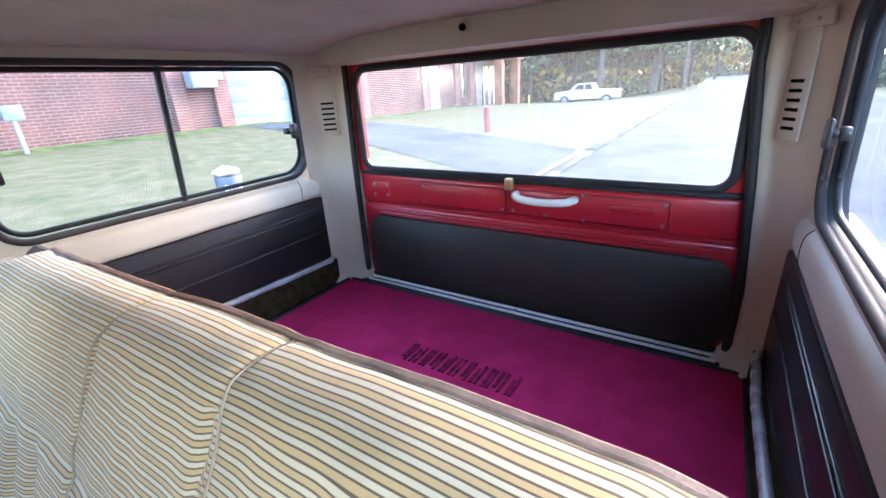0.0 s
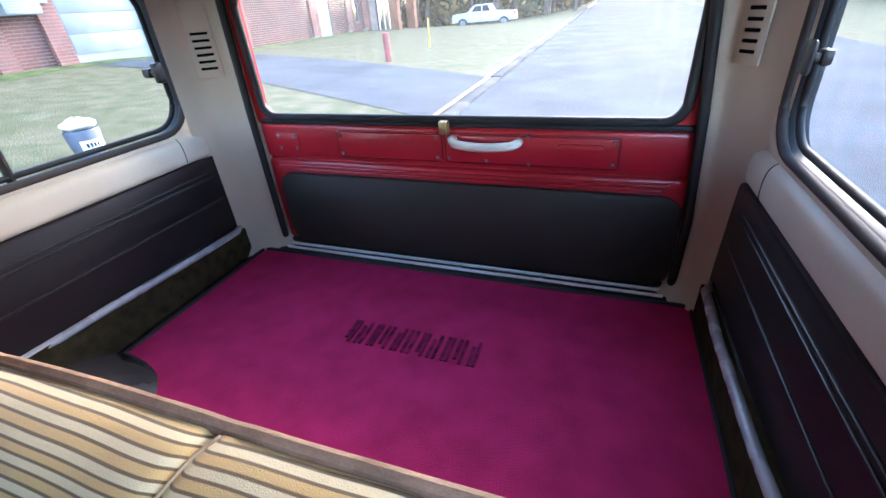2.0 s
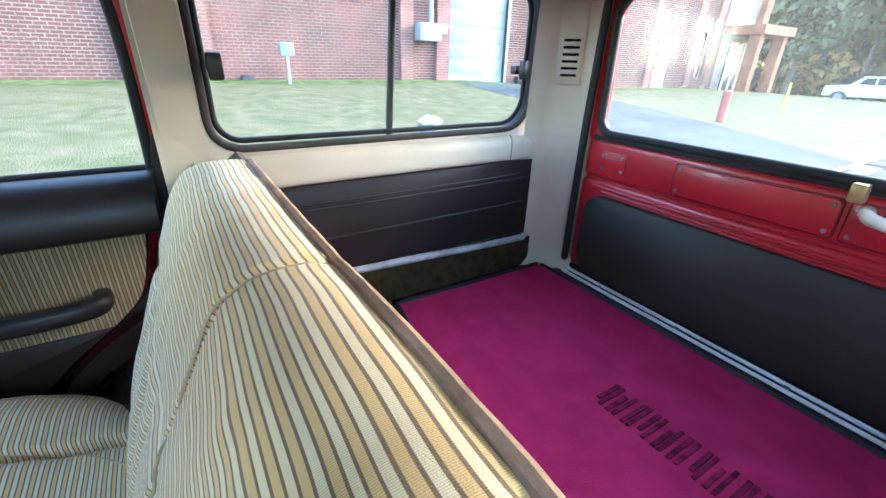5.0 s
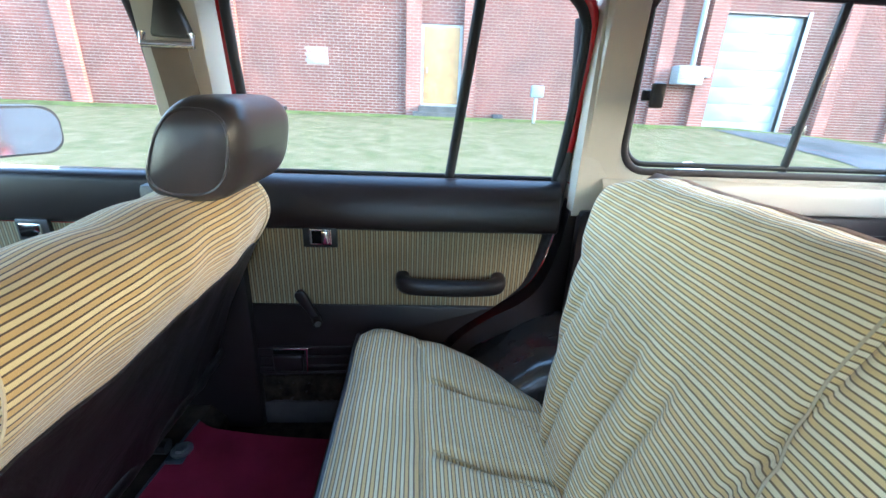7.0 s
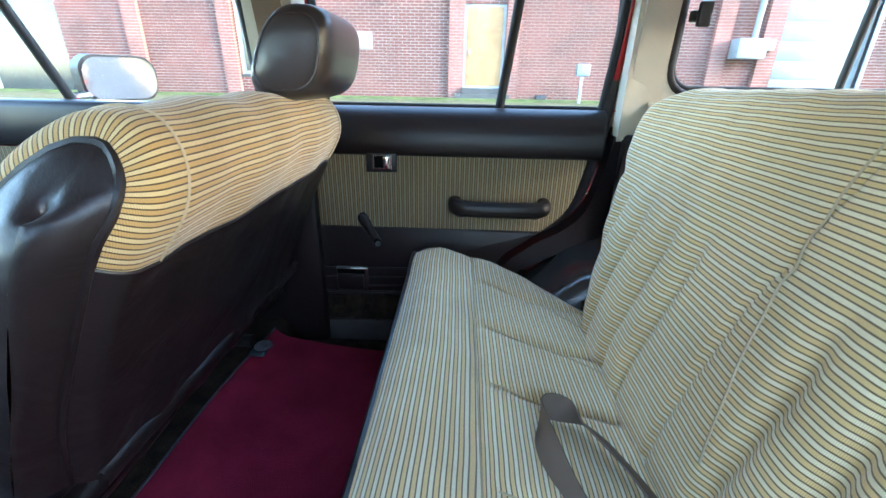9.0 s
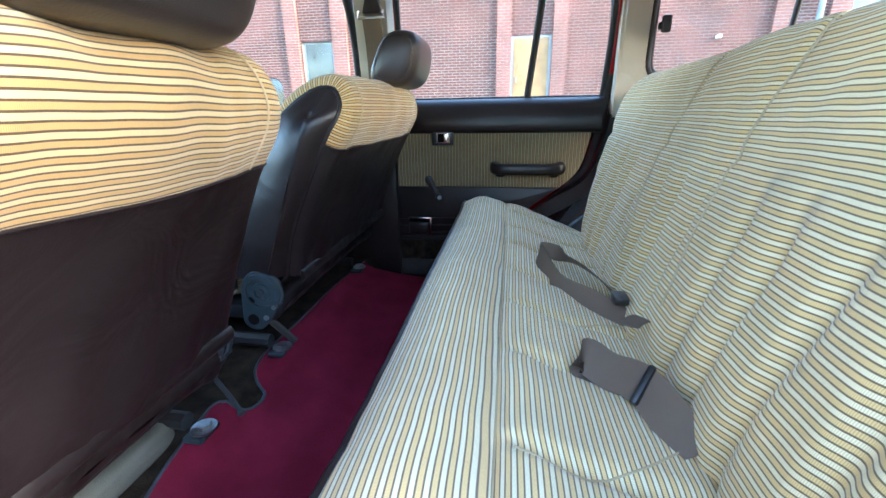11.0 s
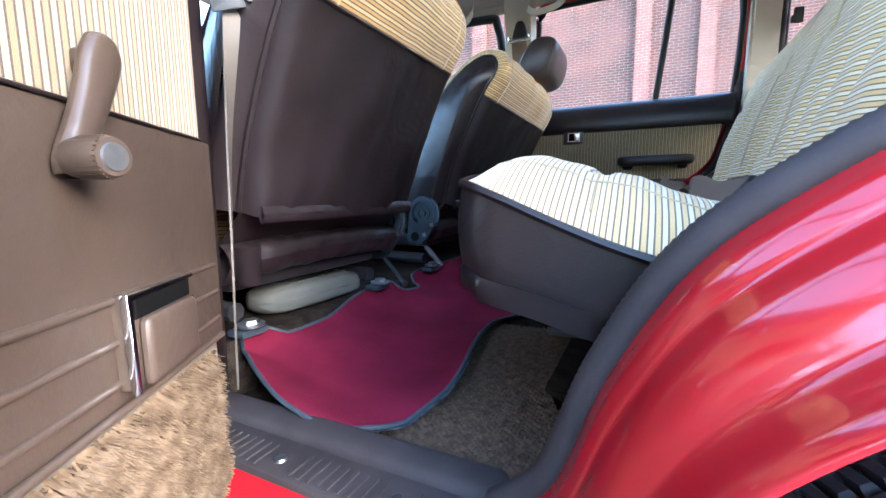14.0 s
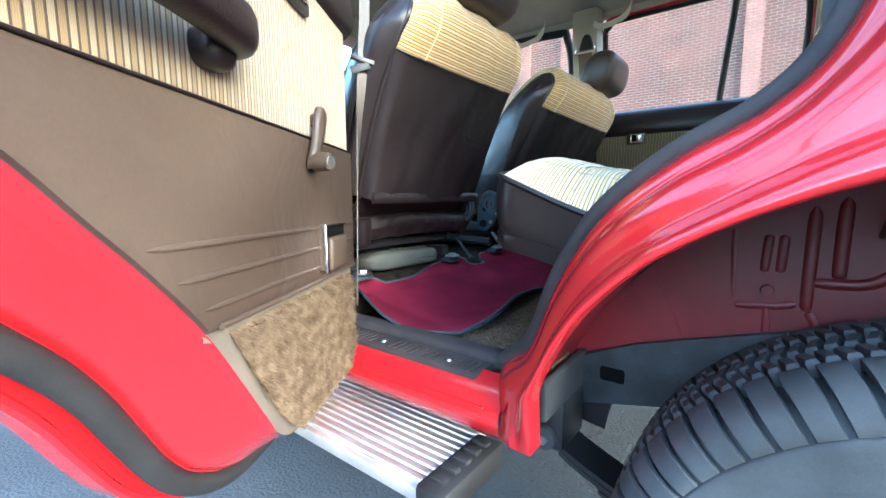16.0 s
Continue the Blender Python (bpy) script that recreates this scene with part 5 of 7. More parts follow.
def headrest(parent, x, w):
    def f(s, t):
        a = 2 * math.pi * s
        ca, sa = math.cos(a), math.sin(a)
        k = math.sin(math.pi / 2 * (2 * t - 1))
        sh = (1 - abs(k) ** 8) ** 0.4 if abs(k) < 1 else 0.0
        sh = max(sh, 0.0)
        y = 0.064 * math.copysign(abs(ca) ** 0.75, ca) * (0.1 + 0.9 * sh)
        z = 0.073 * math.copysign(abs(sa) ** 0.7, sa) * (0.1 + 0.9 * sh)
        kk = k
        if y < 0:
            y *= 1.0 - 0.32 * z / 0.073
        return Vector((x + kk * w, -0.602 + y + 0.02 * z / 0.066 * 0.6, 1.337 + z)), (s, t)
    vs, fs, uv = grid(f, 28, 24)
    k = 25
    fs = fs + [tuple(i * k for i in range(28)), tuple(i * k + 24 for i in range(27, -1, -1))]
    h = surf("headrest", vs, fs, HEADREST_VINYL, parent, "smooth dark brown vinyl headrest")
    for q in (3, 21):
        tube("piping", [vs[i * k + q] for i in range(28)], 0.0024, HEADREST_VINYL, h, "", 6, True)
    for dx in (-0.06, 0.06):
        tube("post", [(x + dx, -0.63, 1.22), (x + dx, -0.61, 1.31)], 0.006, CHROME, h, "chrome post")


headrest(passenger, -0.490, 0.130)
headrest(driver, 0.465, 0.120)


# ---- outside of the car ----
def arch(a):
    """Lip of the rear wheel arch; a: degrees from the rear round to the front."""
    r = lerp(a, [(12, 0.488), (50, 0.494), (90, 0.502), (127, 0.507), (138, 0.501), (145, 0.493), (153, 0.485)])
    return AXLE_Y + r * math.cos(radians(a)), AXLE_Z + 0.005 + r * math.sin(radians(a))


RAIL_TOP = [(-0.40, 0.53), (-0.2, 0.612), (-0.04, 0.661), (0.05, 0.685), (0.3, 0.70), (0.6, 0.68), (1.0, 0.62)]
A = smooth_line([(-0.346, 0.522)] + DOOR_EDGE + [(0.30, 1.22), (0.75, 1.22), (1.10, 1.22), (1.14, 1.0), (1.14, 0.6)], 6)
nA = len(A) - 1
WING = smooth_line([(0, 0.787), (0.05, 0.800), (0.10, 0.814), (0.20, 0.824), (0.27, 0.828), (0.36, 0.845), (0.50, 0.857), (0.66, 0.863), (0.73, 0.866), (0.79, 0.876), (0.85, 0.890), (0.92, 0.897), (0.975, 0.895), (1.0, 0.885)], 5)
for sx in (-1, 1):
    def fender(s, t):
        y0, z0 = A[round(s * nA)]
        y1, z1 = arch(lerp(s, [(0.071, 153), (0.25, 140), (0.5, 112), (0.6, 95), (0.8, 50), (1, 12)]))
        if s < 0.071:
            q = 1 - s / 0.071
            y1, z1 = y1 + (-0.268 - y1) * min(1, 2.2 * q), z1 + (0.522 - z1) * q
        i = round(t * (len(WING) + 1))
        k, x = WING[min(i, len(WING) - 1)]
        y, z = y0 + (y1 - y0) * k, z0 + (z1 - z0) * k
        foot = max(0, min(1, 1 - s / 0.22)) ** 1.5
        x += foot * (lerp(k, [(0, 0.805), (0.3, 0.846), (0.6, 0.860), (1, 0.862)]) - x)
        if i >= len(WING):
            x -= 0.016 * (i - len(WING) + 1)
        return Vector((sx * x, y, z)), (s, t)
    vs, fs, uv = grid(fender, nA, len(WING) + 1)
    surf("rear_wing", vs, fs, RED, car, "glossy red rear wing with flared wheel arch")
    plate("upper_wing", "x", [(0.05, 1.215), (1.14, 1.215), (1.14, 1.238), (0.05, 1.238)], sx * 0.74, sx * 0.80, RED, car)
    # rocker
    prof = smooth_line([(0.80, 0.602), (0.838, 0.588), (0.856, 0.566), (0.856, 0.546), (0.836, 0.522), (0.80, 0.516)], 3)
    vs, fs, uv = grid(lambda s, t: (Vector((sx * prof[round(s * 15)][0], -1.75 + (1.75 - 0.318) * t, prof[round(s * 15)][1] - 0.012)), (s, t)), 15, 20)
    surf("rocker_panel", vs, fs, RED, car, "red painted sill panel")
    for z, x in ((0.560, 0.8545), (0.551, 0.8565), (0.542, 0.8565)):
        tube("sill_bead", [(sx * x, -1.75, z), (sx * x, -0.345, z)], 0.0022, RED, car, "", 6)
    # wheel well
    vs, fs, uv = grid(lambda s, t: (Vector((sx * (0.86 - 0.27 * t), AXLE_Y + 0.512 * math.cos(radians(-5 + 164 * s)), AXLE_Z + 0.512 * math.sin(radians(-5 + 164 * s)))), (s, t)), 36, 6)
    surf("wheel_well", vs, fs, RED_SHADED, car, "dull red wheel housing, darkened for its shade")

    def liner(s, t):
        a, r = radians(-12 + 204 * s), 0.14 + 0.374 * t
        y, z = AXLE_Y + r * math.cos(a), AXLE_Z + r * math.sin(a)
        dent = 0.003 * noise.noise(Vector((y * 7, z * 7, sx)))
        return Vector((sx * (0.597 + dent), y, z)), (s, t)
    vs, fs, uv = grid(liner, 120, 40)
    for v in vs:
        v.z = max(v.z, lerp(v.y, RAIL_TOP) - 0.008)
    if sx > 0:
        for pts, r in (([(-0.047, 0.745), (-0.046, 0.77), (-0.044, 0.80)], 0.008), ([(-0.030, 0.745), (-0.029, 0.77), (-0.028, 0.80)], 0.008), ([(-0.082, 0.696), (-0.06, 0.697), (-0.03, 0.700), (-0.008, 0.706)], 0.008), ([(0.0, 0.695), (0.0, 0.75), (0.001, 0.84)], 0.009), ([(0.029, 0.742), (0.029, 0.78), (0.030, 0.85)], 0.009), ([(0.0, 0.737), (0.03, 0.737), (0.06, 0.742), (0.085, 0.765), (0.10, 0.80)], 0.009), ([(-0.04, 0.655), (-0.04, 0.675), (-0.04, 0.698)], 0.008), ([(0.014, 0.66), (0.012, 0.68), (0.002, 0.698)], 0.008), ([(-0.080, 0.70), (-0.082, 0.75), (-0.084, 0.81)], 0.007)):
            line = [tuple(p) for p in smooth_line([(0.5915, y, z) for y, z in pts], 5)]
            k = len(line) - 1
            tube("pressed_rib", line, [r * (0.5 + 0.5 * min(1, 9 * i / k, 9 * (k - i) / k)) for i in range(k + 1)], RED_SHADED, car, "", 12)
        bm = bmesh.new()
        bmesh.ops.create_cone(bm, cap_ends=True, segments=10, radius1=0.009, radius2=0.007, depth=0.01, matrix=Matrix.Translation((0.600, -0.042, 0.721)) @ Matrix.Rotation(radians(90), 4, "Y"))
        part("plug", bm, RED_SHADED, car, "", True)
    surf("inner_wing", vs, fs, RED_SHADED, car, "dull red inner wing with pressed ribs, darkened for its shade")
    plate("inner_wing_foot", "x", [(-0.295, 0.574), (-0.2, 0.614), (-0.14, 0.64), (-0.19, 0.74), (-0.25, 0.68), (-0.322, 0.588)], sx * 0.593, sx * 0.598, RED_SHADED, car)
    box("floor_lip", (0.55 if sx > 0 else -0.775, 0.775 if sx > 0 else -0.55, -0.297, -0.285, 0.520, 0.582), RAILMETAL, car, 0.004)
    # scuff plate and sill trim
    sp = part("scuff_plate", bx(bmesh.new(), sx * 0.768, sx * 0.826, -0.755, -0.375, 0.575, 0.590, 0.004), SEAL, car, "brown plastic scuff plate with screws", True)
    for y in (-0.588, -0.44):
        bm = bmesh.new()
        bmesh.ops.create_cone(bm, cap_ends=True, segments=12, radius1=0.008, radius2=0.006, depth=0.004, matrix=Matrix.Translation((sx * 0.803, y, 0.591)))
        part("screw", bm, STEEL, sp, "", True)
    for k in range(26):
        y = -0.70 + 0.0125 * k
        if min(abs(y + 0.588), abs(y + 0.44)) > 0.014:
            box("rib", (sx * 0.785 if sx > 0 else -0.82, 0.82 if sx > 0 else -0.785, y, y + 0.004, 0.5895, 0.592), SEAL, sp, 0.0)
    box("sill_seal", (sx * 0.722 if sx > 0 else -0.770, 0.770 if sx > 0 else -0.722, -0.79, -0.352, 0.572, 0.600), SEAL, car, 0.011, "dark brown sill trim strip", 3)

# running board
for sx in (-1, 1):
    rb = thing("running_board", (sx * 0.85, -0.7, 0.44), "ribbed aluminium running board with black end cap", "running board", "running boards")
    box("tray", (0.75 if sx > 0 else -0.93, 0.93 if sx > 0 else -0.75, -1.75, -0.40, 0.435, 0.457), ALU, rb, 0.004)
    for k in range(11):
        x = 0.759 + 0.0155 * k
        box("ridge", (sx * x - 0.0060, sx * x + 0.0060, -1.75, -0.402, 0.455, 0.4635), ALU, rb, 0.002, "", 1)
    ec = part("end_cap", bx(bmesh.new(), sx * 0.775, sx * 0.935, -0.402, -0.352, 0.425, 0.468, 0.008), RUBBER, rb, "black plastic end cap", True)
    for k in range(5):
        x = 0.80 + 0.027 * k
        box("cap_tread", (sx * x - 0.008, sx * x + 0.008, -0.392, -0.365, 0.466, 0.474), RUBBER, ec, 0.003)

# frame rail and bracket
fr = thing("chassis_rail", (0.52, 0, 0.5), "dark grey painted chassis rail", "chassis rail")
RAIL_LOW = [(1.0, 0.50), (0.6, 0.55), (0.3, 0.575), (0.0, 0.552), (-0.2, 0.507), (-0.38, 0.462)]
plate("rail_web", "x", RAIL_TOP + RAIL_LOW, 0.53, 0.61, RAILMETAL, fr, "", 0.006)
# dark plate on the web stands in for the shaded hole
plate("rail_hole", "x", rrect(-0.258, -0.218, 0.538, 0.562, 0.005), 0.605, 0.6115, DARK_PIT, fr, "dark plate for the shade in a punched rail hole")
bk = part("body_mount", bx(bmesh.new(), 0.60, 0.70, -0.335, -0.285, 0.43, 0.53, 0.012), BLACK, fr, "black body mount bracket", True)
vs, fs = tube_geo([(0.69, -0.315, 0.455), (0.712, -0.315, 0.455)], [0.020, 0.019], 16)
surf("mount_bush", vs, fs, RAILMETAL, bk)
vs, fs = tube_geo([(0.712, -0.315, 0.455), (0.718, -0.315, 0.455)], [0.009, 0.008], 6)
surf("bolt", vs, fs, STEEL, bk)
SPRING = smooth_line([(-0.335, 0.447), (-0.26, 0.408), (-0.15, 0.372), (0.0, 0.352), (0.16, 0.345)], 4)
for k, (i0, dz) in enumerate(((0, 0.0), (2, -0.011), (5, -0.022))):
    top = [(y, z + dz) for y, z in [tuple(p) for p in SPRING[i0:]]]
    plate("spring_leaf", "x", top + [(y, z - 0.009) for y, z in top[::-1]], 0.60, 0.672, BLACK, fr, "black leaf spring", 0.002)


def wheel(x, y, z, sx):
    w = new("wheel")
    w.empty_display_size = 0.05
    w.parent = car
    sec = smooth_line([(-0.115, 0.21), (-0.124, 0.26), (-0.121, 0.300), (-0.116, 0.322), (-0.108, 0.338), (-0.088, 0.352), (0.0, 0.357), (0.088, 0.352), (0.108, 0.338), (0.116, 0.322), (0.1215, 0.318), (0.1235, 0.310), (0.1235, 0.300), (0.126, 0.262), (0.121, 0.25), (0.115, 0.21)], 3)
    ns = len(sec) - 1
    vs, fs, uv = grid(lambda s, t: (Vector((x + sx * sec[round(t * ns)][0], y + sec[round(t * ns)][1] * math.cos(2 * math.pi * s), z + sec[round(t * ns)][1] * math.sin(2 * math.pi * s))), (s, t)), 96, ns)
    surf("tyre", vs, fs, TYRE, w, "black rubber tyre")
    tv, tf = [], []
    N = 68
    rows = ((-0.060, -0.024, 0.5), (-0.019, 0.019, 0.2), (0.024, 0.060, 0.7))
    for k in range(N):
        for row, (a, b, ph) in enumerate(rows):
            for half in (0, 1):
                t0 = 2 * math.pi * (k + ph + 0.5 * half) / N
                t1 = t0 + 2 * math.pi / N * 0.42
                sk = 0.020 * (1 if row % 2 else -1)
                base = len(tv)
                for rr, ins in ((0.350, 0), (0.371, 0.002), (0.374, 0.005)):
                    for xa, aa in ((a + ins, t0 + ins * 1.5), (b - ins, t0 + sk + ins * 1.5), (b - ins, t1 + sk - ins * 1.5), (a + ins, t1 - ins * 1.5)):
                        tv.append((x + sx * xa, y + rr * math.cos(aa), z + rr * math.sin(aa)))
                tf += [(base + 8, base + 9, base + 10, base + 11)] + [(base + 4 * j + i, base + 4 * j + (i + 1) % 4, base + 4 * j + 4 + (i + 1) % 4, base + 4 * j + 4 + i) for j in (0, 1) for i in range(4)]
        # shoulder lugs that wrap over onto the sidewall
        for sg in (-1, 1):
            lug = smooth_line([(0.064, 0.352), (0.066, 0.3715), (0.088, 0.369), (0.105, 0.360), (0.1165, 0.345), (0.1225, 0.328), (0.1215, 0.320)], 2)
            base, q = len(tv), len(lug)
            for xa, rr in lug:
                f = (xa - 0.064) / 0.058
                for e, drop in ((0.03, 0.012), (0.075, 0.0), (0.80, 0.0), (0.845, 0.012)):
                    aa = 2 * math.pi * (k + e + 0.35 * sg - 0.22 * f) / N
                    tv.append((x + sx * sg * (xa - drop * 0.5 * f), y + (rr - drop * (1 - 0.7 * f)) * math.cos(aa), z + (rr - drop * (1 - 0.7 * f)) * math.sin(aa)))
            tf += [(base + 4 * j + i, base + 4 * j + i + 1, base + 4 * j + 5 + i, base + 4 * j + 4 + i) for j in range(q - 1) for i in range(3)]
    surf("tread", tv, tf, TYRE, w, "blocky tyre tread")
    vs, fs = tube_geo([(x - 0.09, y, z), (x + sx * 0.07, y, z)], [0.21, 0.20], 32)
    surf("rim", vs, fs, STEEL, w, "steel wheel rim")


wheel(0.70, AXLE_Y + 0.004, AXLE_Z - 0.026, 1)
wheel(-0.70, AXLE_Y + 0.004, AXLE_Z - 0.026, -1)

# ---- the street ----
def ground_height(x, y):
    if x > -1.75:
        return 0.0
    w = lerp(y, [(-30, 0.82), (9, 0.78), (14, 0.48), (22, 0.43), (28, 0.2), (36, -0.45), (41, -0.85), (60, -0.95)])
    k = min(1, max(0, (-1.95 - x) / 10.0))
    b = lerp(y, [(22, 0.11), (40, 0.0)])
    return b + (w - b) * k ** 0.9


xs = sorted({*np.linspace(-12.8, -1.96, 40), -300, -150, -80, -40, -25, -18})
ys = sorted({*np.linspace(-14, 32, 70), -400, -150, -60, -30, 45, 60, 90, 150, 400})
vs = [Vector((x, y, ground_height(x, y) - (0.0 if -12.9 < x else 0.0))) for x in xs for y in ys]
w = len(ys)
fs = [(i * w + j, (i + 1) * w + j, (i + 1) * w + j + 1, i * w + j + 1) for i in range(len(xs) - 1) for j in range(w - 1)]
tagged(surf("ground", vs, fs, GRASS), "worn straw-coloured and green lawn", "ground", kind="structure")
tagged(surf("road", [(-1.72, -400, 0), (6.2, -400, 0), (6.2, 400, 0), (-1.72, 400, 0)], [(0, 1, 2, 3)], ASPHALT), "pale grey asphalt street", "road", kind="structure")
tagged(surf("ground", [(6.2, -400, 0.0), (300, -400, 0.0), (300, 400, 0.0), (6.2, 400, 0.0)], [(0, 1, 2, 3)], GRASS), "grass verge across the street", "ground", kind="structure")
def verge(s, t):
    y = -14 + 38 * s
    wide = 1.1 + 0.5 * noise.noise(Vector((y * 0.6, 0, 3))) + 0.25 * noise.noise(Vector((y * 2.5, 0, 8)))
    x = -12.60 + wide * t
    return Vector((x, y, ground_height(x, y) + 0.010 + 0.012 * math.sin(math.pi * min(1, t * 1.2)))), (s, t)


vs, fs, uv = grid(verge, 220, 4)
tagged(surf("grass_strip", vs, fs, material("fresh_green_grass", (0.12, 0.155, 0.05), 0.95, vary=0.3, scale=2.5, bump=0.03, bscale=45, spec=0.1)), "uneven strip of fresh green grass along the wall", "grass", kind="structure")
kb = tagged(new("kerb"), "worn pale concrete kerb along the street", "kerb", kind="structure")
for k in range(26):
    y = -12 + 2.4 * k
    lo = 0.075 if not 5.4 < y + 1.2 < 9.4 else 0.045
    box("kerbstone", (-1.96, -1.70, y + 0.006, y + 2.394, -0.1, lo), CONCRETE, kb, 0.02)


def drive_pt(s, t):
    a = lerp(s, [(0, -1.9), (1, -12.7)])
    y0 = lerp(-a, [(1.9, 5.7), (4.5, 6.6), (7.5, 7.7), (12.7, 8.0)])
    y1 = lerp(-a, [(1.9, 9.1), (6.0, 10.5), (9.5, 11.4), (12.7, 10.9)])
    y = y0 + (y1 - y0) * t
    return Vector((a, y, ground_height(min(a, -1.96), y) + 0.012)), (s, t)


vs, fs, uv = grid(drive_pt, 30, 10)
tagged(surf("driveway", vs, fs, ASPHALT), "grey asphalt driveway up to the garage door", "driveway", kind="structure")


# ---- brick building ----
WX = -12.6
bld = tagged(new("brick_building"), "long single-storey red brick building with pilasters", "building")


def wall_plane(name, x, y0, y1, z0, z1, openings):
    """Mortar wall with rectangular openings, cut into upright strips."""
    cuts = sorted({y0, y1, *[o[0] for o in openings], *[o[1] for o in openings]})
    bm = bmesh.new()
    for a, b in zip(cuts, cuts[1:]):
        hole = [o for o in openings if o[0] <= a and o[1] >= b]
        if hole:
            o = hole[0]
            if o[2] > z0:
                bx(bm, x - 0.25, x, a, b, z0, o[2])
            if o[3] < z1:
                bx(bm, x - 0.25, x, a, b, o[3], z1)
        else:
            bx(bm, x - 0.25, x, a, b, z0, z1)
    return part(name, bm, MORTAR, bld)


OPEN = [(-0.34, 0.78, 0.90, 3.20), (8.15, 10.50, 0.70, 3.85), (-6.75, -5.75, 1.35, 3.3), (-14.4, -11.9, 0.7, 3.6)]
OPEN += [(19.4, 20.4, 0.45, 2.6), (22.7, 23.2, 0.9, 2.9)]
wall_plane("wall", WX, -16, 28, 0.3, 7.6, OPEN)
PIL = [(-0.76, -0.36), (0.80, 1.20), (6.35, 6.78), (7.62, 8.08), (-5.70, -5.25), (-7.2, -6.8), (-9.9, -9.45), (11.6, 12.0), (14.0, 14.5), (18.6, 19.0), (21.8, 22.3), (23.5, 24.0)]
for a, b in PIL:
    if b > a:
        bm = bmesh.new()
        bx(bm, WX, WX + 0.13, a + 0.008, b - 0.008, 0.5, 7.6)
        part("pilaster", bm, MORTAR, bld)


def brick_rows(x, y0, y1, z0, z1, openings, sink=0.012, axis="x", picked=None, deep=0.0, L=0.207):
    vs, fs = [], []
    Hh, J = 0.056, 0.021
    row = 0
    z = z0
    rnd = random.Random(3)
    while z < z1:
        y = y0 - (L / 2 if row % 2 else 0)
        while y < y1:
            a, b = max(y, y0), min(y + L, y1)
            for o in openings:
                if o[2] < z + Hh / 2 < o[3]:
                    if a < o[0] < b:
                        b = o[0]
                    elif a < o[1] < b:
                        a = o[1]
            if picked is not None and b - a > 0.206 and not any(o[0] < (a + b) / 2 < o[1] and o[2] < z + Hh / 2 < o[3] for o in openings) and -3.0 < a < -1.0 and 1.15 < z < 3.1 and z1 > 5 and len(picked) < 290:
                picked.append((a, z))
            elif b - a > 0.03 and not any(o[0] < (a + b) / 2 < o[1] and o[2] < z + Hh / 2 < o[3] for o in openings):
                d = sink + rnd.uniform(-0.003, 0.003)
                k = len(vs)
                for xx in (x - deep, x + d):
                    for q, r in ((a, z), (b, z), (b, z + Hh), (a, z + Hh)):
                        vs.append((xx, q, r) if axis == "x" else (q, xx, r))
                fs.extend([(k + 4, k + 5, k + 6, k + 7), (k, k + 1, k + 5, k + 4), (k + 1, k + 2, k + 6, k + 5), (k + 2, k + 3, k + 7, k + 6), (k + 3, k, k + 4, k + 7)])
            y += L + J
        z += Hh + J
        row += 1
    return vs, fs


blocked = OPEN + [(a, b, 0, 9) for a, b in PIL if b > a]
PICKED = []
vs, fs = brick_rows(WX, -13, 24.5, 0.35, 7.6, blocked + [(-3.5, -2.9, 2.06, 2.49)], picked=PICKED)
tagged(surf("brickwork", vs, fs, BRICK, bld, "red brick courses", False), kind="stuff")
BRICK_P = material("pale_red_brick", (0.27, 0.105, 0.082), 0.9, vary=0.2, scale=1.5, bump=0.002, bscale=90)
for a, b in PIL:
    if b > a:
        vs, fs = brick_rows(WX + 0.13, a, b, 0.55, 7.6, [], deep=0.128, L=(b - a + 0.021) / 2 - 0.021)
        tagged(surf("pilaster_brickwork", vs, fs, BRICK_P, bld, "", False), kind="stuff")
# wooden door
bd = part("door_frame", bx(bmesh.new(), WX - 0.12, WX - 0.02, -0.34, 0.78, 0.95, 3.20, 0.01), GREY, bld, "pale grey door frame")
part("door_leaf", bx(bmesh.new(), WX - 0.04, WX - 0.005, -0.27, 0.71, 1.14, 3.13, 0.008), WOOD, bd, "orange-brown wooden door")
part("door_handle", bx(bmesh.new(), WX - 0.01, WX + 0.06, -0.20, -0.16, 1.95, 2.1, 0.01), STEEL, bd)
part("door_step", bx(bmesh.new(), WX + 0.0, WX + 0.55, -0.55, 0.95, 0.6, 0.92, 0.02), CONCRETE, bld, "grey concrete door step")
part("door_step", bx(bmesh.new(), WX + 0.0, WX + 0.30, -0.40, 0.85, 0.9, 1.08, 0.02), CONCRETE, bld)
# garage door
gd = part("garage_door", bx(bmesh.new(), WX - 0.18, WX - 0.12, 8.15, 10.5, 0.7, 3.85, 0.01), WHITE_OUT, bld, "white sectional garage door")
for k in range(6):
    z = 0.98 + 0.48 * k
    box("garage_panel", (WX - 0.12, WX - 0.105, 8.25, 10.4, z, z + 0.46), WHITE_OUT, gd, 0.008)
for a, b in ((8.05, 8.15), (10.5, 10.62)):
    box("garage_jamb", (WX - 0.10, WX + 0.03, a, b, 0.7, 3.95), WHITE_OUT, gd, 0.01)
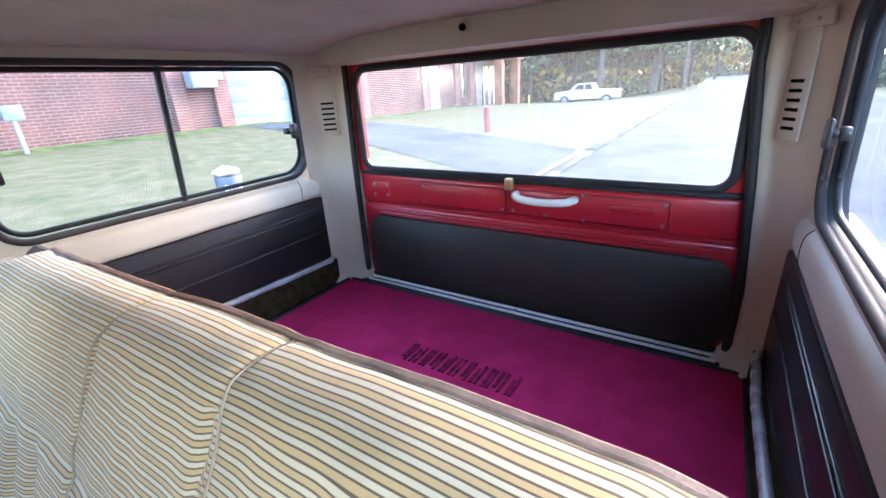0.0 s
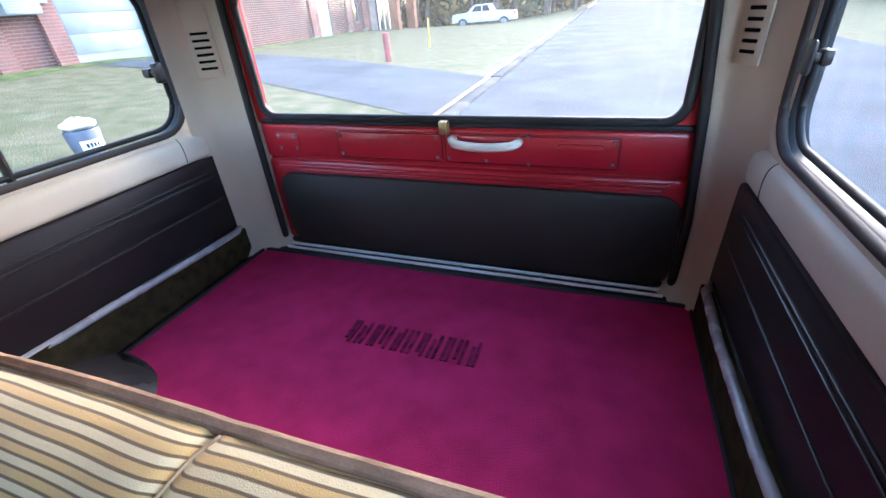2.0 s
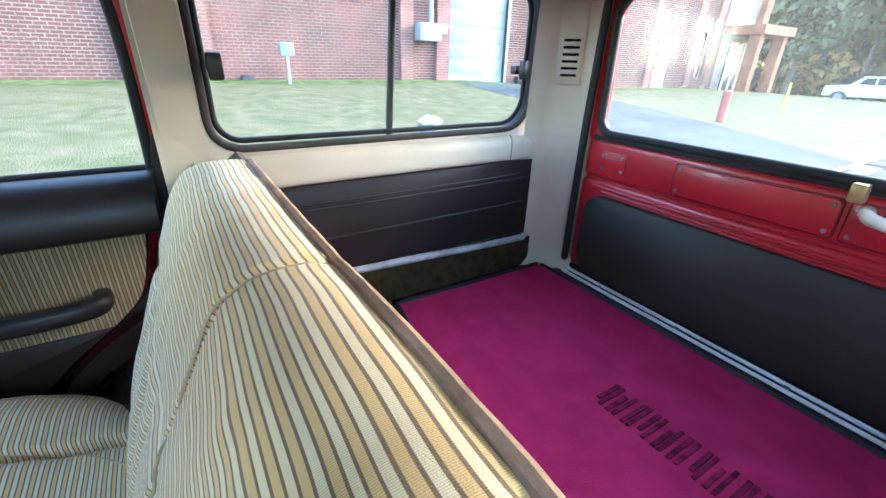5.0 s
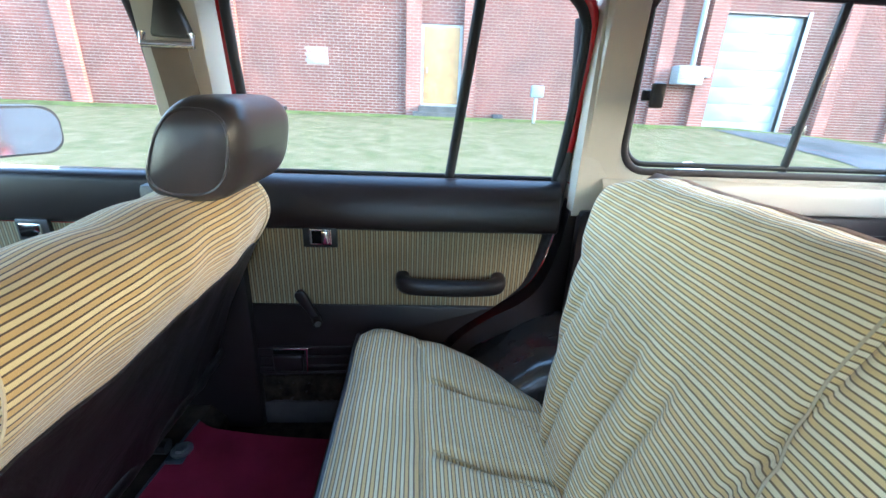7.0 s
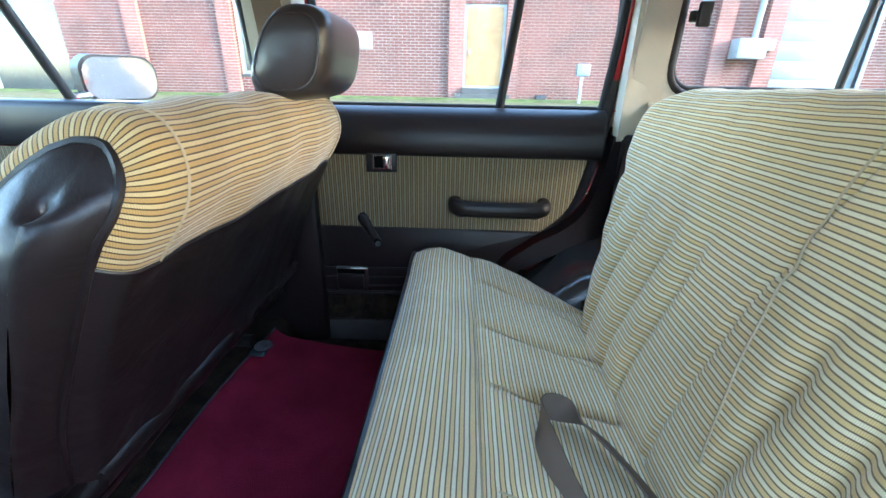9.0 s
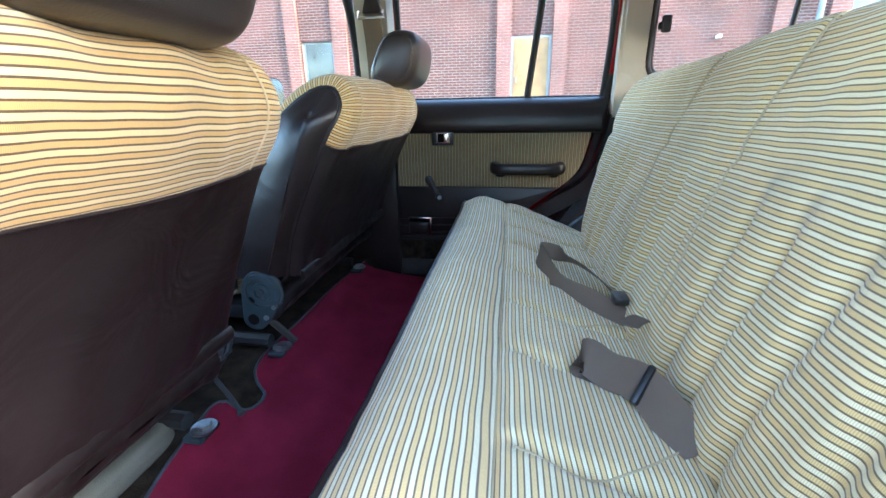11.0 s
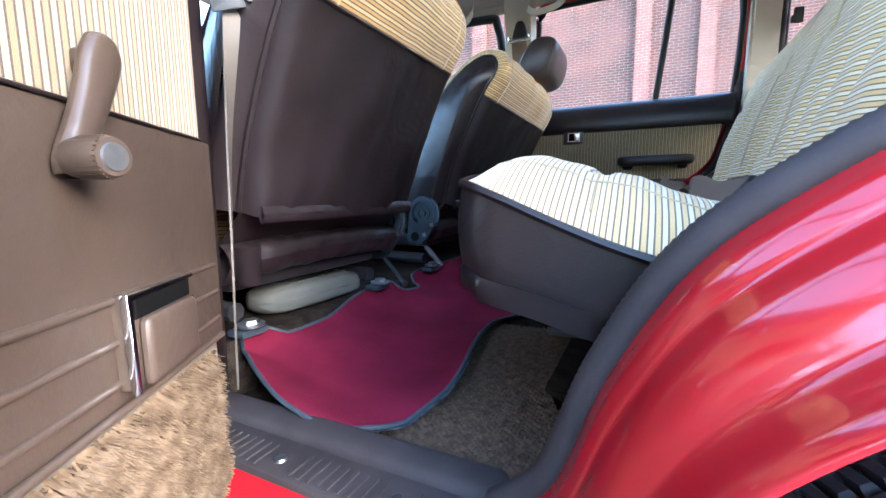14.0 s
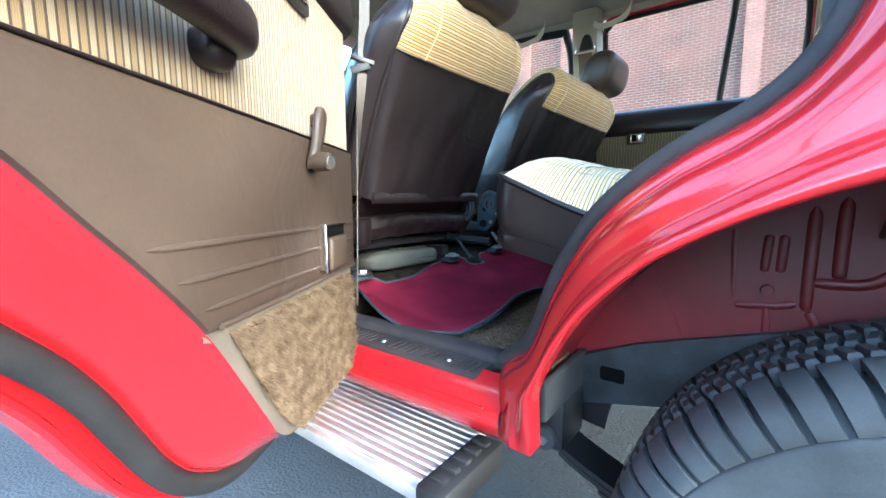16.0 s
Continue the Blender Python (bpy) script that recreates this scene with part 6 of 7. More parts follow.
# windows
for a, b in ((-6.75, -5.75), (-14.4, -11.9)):
    o = [q for q in OPEN if q[0] == a][0]
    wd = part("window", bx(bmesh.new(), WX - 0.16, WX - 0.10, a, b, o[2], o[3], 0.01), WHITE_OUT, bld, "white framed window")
    box("window_glass", (WX - 0.10, WX - 0.09, a + 0.08, b - 0.08, o[2] + 0.08, o[3] - 0.08), DARK_GLASS, wd, 0.0)
    box("window_sill", (WX - 0.12, WX + 0.05, a - 0.05, b + 0.05, o[2] - 0.08, o[2]), CONCRETE, wd, 0.01)
# sign
sg = thing("notice_sign", (WX + 0.02, -3.2, 2.27), "white wall sign with a red heading", "sign")
box("board", (WX + 0.014, WX + 0.026, -3.49, -2.91, 2.07, 2.48), material("sign_white", (0.27, 0.28, 0.30), 0.5, vary=0.05), sg, 0.004)
for z, a, b in ((2.27, -3.42, -2.98), (2.22, -3.40, -3.02), (2.17, -3.42, -3.0)):
    box("text_bar", (WX + 0.026, WX + 0.029, a, b, z, z + 0.022), GREY, sg, 0.0)
txt = bpy.data.curves.new("sign_word", "FONT")
txt.body, txt.size, txt.extrude, txt.align_x = "NOTICE", 0.155, 0.002, "CENTER"
SIGNRED = material("sign_red", (0.65, 0.03, 0.04), 0.5, vary=0.05)
txt.materials.append(SIGNRED)
tcurve = new("sign_word", txt)
bpy.context.view_layer.update()
tme = bpy.data.meshes.new_from_object(tcurve.evaluated_get(bpy.context.evaluated_depsgraph_get()))
bpy.data.objects.remove(tcurve)
tob = new("sign_word", tme)
tob.matrix_world = Matrix.Translation((WX + 0.03, -3.2, 2.34)) @ Matrix.Rotation(radians(90), 4, "Z") @ Matrix.Rotation(radians(90), 4, "X")
tob.parent = sg
tob.matrix_parent_inverse = sg.matrix_world.inverted()
# air conditioner, conduit, meter box
ac = thing("air_conditioner", (WX + 0.3, 7.1, 2.0), "white wall-mounted air conditioner unit", "air conditioner")
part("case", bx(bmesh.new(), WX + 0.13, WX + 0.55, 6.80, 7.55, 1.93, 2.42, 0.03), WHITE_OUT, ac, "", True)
for k in range(7):
    box("louvre", (WX + 0.55, WX + 0.558, 6.86, 7.49, 1.98 + 0.058 * k, 2.005 + 0.058 * k), GREY, ac, 0.0)
cd = thing("conduit_pipe", (WX + 0.2, 7.4, 2.4), "white conduit pipe running up the wall", "pipe")
tube("pipe", [(WX + 0.2, 7.35, 2.42), (WX + 0.2, 7.35, 7.2)], 0.07, WHITE_OUT, cd)
jb = thing("junction_box", (WX + 0.1, 7.75, 2.3), "small grey electrical box on the wall", "electrical box")
part("case", bx(bmesh.new(), WX + 0.13, WX + 0.28, 7.66, 7.90, 2.15, 2.42, 0.015), GREY, jb, "", True)
mb = thing("meter_box", (WX + 2.0, 2.75, 0.8), "grey meter box on a pale post on the lawn", "meter box")
part("post", bx(bmesh.new(), WX + 1.02, WX + 1.08, 2.70, 2.78, 0.6, 1.45, 0.01), WHITE_OUT, mb, "", True)
part("case", bx(bmesh.new(), WX + 0.98, WX + 1.14, 2.58, 2.92, 1.43, 1.72, 0.02), material("pale_blue_grey_box", (0.17, 0.23, 0.25), 0.5, vary=0.06), mb, "", True)
# far end of the building: white door, slot window, porch
part("service_door", bx(bmesh.new(), WX - 0.12, WX - 0.04, 19.4, 20.4, 0.45, 2.6, 0.01), WHITE_OUT, bld, "white service door")
box("slot_window", (WX - 0.14, WX - 0.08, 22.7, 23.2, 0.9, 2.9), DARK_GLASS, bld, 0.0)
PORCH = material("orange_brown_brick", (0.27, 0.11, 0.06), 0.9, vary=0.2, scale=2, bump=0.003, bscale=60)
bm = bmesh.new()
for a, b in ((24.6, 25.0), (27.0, 27.4)):
    bx(bm, -11.4, -10.9, a, b, 0.1, 2.9)
bx(bm, -12.6, -10.7, 24.4, 27.6, 2.9, 3.3)
bx(bm, -12.6, -12.3, 27.4, 28.0, 0.0, 7.6)
part("porch", bm, PORCH, bld, "orange-brown brick porch")
box("porch_door", (-12.58, -12.50, 25.3, 26.7, 0.3, 2.6), DARK_GLASS, bld, 0.0)
for y in (25.3, 26.0, 26.66):
    box("porch_door_bar", (-12.5, -12.44, y, y + 0.06, 0.3, 2.6), WHITE, bld, 0.0)
for k in range(3):
    box("roof_edge", (WX - 0.3, WX + 0.12, -16 + 14.7 * k, -1.3 + 14.7 * k - 0.02, 7.6, 7.8), CONCRETE, bld, 0.02)
part("roof_slab", bx(bmesh.new(), WX - 14, WX - 0.2, -16, 28, 7.5, 7.7), GREY, bld)
part("end_wall", bx(bmesh.new(), WX - 14, WX - 0.2, 27.7, 28, 0, 7.5), MORTAR, bld)
# wall lamp and small pieces at the foot of the wall
for y, z in ((5.1, 2.9),):
    lp = thing("security_camera", (WX + 0.1, y, z), "small white wall camera", "camera")
    part("housing", bx(bmesh.new(), WX + 0.02, WX + 0.22, y - 0.05, y + 0.05, z, z + 0.09, 0.02), WHITE, lp, "", True)
for y in (-4.3, 1.9, 11.2):
    vt = thing("wall_vent", (WX + 0.05, y, 0.75), "dark low vent at the foot of the wall", "vent")
    part("case", bx(bmesh.new(), WX, WX + 0.2, y - 0.16, y + 0.16, 0.60, 0.92, 0.03), BLACK, vt, "", True)


# bollard, bin, truck
po = thing("bollard", (-4.9, 10.7, 0.2), "rust-red steel bollard on the grass", "bollard")
tube("post", [(-4.9, 10.7, 0.1), (-4.9, 10.7, 0.95), (-4.9, 10.7, 0.97)], [0.085, 0.085, 0.06], material("rust_red_steel", (0.33, 0.07, 0.06), 0.6, vary=0.2, scale=9), po, "", 14)
yp = thing("hydrant_marker", (-5.2, 14.5, 0.2), "thin yellow marker post on the grass", "post")
tube("post", [(-5.2, 14.5, 0.15), (-5.2, 14.5, 1.1)], 0.03, material("yellow_paint", (0.65, 0.42, 0.08), 0.6), yp)
bn = thing("bucket", (-4.9, 3.0, 0.2), "dark grey bucket with a white label and crumpled bag", "bucket")
vs, fs = tube_geo([(-4.9, 3.05, 0.22), (-4.9, 3.05, 0.30), (-4.9, 3.05, 0.60), (-4.9, 3.05, 0.62)], [0.14, 0.145, 0.17, 0.16], 24)
surf("tub", vs, fs, material("slate_plastic", (0.10, 0.11, 0.14), 0.5), bn)
vs, fs, uv = grid(lambda s, t: (Vector((-4.9 + 0.1725 * math.cos(radians(-50 + 80 * s)), 3.05 + 0.1725 * math.sin(radians(-50 + 80 * s)), 0.42 + 0.10 * t)), (s, t)), 10, 2)
surf("label_strip", vs, fs, WHITE, bn, "white label")
for k, (a0, a1) in enumerate(((-34, -26), (-22, -15), (-11, -4), (0, 6))):
    vs, fs, uv = grid(lambda s, t: (Vector((-4.9 + 0.175 * math.cos(radians(a0 + (a1 - a0) * s)), 3.05 + 0.175 * math.sin(radians(a0 + (a1 - a0) * s)), 0.445 + 0.045 * t)), (s, t)), 3, 1)
    surf("label_mark", vs, fs, BLACK, bn)
vs, fs, uv = grid(lambda s, t: (Vector((-4.9 + 0.14 * (0.2 + math.sin(math.pi * t)) * math.cos(2 * math.pi * s), 3.05 + 0.14 * (0.2 + math.sin(math.pi * t)) * math.sin(2 * math.pi * s), 0.60 + 0.14 * t + 0.03 * noise.noise(Vector((9 * math.cos(2 * math.pi * s), 9 * math.sin(2 * math.pi * s), 6 * t))))), (s, t)), 20, 8)
surf("bag", vs, fs, WHITE, bn, "crumpled white bag")


def pickup(at, yaw):
    t = thing("pickup_truck", (0, 0, 0), "white crew-cab pickup truck parked on the grass edge", "truck")
    body = [(-2.75, 0.45), (-2.75, 0.95), (-2.68, 1.12), (-1.35, 1.20), (-0.75, 1.78), (0.55, 1.82), (0.85, 1.22), (2.7, 1.20), (2.78, 1.0), (2.78, 0.52)]
    low = [(2.25, 0.50), (2.15, 0.75), (1.80, 0.90), (1.45, 0.75), (1.35, 0.50), (-1.35, 0.45), (-1.45, 0.75), (-1.80, 0.90), (-2.15, 0.75), (-2.25, 0.48)]
    plate("body", "y", body + low, -0.95, 0.95, material("white_car_paint", (0.52, 0.53, 0.54), 0.35, vary=0.04, scale=2, coat=0.4), t, "", 0.05)
    for s in (-1, 1):
        plate("side_window", "y", [(-0.98, 1.28), (-0.64, 1.68), (-0.12, 1.70), (-0.12, 1.28)], s * 0.952, s * 0.958, DARK_GLASS, t)
        plate("side_window", "y", [(-0.02, 1.28), (-0.02, 1.70), (0.45, 1.70), (0.62, 1.28)], s * 0.952, s * 0.958, DARK_GLASS, t)
        for x in (-1.8, 1.8):
            vs, fs = tube_geo([(x, s * 0.70, 0.40), (x, s * 0.96, 0.40)], 0.40, 28)
            wh = surf("wheel", vs, fs, TYRE, t, "black tyre")
            vs, fs = tube_geo([(x, s * 0.955, 0.40), (x, s * 0.975, 0.40)], [0.26, 0.24], 20)
            surf("hub", vs, fs, STEEL, wh)
    plate("windscreen", "x", [(-0.8, 1.28), (0.8, 1.28), (0.68, 1.72), (-0.68, 1.72)], lambda y, z: -1.30 + (z - 1.28) * 1.15, lambda y, z: -1.32 + (z - 1.28) * 1.15, DARK_GLASS, t)
    box("tail_lamp", (2.70, 2.79, 0.78, 0.953, 0.85, 1.15), RED, t, 0.01)
    box("tail_lamp", (2.70, 2.79, -0.953, -0.78, 0.85, 1.15), RED, t, 0.01)
    t.matrix_world = Matrix.Translation(at) @ Matrix.Rotation(radians(yaw), 4, "Z")


pickup((-10.1, 41.0, ground_height(-10.1, 41.0)), 4)


# trees, bushes and far houses
def leaf_cloud(rnd, blobs, n, size, mat, parent, name="crown"):
    vs, fs = [], []
    for c, r in blobs:
        for k in range(n):
            d = Vector((rnd.gauss(0, 1), rnd.gauss(0, 1), rnd.gauss(0, 1))).normalized() * r * rnd.uniform(0.55, 1.05)
            p = Vector(c) + Vector((d.x, d.y, d.z * 0.8))
            a = Vector((rnd.gauss(0, 1), rnd.gauss(0, 1), rnd.gauss(0, 1))).normalized()
            b = a.cross(Vector((rnd.gauss(0, 1), rnd.gauss(0, 1), rnd.gauss(0, 1)))).normalized()
            s = size * rnd.uniform(0.6, 1.4)
            q = len(vs)
            vs += [p - a * s, p + b * s * 0.6, p + a * s, p - b * s * 0.6]
            fs.append((q, q + 1, q + 2, q + 3))
    return surf(name, vs, fs, mat, parent, "", False)


def tree(x, y, h, seed, mat, z=0.0):
    rnd = random.Random(seed)
    t = thing("tree", (x, y, z), "tall leafy roadside tree" if mat is LEAF else "tall tree with golden autumn leaves", "tree", "roadside trees")
    tip = Vector((x + rnd.uniform(-0.5, 0.5), y, z + h * 0.8))
    vs, fs = tube_geo([(x, y, z - 0.1), (x + 0.1, y, z + h * 0.3), tip], [0.02 * h + 0.05, 0.014 * h, 0.03], 8)
    tr = surf("trunk", vs, fs, BARK, t)
    blobs = []
    for k in range(9):
        a = rnd.uniform(0, 6.28)
        hz = rnd.uniform(0.28, 0.95)
        rr = h * 0.24 * (1.15 - hz * 0.6)
        p = Vector((x + rr * math.cos(a), y + rr * math.sin(a), z + h * hz))
        vs, fs = tube_geo([Vector((x, y, z + h * max(0.2, hz - 0.15))), p], [0.006 * h, 0.015], 5)
        surf("limb", vs, fs, BARK, tr)
        blobs.append((p, h * rnd.uniform(0.13, 0.19)))
    leaf_cloud(rnd, blobs, 230, h * 0.022 + 0.05, mat, t)


R = random.Random(11)
for k in range(30):
    x = -30 + 1.25 * k * 0.95 + R.uniform(-1.2, 1.2)
    y = lerp(x, [(-30, 34), (-8, 43), (-3, 58), (6, 80)]) + R.uniform(0, 9)
    if -2.5 < x < 7.5 or (-15 < x < -5 and y < 44.5):
        continue
    tree(x, y, R.uniform(9, 16), 100 + k, LEAF_GOLD if k % 4 == 1 else LEAF, ground_height(x, y))
for k, (x, y) in enumerate(((8.5, 62), (10.5, 52), (13, 60), (16, 45), (21, 50), (25, 38), (30, 44), (18, 70), (-3.5, 66), (-1.5, 86), (2.5, 110), (6, 100), (30, 20), (34, 8), (28, 30), (38, 28), (-9, -38), (-14, -44), (-6, -47), (-19, -40), (8.5, -40), (11, -46))):
    tree(x, y, R.uniform(9, 14), 300 + k, LEAF_GOLD if k % 3 == 0 else LEAF)
wd = tagged(new("woods"), "dense green and golden woodland beyond the street", "woods", kind="stuff")
for nm, mat, m0 in (("green_crowns", LEAF, 0), ("golden_crowns", LEAF_GOLD, 1)):
    blobs = []
    for k in range(620):
        if (k % 3 == 0) != bool(m0):
            continue
        q = k % 10
        if q < 5:
            x = R.uniform(-36, -4)
            y = lerp(x, [(-36, 36), (-8, 52), (-3, 66)]) + R.uniform(0, 9)
            z = R.uniform(-1, 11)
        elif q < 7:
            x, y, z = R.uniform(-8, 22), R.uniform(120, 140), R.uniform(0, 6)
        elif k % 20 < 18:
            y = R.uniform(-30, 75)
            x, z = R.uniform(34, 44), R.uniform(0, 11)
        else:
            x, y, z = R.uniform(-24, 14), R.uniform(-58, -48), R.uniform(0, 8)
        blobs.append(((x, y, z), R.uniform(1.6, 2.8)))
    leaf_cloud(R, blobs, 170, 0.36, mat, wd, nm)
hb = thing("hedge", (9, 38, 0), "rounded dark green hedge across the street", "hedge")
leaf_cloud(random.Random(5), [((7.4 + 0.9 * k, 36 + 0.8 * k, 0.6 + 0.15 * (k % 2)), 0.95) for k in range(7)], 420, 0.13, LEAF, hb, "foliage")


def far_house(x, y, w, d, h, wallmat, label):
    hs = thing("house", (x, y, 0), label, "house", "houses across the street")
    box("wall", (x - d / 2, x + d / 2, y - w / 2, y + w / 2, 0, h), wallmat, hs, 0.0)
    plate("roof", "y", [(x - d / 2 - 0.4, h), (x + d / 2 + 0.4, h), (x, h + 1.6)], y - w / 2 - 0.4, y + w / 2 + 0.4, GREY, hs)
    for k in range(3):
        yy = y - w / 2 + w * (k + 0.5) / 3
        wd = part("window", bx(bmesh.new(), x - d / 2 - 0.04, x - d / 2 + 0.02, yy - 0.6, yy + 0.6, 1.0, 2.2, 0.01), WHITE, hs)
        box("window_glass", (x - d / 2 - 0.05, x - d / 2 - 0.035, yy - 0.52, yy + 0.52, 1.08, 2.12), DARK_GLASS, wd, 0.0)


far_house(19, 30, 14, 8, 3.2, BRICK_P, "low brick house across the street")
far_house(22, 10, 14, 9, 3.0, GREY, "low blue-grey house across the street")
far_house(24, -12, 16, 9, 3.2, BRICK_P, "low brick house across the street")
ut = thing("utility_pole", (-2.9, 47, 0), "wooden utility pole beside the street", "pole")
tube("pole", [(-2.9, 47, -0.3), (-2.9, 47, 10)], [0.15, 0.11], BARK, ut)

# ---- inside: footwell ----
fm = thing("floor_mat", (0.1, -0.64, 0.61), "maroon carpet floor mat with a blue-grey bound edge", "mat")
FRONT = [(0.738, -0.600), (0.735, -0.655), (0.722, -0.705), (0.695, -0.765), (0.672, -0.806), (0.645, -0.836), (0.610, -0.832), (0.560, -0.808), (0.47, -0.812), (0.38, -0.827), (0.25, -0.85), (0.196, -0.848), (0.186, -0.79), (0.14, -0.785), (0.10, -0.83), (0.035, -0.853), (-0.06, -0.855), (-0.158, -0.85), (-0.4, -0.85), (-0.64, -0.83)]
front = smooth_line(FRONT, 4)
REAR = [(0.738, -0.600), (0.730, -0.553), (0.702, -0.518), (0.656, -0.497), (0.607, -0.476), (0.54, -0.478), (0.478, -0.491), (0.41, -0.505), (0.354, -0.519), (0.22, -0.53), (0.0, -0.47), (-0.2, -0.45), (-0.4, -0.44), (-0.64, -0.44)]
rear = smooth_line(REAR, 4)


def mat_pt(s, t):
    a = np.array(front[round(s * (len(front) - 1))])
    k = s * (len(rear) - 1)
    i = min(len(rear) - 2, int(k))
    b = np.array(rear[i]) + (np.array(rear[i + 1]) - np.array(rear[i])) * (k - i)
    p = a + (b - a) * t
    curl = 0.034 * (max(0, t - 0.7) / 0.3) ** 1.5 * max(0, 1 - ((s - 0.46) / 0.26) ** 2)
    z = 0.586 + 0.046 * (1 - t) ** 2 * min(1, s * 6) + 0.004 * noise.noise(Vector((p[0] * 5, p[1] * 5, 1))) + curl + 0.012 * max(0, min(1, (p[0] - 0.65) / 0.07))
    z = max(z, lerp(p[1], [(-0.86, 0.652), (-0.83, 0.650), (-0.795, 0.615), (-0.785, 0.584)]))
    return Vector((p[0], p[1] - curl * 0.15, z)), (p[0], p[1])


vs, fs, uv = grid(mat_pt, len(front) - 1, 24)
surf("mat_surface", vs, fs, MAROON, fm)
EDGE = material("blue_grey_edge_tape", (0.032, 0.044, 0.055), 0.6, vary=0.2, scale=30, bump=0.0006)
tube("bound_edge", [vs[i * 25] for i in range(len(front))], 0.0032, EDGE, fm, "blue-grey bound edge", 6)
tube("bound_edge", [vs[i * 25 + 24] for i in range(len(front))], 0.0032, EDGE, fm, "blue-grey bound edge", 6)
BACKING = material("rough_mat_backing", (0.10, 0.125, 0.15), 0.8, vary=0.45, scale=60, bump=0.004, bscale=350)
bv, bf, uv = grid(lambda s, t: (mat_pt(s, 0.74 + 0.26 * t)[0] + Vector((0, 0.004, -0.0045)), (s, t)), len(front) - 1, 8)
surf("mat_backing", bv, bf, BACKING, fm, "rough blue-grey rubber backing")
# carpet in the doorway
def door_carpet(s, t):
    x = 0.748 - 0.55 * s
    y = -0.62 + (0.255 + 0.07 * max(0, min(1, (x - 0.5) / 0.16))) * t
    z = 0.578 + 0.05 * max(0, t - 0.7) ** 1.3 + 0.003 * noise.noise(Vector((x * 40, y * 40, 0)))
    z += 0.0024 * math.sin(x * 640 + 2 * noise.noise(Vector((x * 60, y * 60, 5)))) * math.sin(y * 560)
    return Vector((x, y, z)), (x, y)


vs, fs, uv = grid(door_carpet, 280, 150)
surf("footwell_carpet", vs, fs, BROWN_CARPET, car, "brown looped carpet")

plate("seat_mount", "x", [(-1.5, 0.57), (-0.79, 0.57), (-0.795, 0.61), (-0.83, 0.645), (-1.5, 0.650)], -0.72, 0.735, DARK_CARPET, car, "dark brown carpeted seat mount")
# jack bag, bolts, brackets under the front seats
jb = thing("tool_bag", (0.41, -0.88, 0.60), "grey-green canvas tool bag with faded bars of print", "bag")
def bag(s, t):
    a = 2 * math.pi * s
    k = 2 * t - 1
    sh = (1 - abs(k) ** 6) ** 0.5 if abs(k) < 1 else 0.0
    y = 0.046 * math.copysign(abs(math.cos(a)) ** 0.55, math.cos(a)) * (0.35 + 0.65 * sh)
    z = 0.027 * math.copysign(abs(math.sin(a)) ** 0.55, math.sin(a)) * (0.35 + 0.65 * sh)
    x = 0.43 + 0.145 * k
    w = 0.003 * noise.noise(Vector((x * 20, a * 2, 1)))
    return Vector((x, -0.895 + y + w, 0.674 + z + w + 0.02 * (x - 0.42))), (s, t)


vs, fs, uv = grid(bag, 28, 26)
surf("bag_body", vs, fs + [tuple(i * 27 for i in range(28)), tuple(i * 27 + 26 for i in range(28))], JACKBAG, jb)
PRINT = material("faded_print", (0.15, 0.15, 0.12), 0.9)
for k in range(8):
    x = 0.50 - 0.022 * k
    for dz in (0, 1):
        box("print_bar", (x - 0.016, x, -0.905 + dz * 0.018, -0.895 + dz * 0.018, 0.7005, 0.7025), PRINT, jb, 0.0)


def seat_bolt(parent, x, y):
    pl = part("floor_bracket", bx(bmesh.new(), x - 0.028, x + 0.024, y - 0.028, y + 0.010, 0.652, 0.664, 0.004), GREYMETAL, parent, "grey metal floor bracket", True)
    bm = bmesh.new()
    bmesh.ops.create_cone(bm, cap_ends=True, segments=6, radius1=0.015, radius2=0.013, depth=0.008, matrix=Matrix.Translation((x, y, 0.674)))
    bmesh.ops.create_cone(bm, cap_ends=True, segments=18, radius1=0.022, radius2=0.022, depth=0.004, matrix=Matrix.Translation((x, y, 0.670)))
    part("bolt", bm, STEEL, pl, "bright bolt", True)


def recliner(parent, x, z=0.80):
    """Pressed bracket: a round pivot housing over a smaller lower lobe."""
    cy, cz = -0.822, z + 0.024
    up = [(cy + 0.050 * math.cos(radians(a)), cz + 0.050 * math.sin(radians(a))) for a in range(-30, 191, 20)]
    dn = [(-0.848 + 0.030 * math.cos(radians(a)), z - 0.046 + 0.026 * math.sin(radians(a))) for a in range(190, 351, 20)]
    r = plate("recliner_plate", "x", up + dn, x - 0.006, x + 0.006, GREYMETAL, parent, "blue-grey metal recliner bracket", 0.003)
    for q0, q1, nm, mat in ((0.044, 0.034, "recliner_rim", GREYMETAL), (0.022, 0.013, "pivot_ring", GREYMETAL)):
        ci = lambda q: [(cy + q * math.cos(2 * math.pi * i / 28), cz + q * math.sin(2 * math.pi * i / 28)) for i in range(28)]
        ring(nm, "x", ci(q0), ci(q1), x - 0.013, x + 0.013, mat, r)
    for y, dz, q, h, mat in ((cy, 0.024, 0.009, 0.011, RAILMETAL), (-0.850, -0.044, 0.013, 0.009, DARK_PIT), (-0.818, -0.038, 0.006, 0.010, STEEL), (cy + 0.030, -0.008, 0.0055, 0.015, STEEL), (cy - 0.028, 0.002, 0.009, 0.0085, DARK_PIT)):
        vs, fs = tube_geo([(x - h, y, z + dz), (x + h, y, z + dz)], q, 14)
        surf("pivot", vs, fs, mat, r)


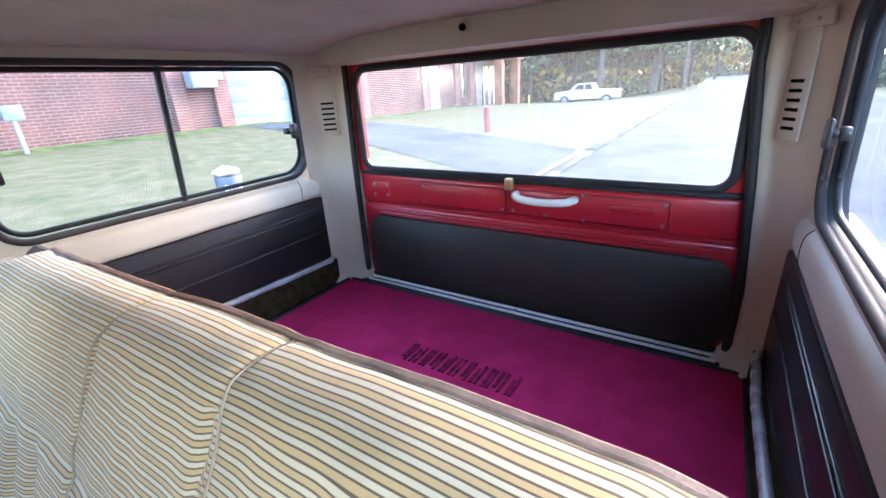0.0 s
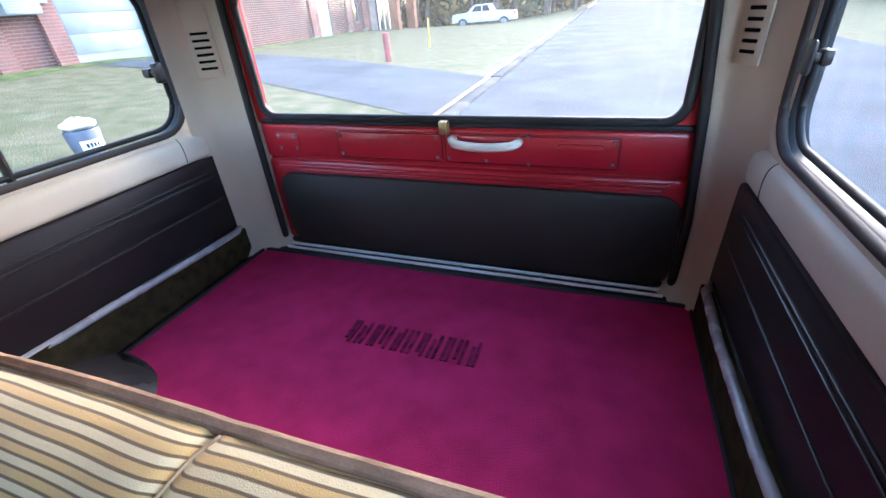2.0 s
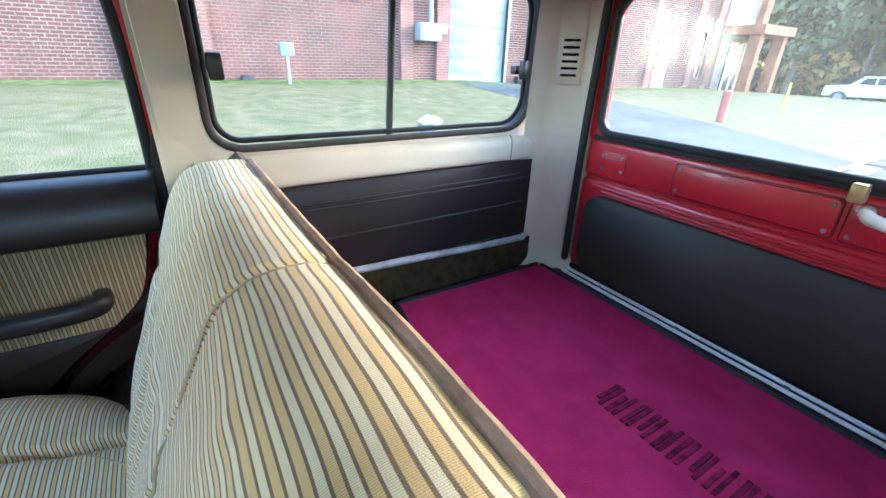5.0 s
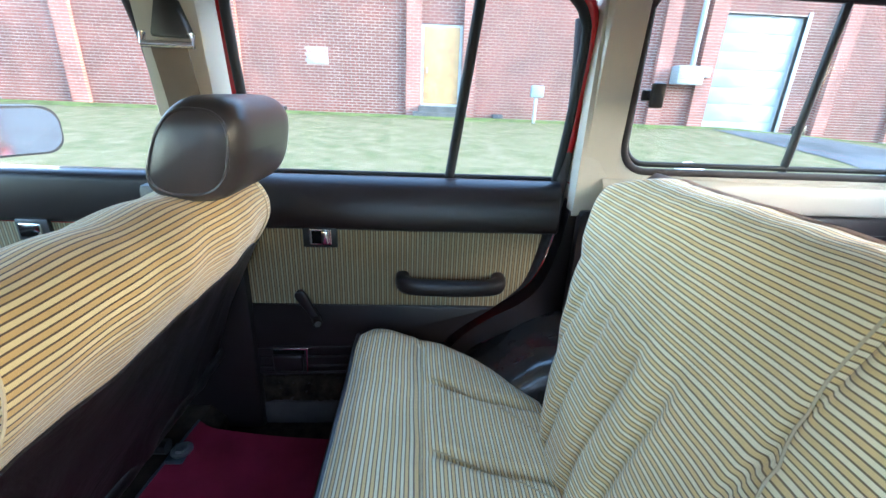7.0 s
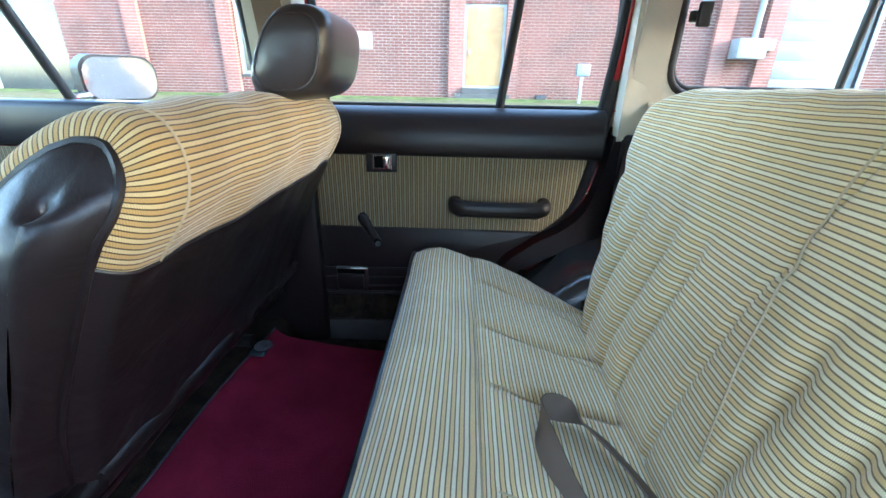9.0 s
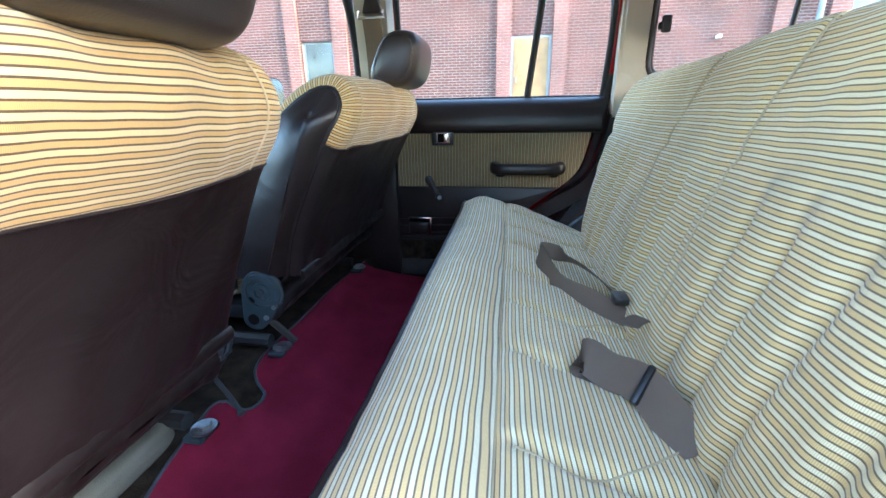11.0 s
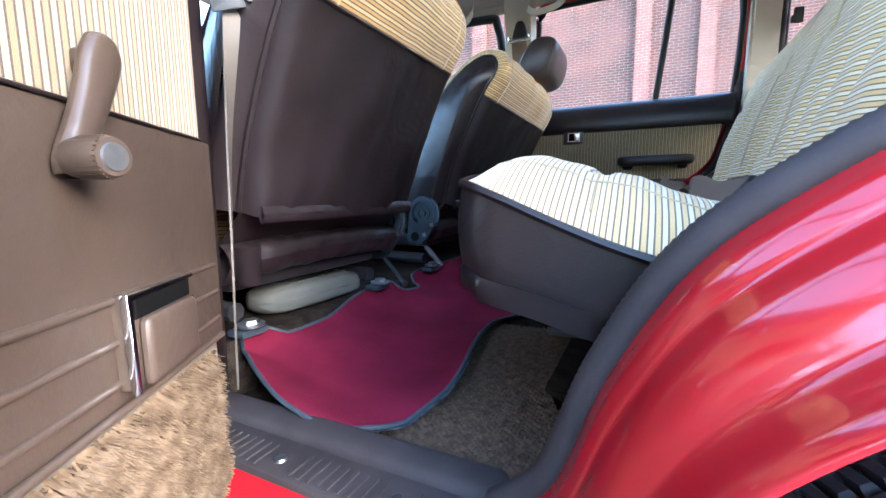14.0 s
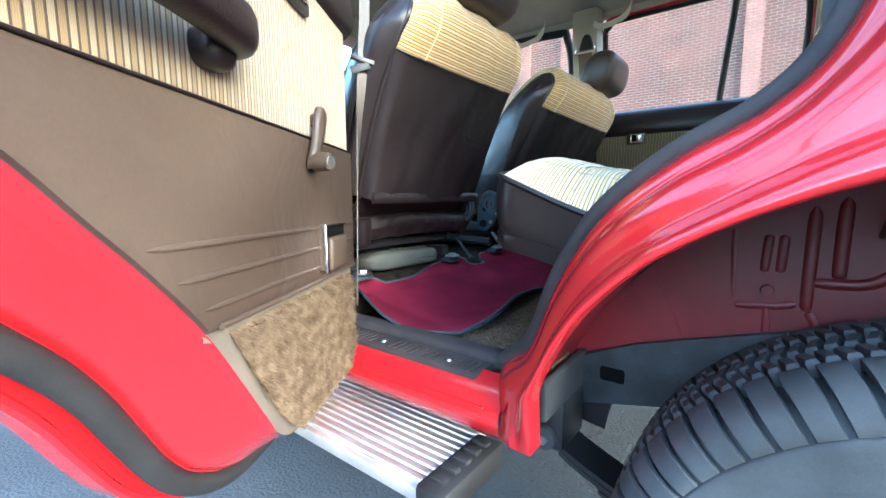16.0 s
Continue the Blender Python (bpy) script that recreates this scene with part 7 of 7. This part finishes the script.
for p, xs in ((driver, (0.652, 0.285)), (passenger, (0.012, -0.53))):
    for x in xs:
        seat_bolt(p, x, -0.81)
        tube("rail", [(x + 0.01, -1.30, 0.70), (x + 0.01, -0.83, 0.69)], 0.016, BLACK, p, "black seat rail", 8)
recliner(passenger, 0.036)
recliner(driver, 0.222, 0.79)
tube("adjuster_rod", [(0.188, -0.862, 0.712), (0.205, -0.82, 0.685), (0.222, -0.785, 0.662), (0.228, -0.775, 0.657)], [0.005, 0.005, 0.005, 0.009], RAILMETAL, driver, "thin steel rod", 6)
tube("adjuster_rod", [(-0.02, -0.85, 0.72), (-0.03, -0.80, 0.66)], 0.009, VINYL, passenger, "", 6)
vs, fs, uv = grid(lambda s, t: (Vector((0.668 - 0.010 * t + (0.022 - 0.004 * t + 0.004 * noise.noise(Vector((s * 6, t * 3, 1)))) * math.cos(2 * math.pi * s), -0.787 + 0.018 * math.sin(2 * math.pi * s) - 0.012 * t, 0.800 - 0.060 * t)), (s, t)), 28, 8)
surf("valance_sleeve", vs, fs, VINYL, driver, "open vinyl sleeve end")


box("sill_trim", (-0.80, -0.715, -1.9, -0.36, 0.56, 0.64), SEAL, car, 0.012, "dark brown sill trim")
box("side_kick", (-0.76, -0.73, -0.42, -0.05, 0.56, 0.80), DARK_CARPET, car, 0.0)


# ---- belts ----
def strap(name, pts, width, across, mat, parent, label=""):
    """A flat belt along points, with its width in the direction across."""
    pts = [Vector(tuple(p)) for p in smooth_line(pts, 6)]
    ac = [Vector(tuple(a)) for a in smooth_line(across, 6)] if isinstance(across[0], (tuple, list)) else [Vector(across)] * len(pts)
    vs, fs = [], []
    k = len(pts)
    for i, p in enumerate(pts):
        d = (pts[min(i + 1, k - 1)] - pts[max(i - 1, 0)]).normalized()
        a = (ac[i] - d * ac[i].dot(d)).normalized() * width / 2
        n = d.cross(a).normalized() * 0.0012
        vs += [p - a - n, p + a - n, p + a + n, p - a + n]
    for i in range(k - 1):
        for j in range(4):
            fs.append((i * 4 + j, i * 4 + (j + 1) % 4, i * 4 + 4 + (j + 1) % 4, i * 4 + 4 + j))
    fs += [(0, 1, 2, 3), tuple(4 * (k - 1) + j for j in (3, 2, 1, 0))]
    return surf(name, vs, fs, mat, parent, label)


lb = thing("lap_belt", (0.32, -0.12, 0.87), "brown lap belt lying folded on the rear bench", "seat belt", "lap belts")
flat = [(0.436, -0.084, 0.000), (0.412, -0.092, 0.010), (0.380, -0.104, 0.018), (0.350, -0.121, 0.021), (0.326, -0.150, 0.023), (0.314, -0.171, 0.023), (0.309, -0.180, 0.017), (0.310, -0.178, 0.009), (0.320, -0.160, 0.005), (0.345, -0.125, 0.004)]
strap("webbing", [(x, y, bench_z(x, y) + h + 0.006) for x, y, h in flat], 0.050, (0.62, -0.34, -0.62), WEBBING, lb)
bm = bmesh.new()
bx(bm, -0.027, 0.027, -0.0045, 0.0045, -0.007, 0.007, 0.003)
bm.transform(Matrix.Translation((0.358, -0.116, bench_z(0.358, -0.116) + 0.029)) @ Matrix.Rotation(radians(-42), 4, "Z") @ Matrix.Rotation(radians(38), 4, "Y"))
part("buckle", bm, BLACK, lb, "black slide on the webbing", True)
lc = thing("lap_belt", (0.0, -0.15, 0.9), "dark brown lap belt looped on the rear bench", "seat belt", "lap belts")
loop = [(0.15, -0.066, 0.004), (0.125, -0.092, 0.014), (0.085, -0.138, 0.017), (0.02, -0.185, 0.018), (-0.05, -0.212, 0.018), (-0.10, -0.208, 0.020), (-0.118, -0.184, 0.022), (-0.095, -0.148, 0.022), (-0.03, -0.112, 0.022), (0.04, -0.086, 0.022), (0.09, -0.072, 0.016)]
strap("webbing", [(x, y, bench_z(x, y) + h) for x, y, h in loop], 0.036, [(0.15, -0.45, -0.86)] * 5 + [(0.4, 0.0, -0.85)] * 2 + [(0.0, 0.75, -0.65)] * 4, WEBBING, lc)
part("tongue", bx(bmesh.new(), 0.115, 0.15, -0.105, -0.080, 0.885, 0.900, 0.004), BLACK, lc, "black tongue", True)
ld = thing("lap_belt", (0.23, -0.1, 0.87), "short brown belt stub between cushion and backrest", "seat belt", "lap belts")
strap("webbing", [(0.205, -0.062, 0.888), (0.22, -0.085, 0.900), (0.245, -0.108, 0.900)], 0.03, (0.8, 0.5, 0.1), WEBBING, ld)

# shoulder belts on the centre pillars
for sx in (-1, 1):
    sb = thing("shoulder_belt", (sx * 0.70, -0.76, 1.5), "brown shoulder belt hanging from a pillar anchor", "seat belt", "shoulder belts")
    x = 0.70 if sx > 0 else -0.625
    yy = -0.74 if sx > 0 else -0.73
    plate("anchor_cover", "x", [(yy + a, 1.495 + b) for a, b in rrect(-0.032, 0.032, 0.0, 0.012, 0.005)[:14] + [(0.018, 0.055), (0.008, 0.066), (-0.008, 0.066), (-0.018, 0.055)]], x - 0.018, x + 0.016, BLACK, sb, "black anchor cover", 0.006)
    tube("anchor_loop", [(x - sx * 0.02, yy - 0.04, 1.50), (x - sx * 0.024, yy - 0.042, 1.482), (x - sx * 0.024, yy + 0.042, 1.482), (x - sx * 0.02, yy + 0.04, 1.50)], 0.006, CHROME, sb, "chrome belt loop")
    if sx < 0:
        strap("webbing", [(-0.603, yy, 1.485), (-0.632, yy, 1.35), (-0.665, yy - 0.02, 1.2), (-0.69, yy - 0.10, 1.05), (-0.70, yy - 0.2, 0.8)], 0.060, (0, 1, 0), WEBBING_BROWN, sb, "brown webbing")
    else:
        strap("webbing", [(0.694, -0.74, 1.485), (0.715, -0.712, 1.25), (0.728, -0.705, 1.14), (0.741, -0.705, 1.02), (0.750, -0.705, 0.92), (0.756, -0.705, 0.78), (0.757, -0.71, 0.63)], 0.020, [(0.78, -0.62, 0)] * 3 + [(0.70, 0.2, 0), (0.66, 0.6, 0), (0.62, 0.78, 0), (0.62, 0.78, 0)], WEBBING_PALE, sb, "pale brown webbing")
        tg = part("tongue", bx(bmesh.new(), -0.012, 0.026, -0.0015, 0.0015, -0.007, 0.007, 0.0014), RAILMETAL, sb, "dull metal tongue", True)
        tg.matrix_world = Matrix.Translation((0.748, -0.702, 1.099)) @ Matrix.Rotation(radians(-38), 4, "Z") @ Matrix.Rotation(radians(18), 4, "Y") @ Matrix.Rotation(radians(180), 4, "Z")
        gp = part("tongue_grip", bx(bmesh.new(), -0.024, 0.024, -0.004, 0.004, -0.005, 0.005, 0.002), BLACK, sb, "black belt slide", True)
        gp.matrix_world = Matrix.Translation((0.735, -0.700, 1.118)) @ Matrix.Rotation(radians(-38), 4, "Z") @ Matrix.Rotation(radians(-14), 4, "Y")
# grab handles on the roof rail
for sx in (-1,):
    for y in (-0.60, -0.98):
        gh = thing("grab_handle", (sx * 0.62, y, 1.64), "pale grab strap on the roof rail", "grab handle", "grab handles")
        strap("strap", [(sx * 0.615, y - 0.10, 1.60), (sx * 0.60, y - 0.06, 1.575), (sx * 0.595, y + 0.02, 1.585), (sx * 0.60, y + 0.05, 1.62), (sx * 0.61, y + 0.055, 1.66)], 0.022, (0.3, 0.3, 0.9), CREAM, gh)
# dome lamp hole at the rear header
dl = thing("roof_fitting", (-0.07, 1.06, 1.70), "small dark fitting in the rear headlining", "roof fitting")
vs, fs = tube_geo([(-0.07, 1.03, 1.69), (-0.07, 1.015, 1.685)], [0.016, 0.013], 16)
surf("rosette", vs, fs, HEADLINER, dl)
vs, fs = tube_geo([(-0.07, 1.015, 1.685), (-0.07, 1.008, 1.683)], [0.010, 0.008], 10)
surf("hole", vs, fs, DARK_PIT, dl)


# ---- bricks of the wall beside the wooden door, one by one ----
def brick_mesh(l, h, d):
    bm = bmesh.new()
    bx(bm, 0, d, 0, l, 0, h, 0.004, 1)
    me = bpy.data.meshes.new("brick")
    bm.to_mesh(me)
    bm.free()
    me.materials.append(BRICK)
    return me


FULL = [brick_mesh(0.207, 0.056, d) for d in (0.010, 0.012, 0.015)]
rb = random.Random(8)
for y, z in PICKED:
    ob = new("brick", rb.choice(FULL))
    ob.matrix_world = Matrix.Translation((WX, y, z))
    ob.parent = bld
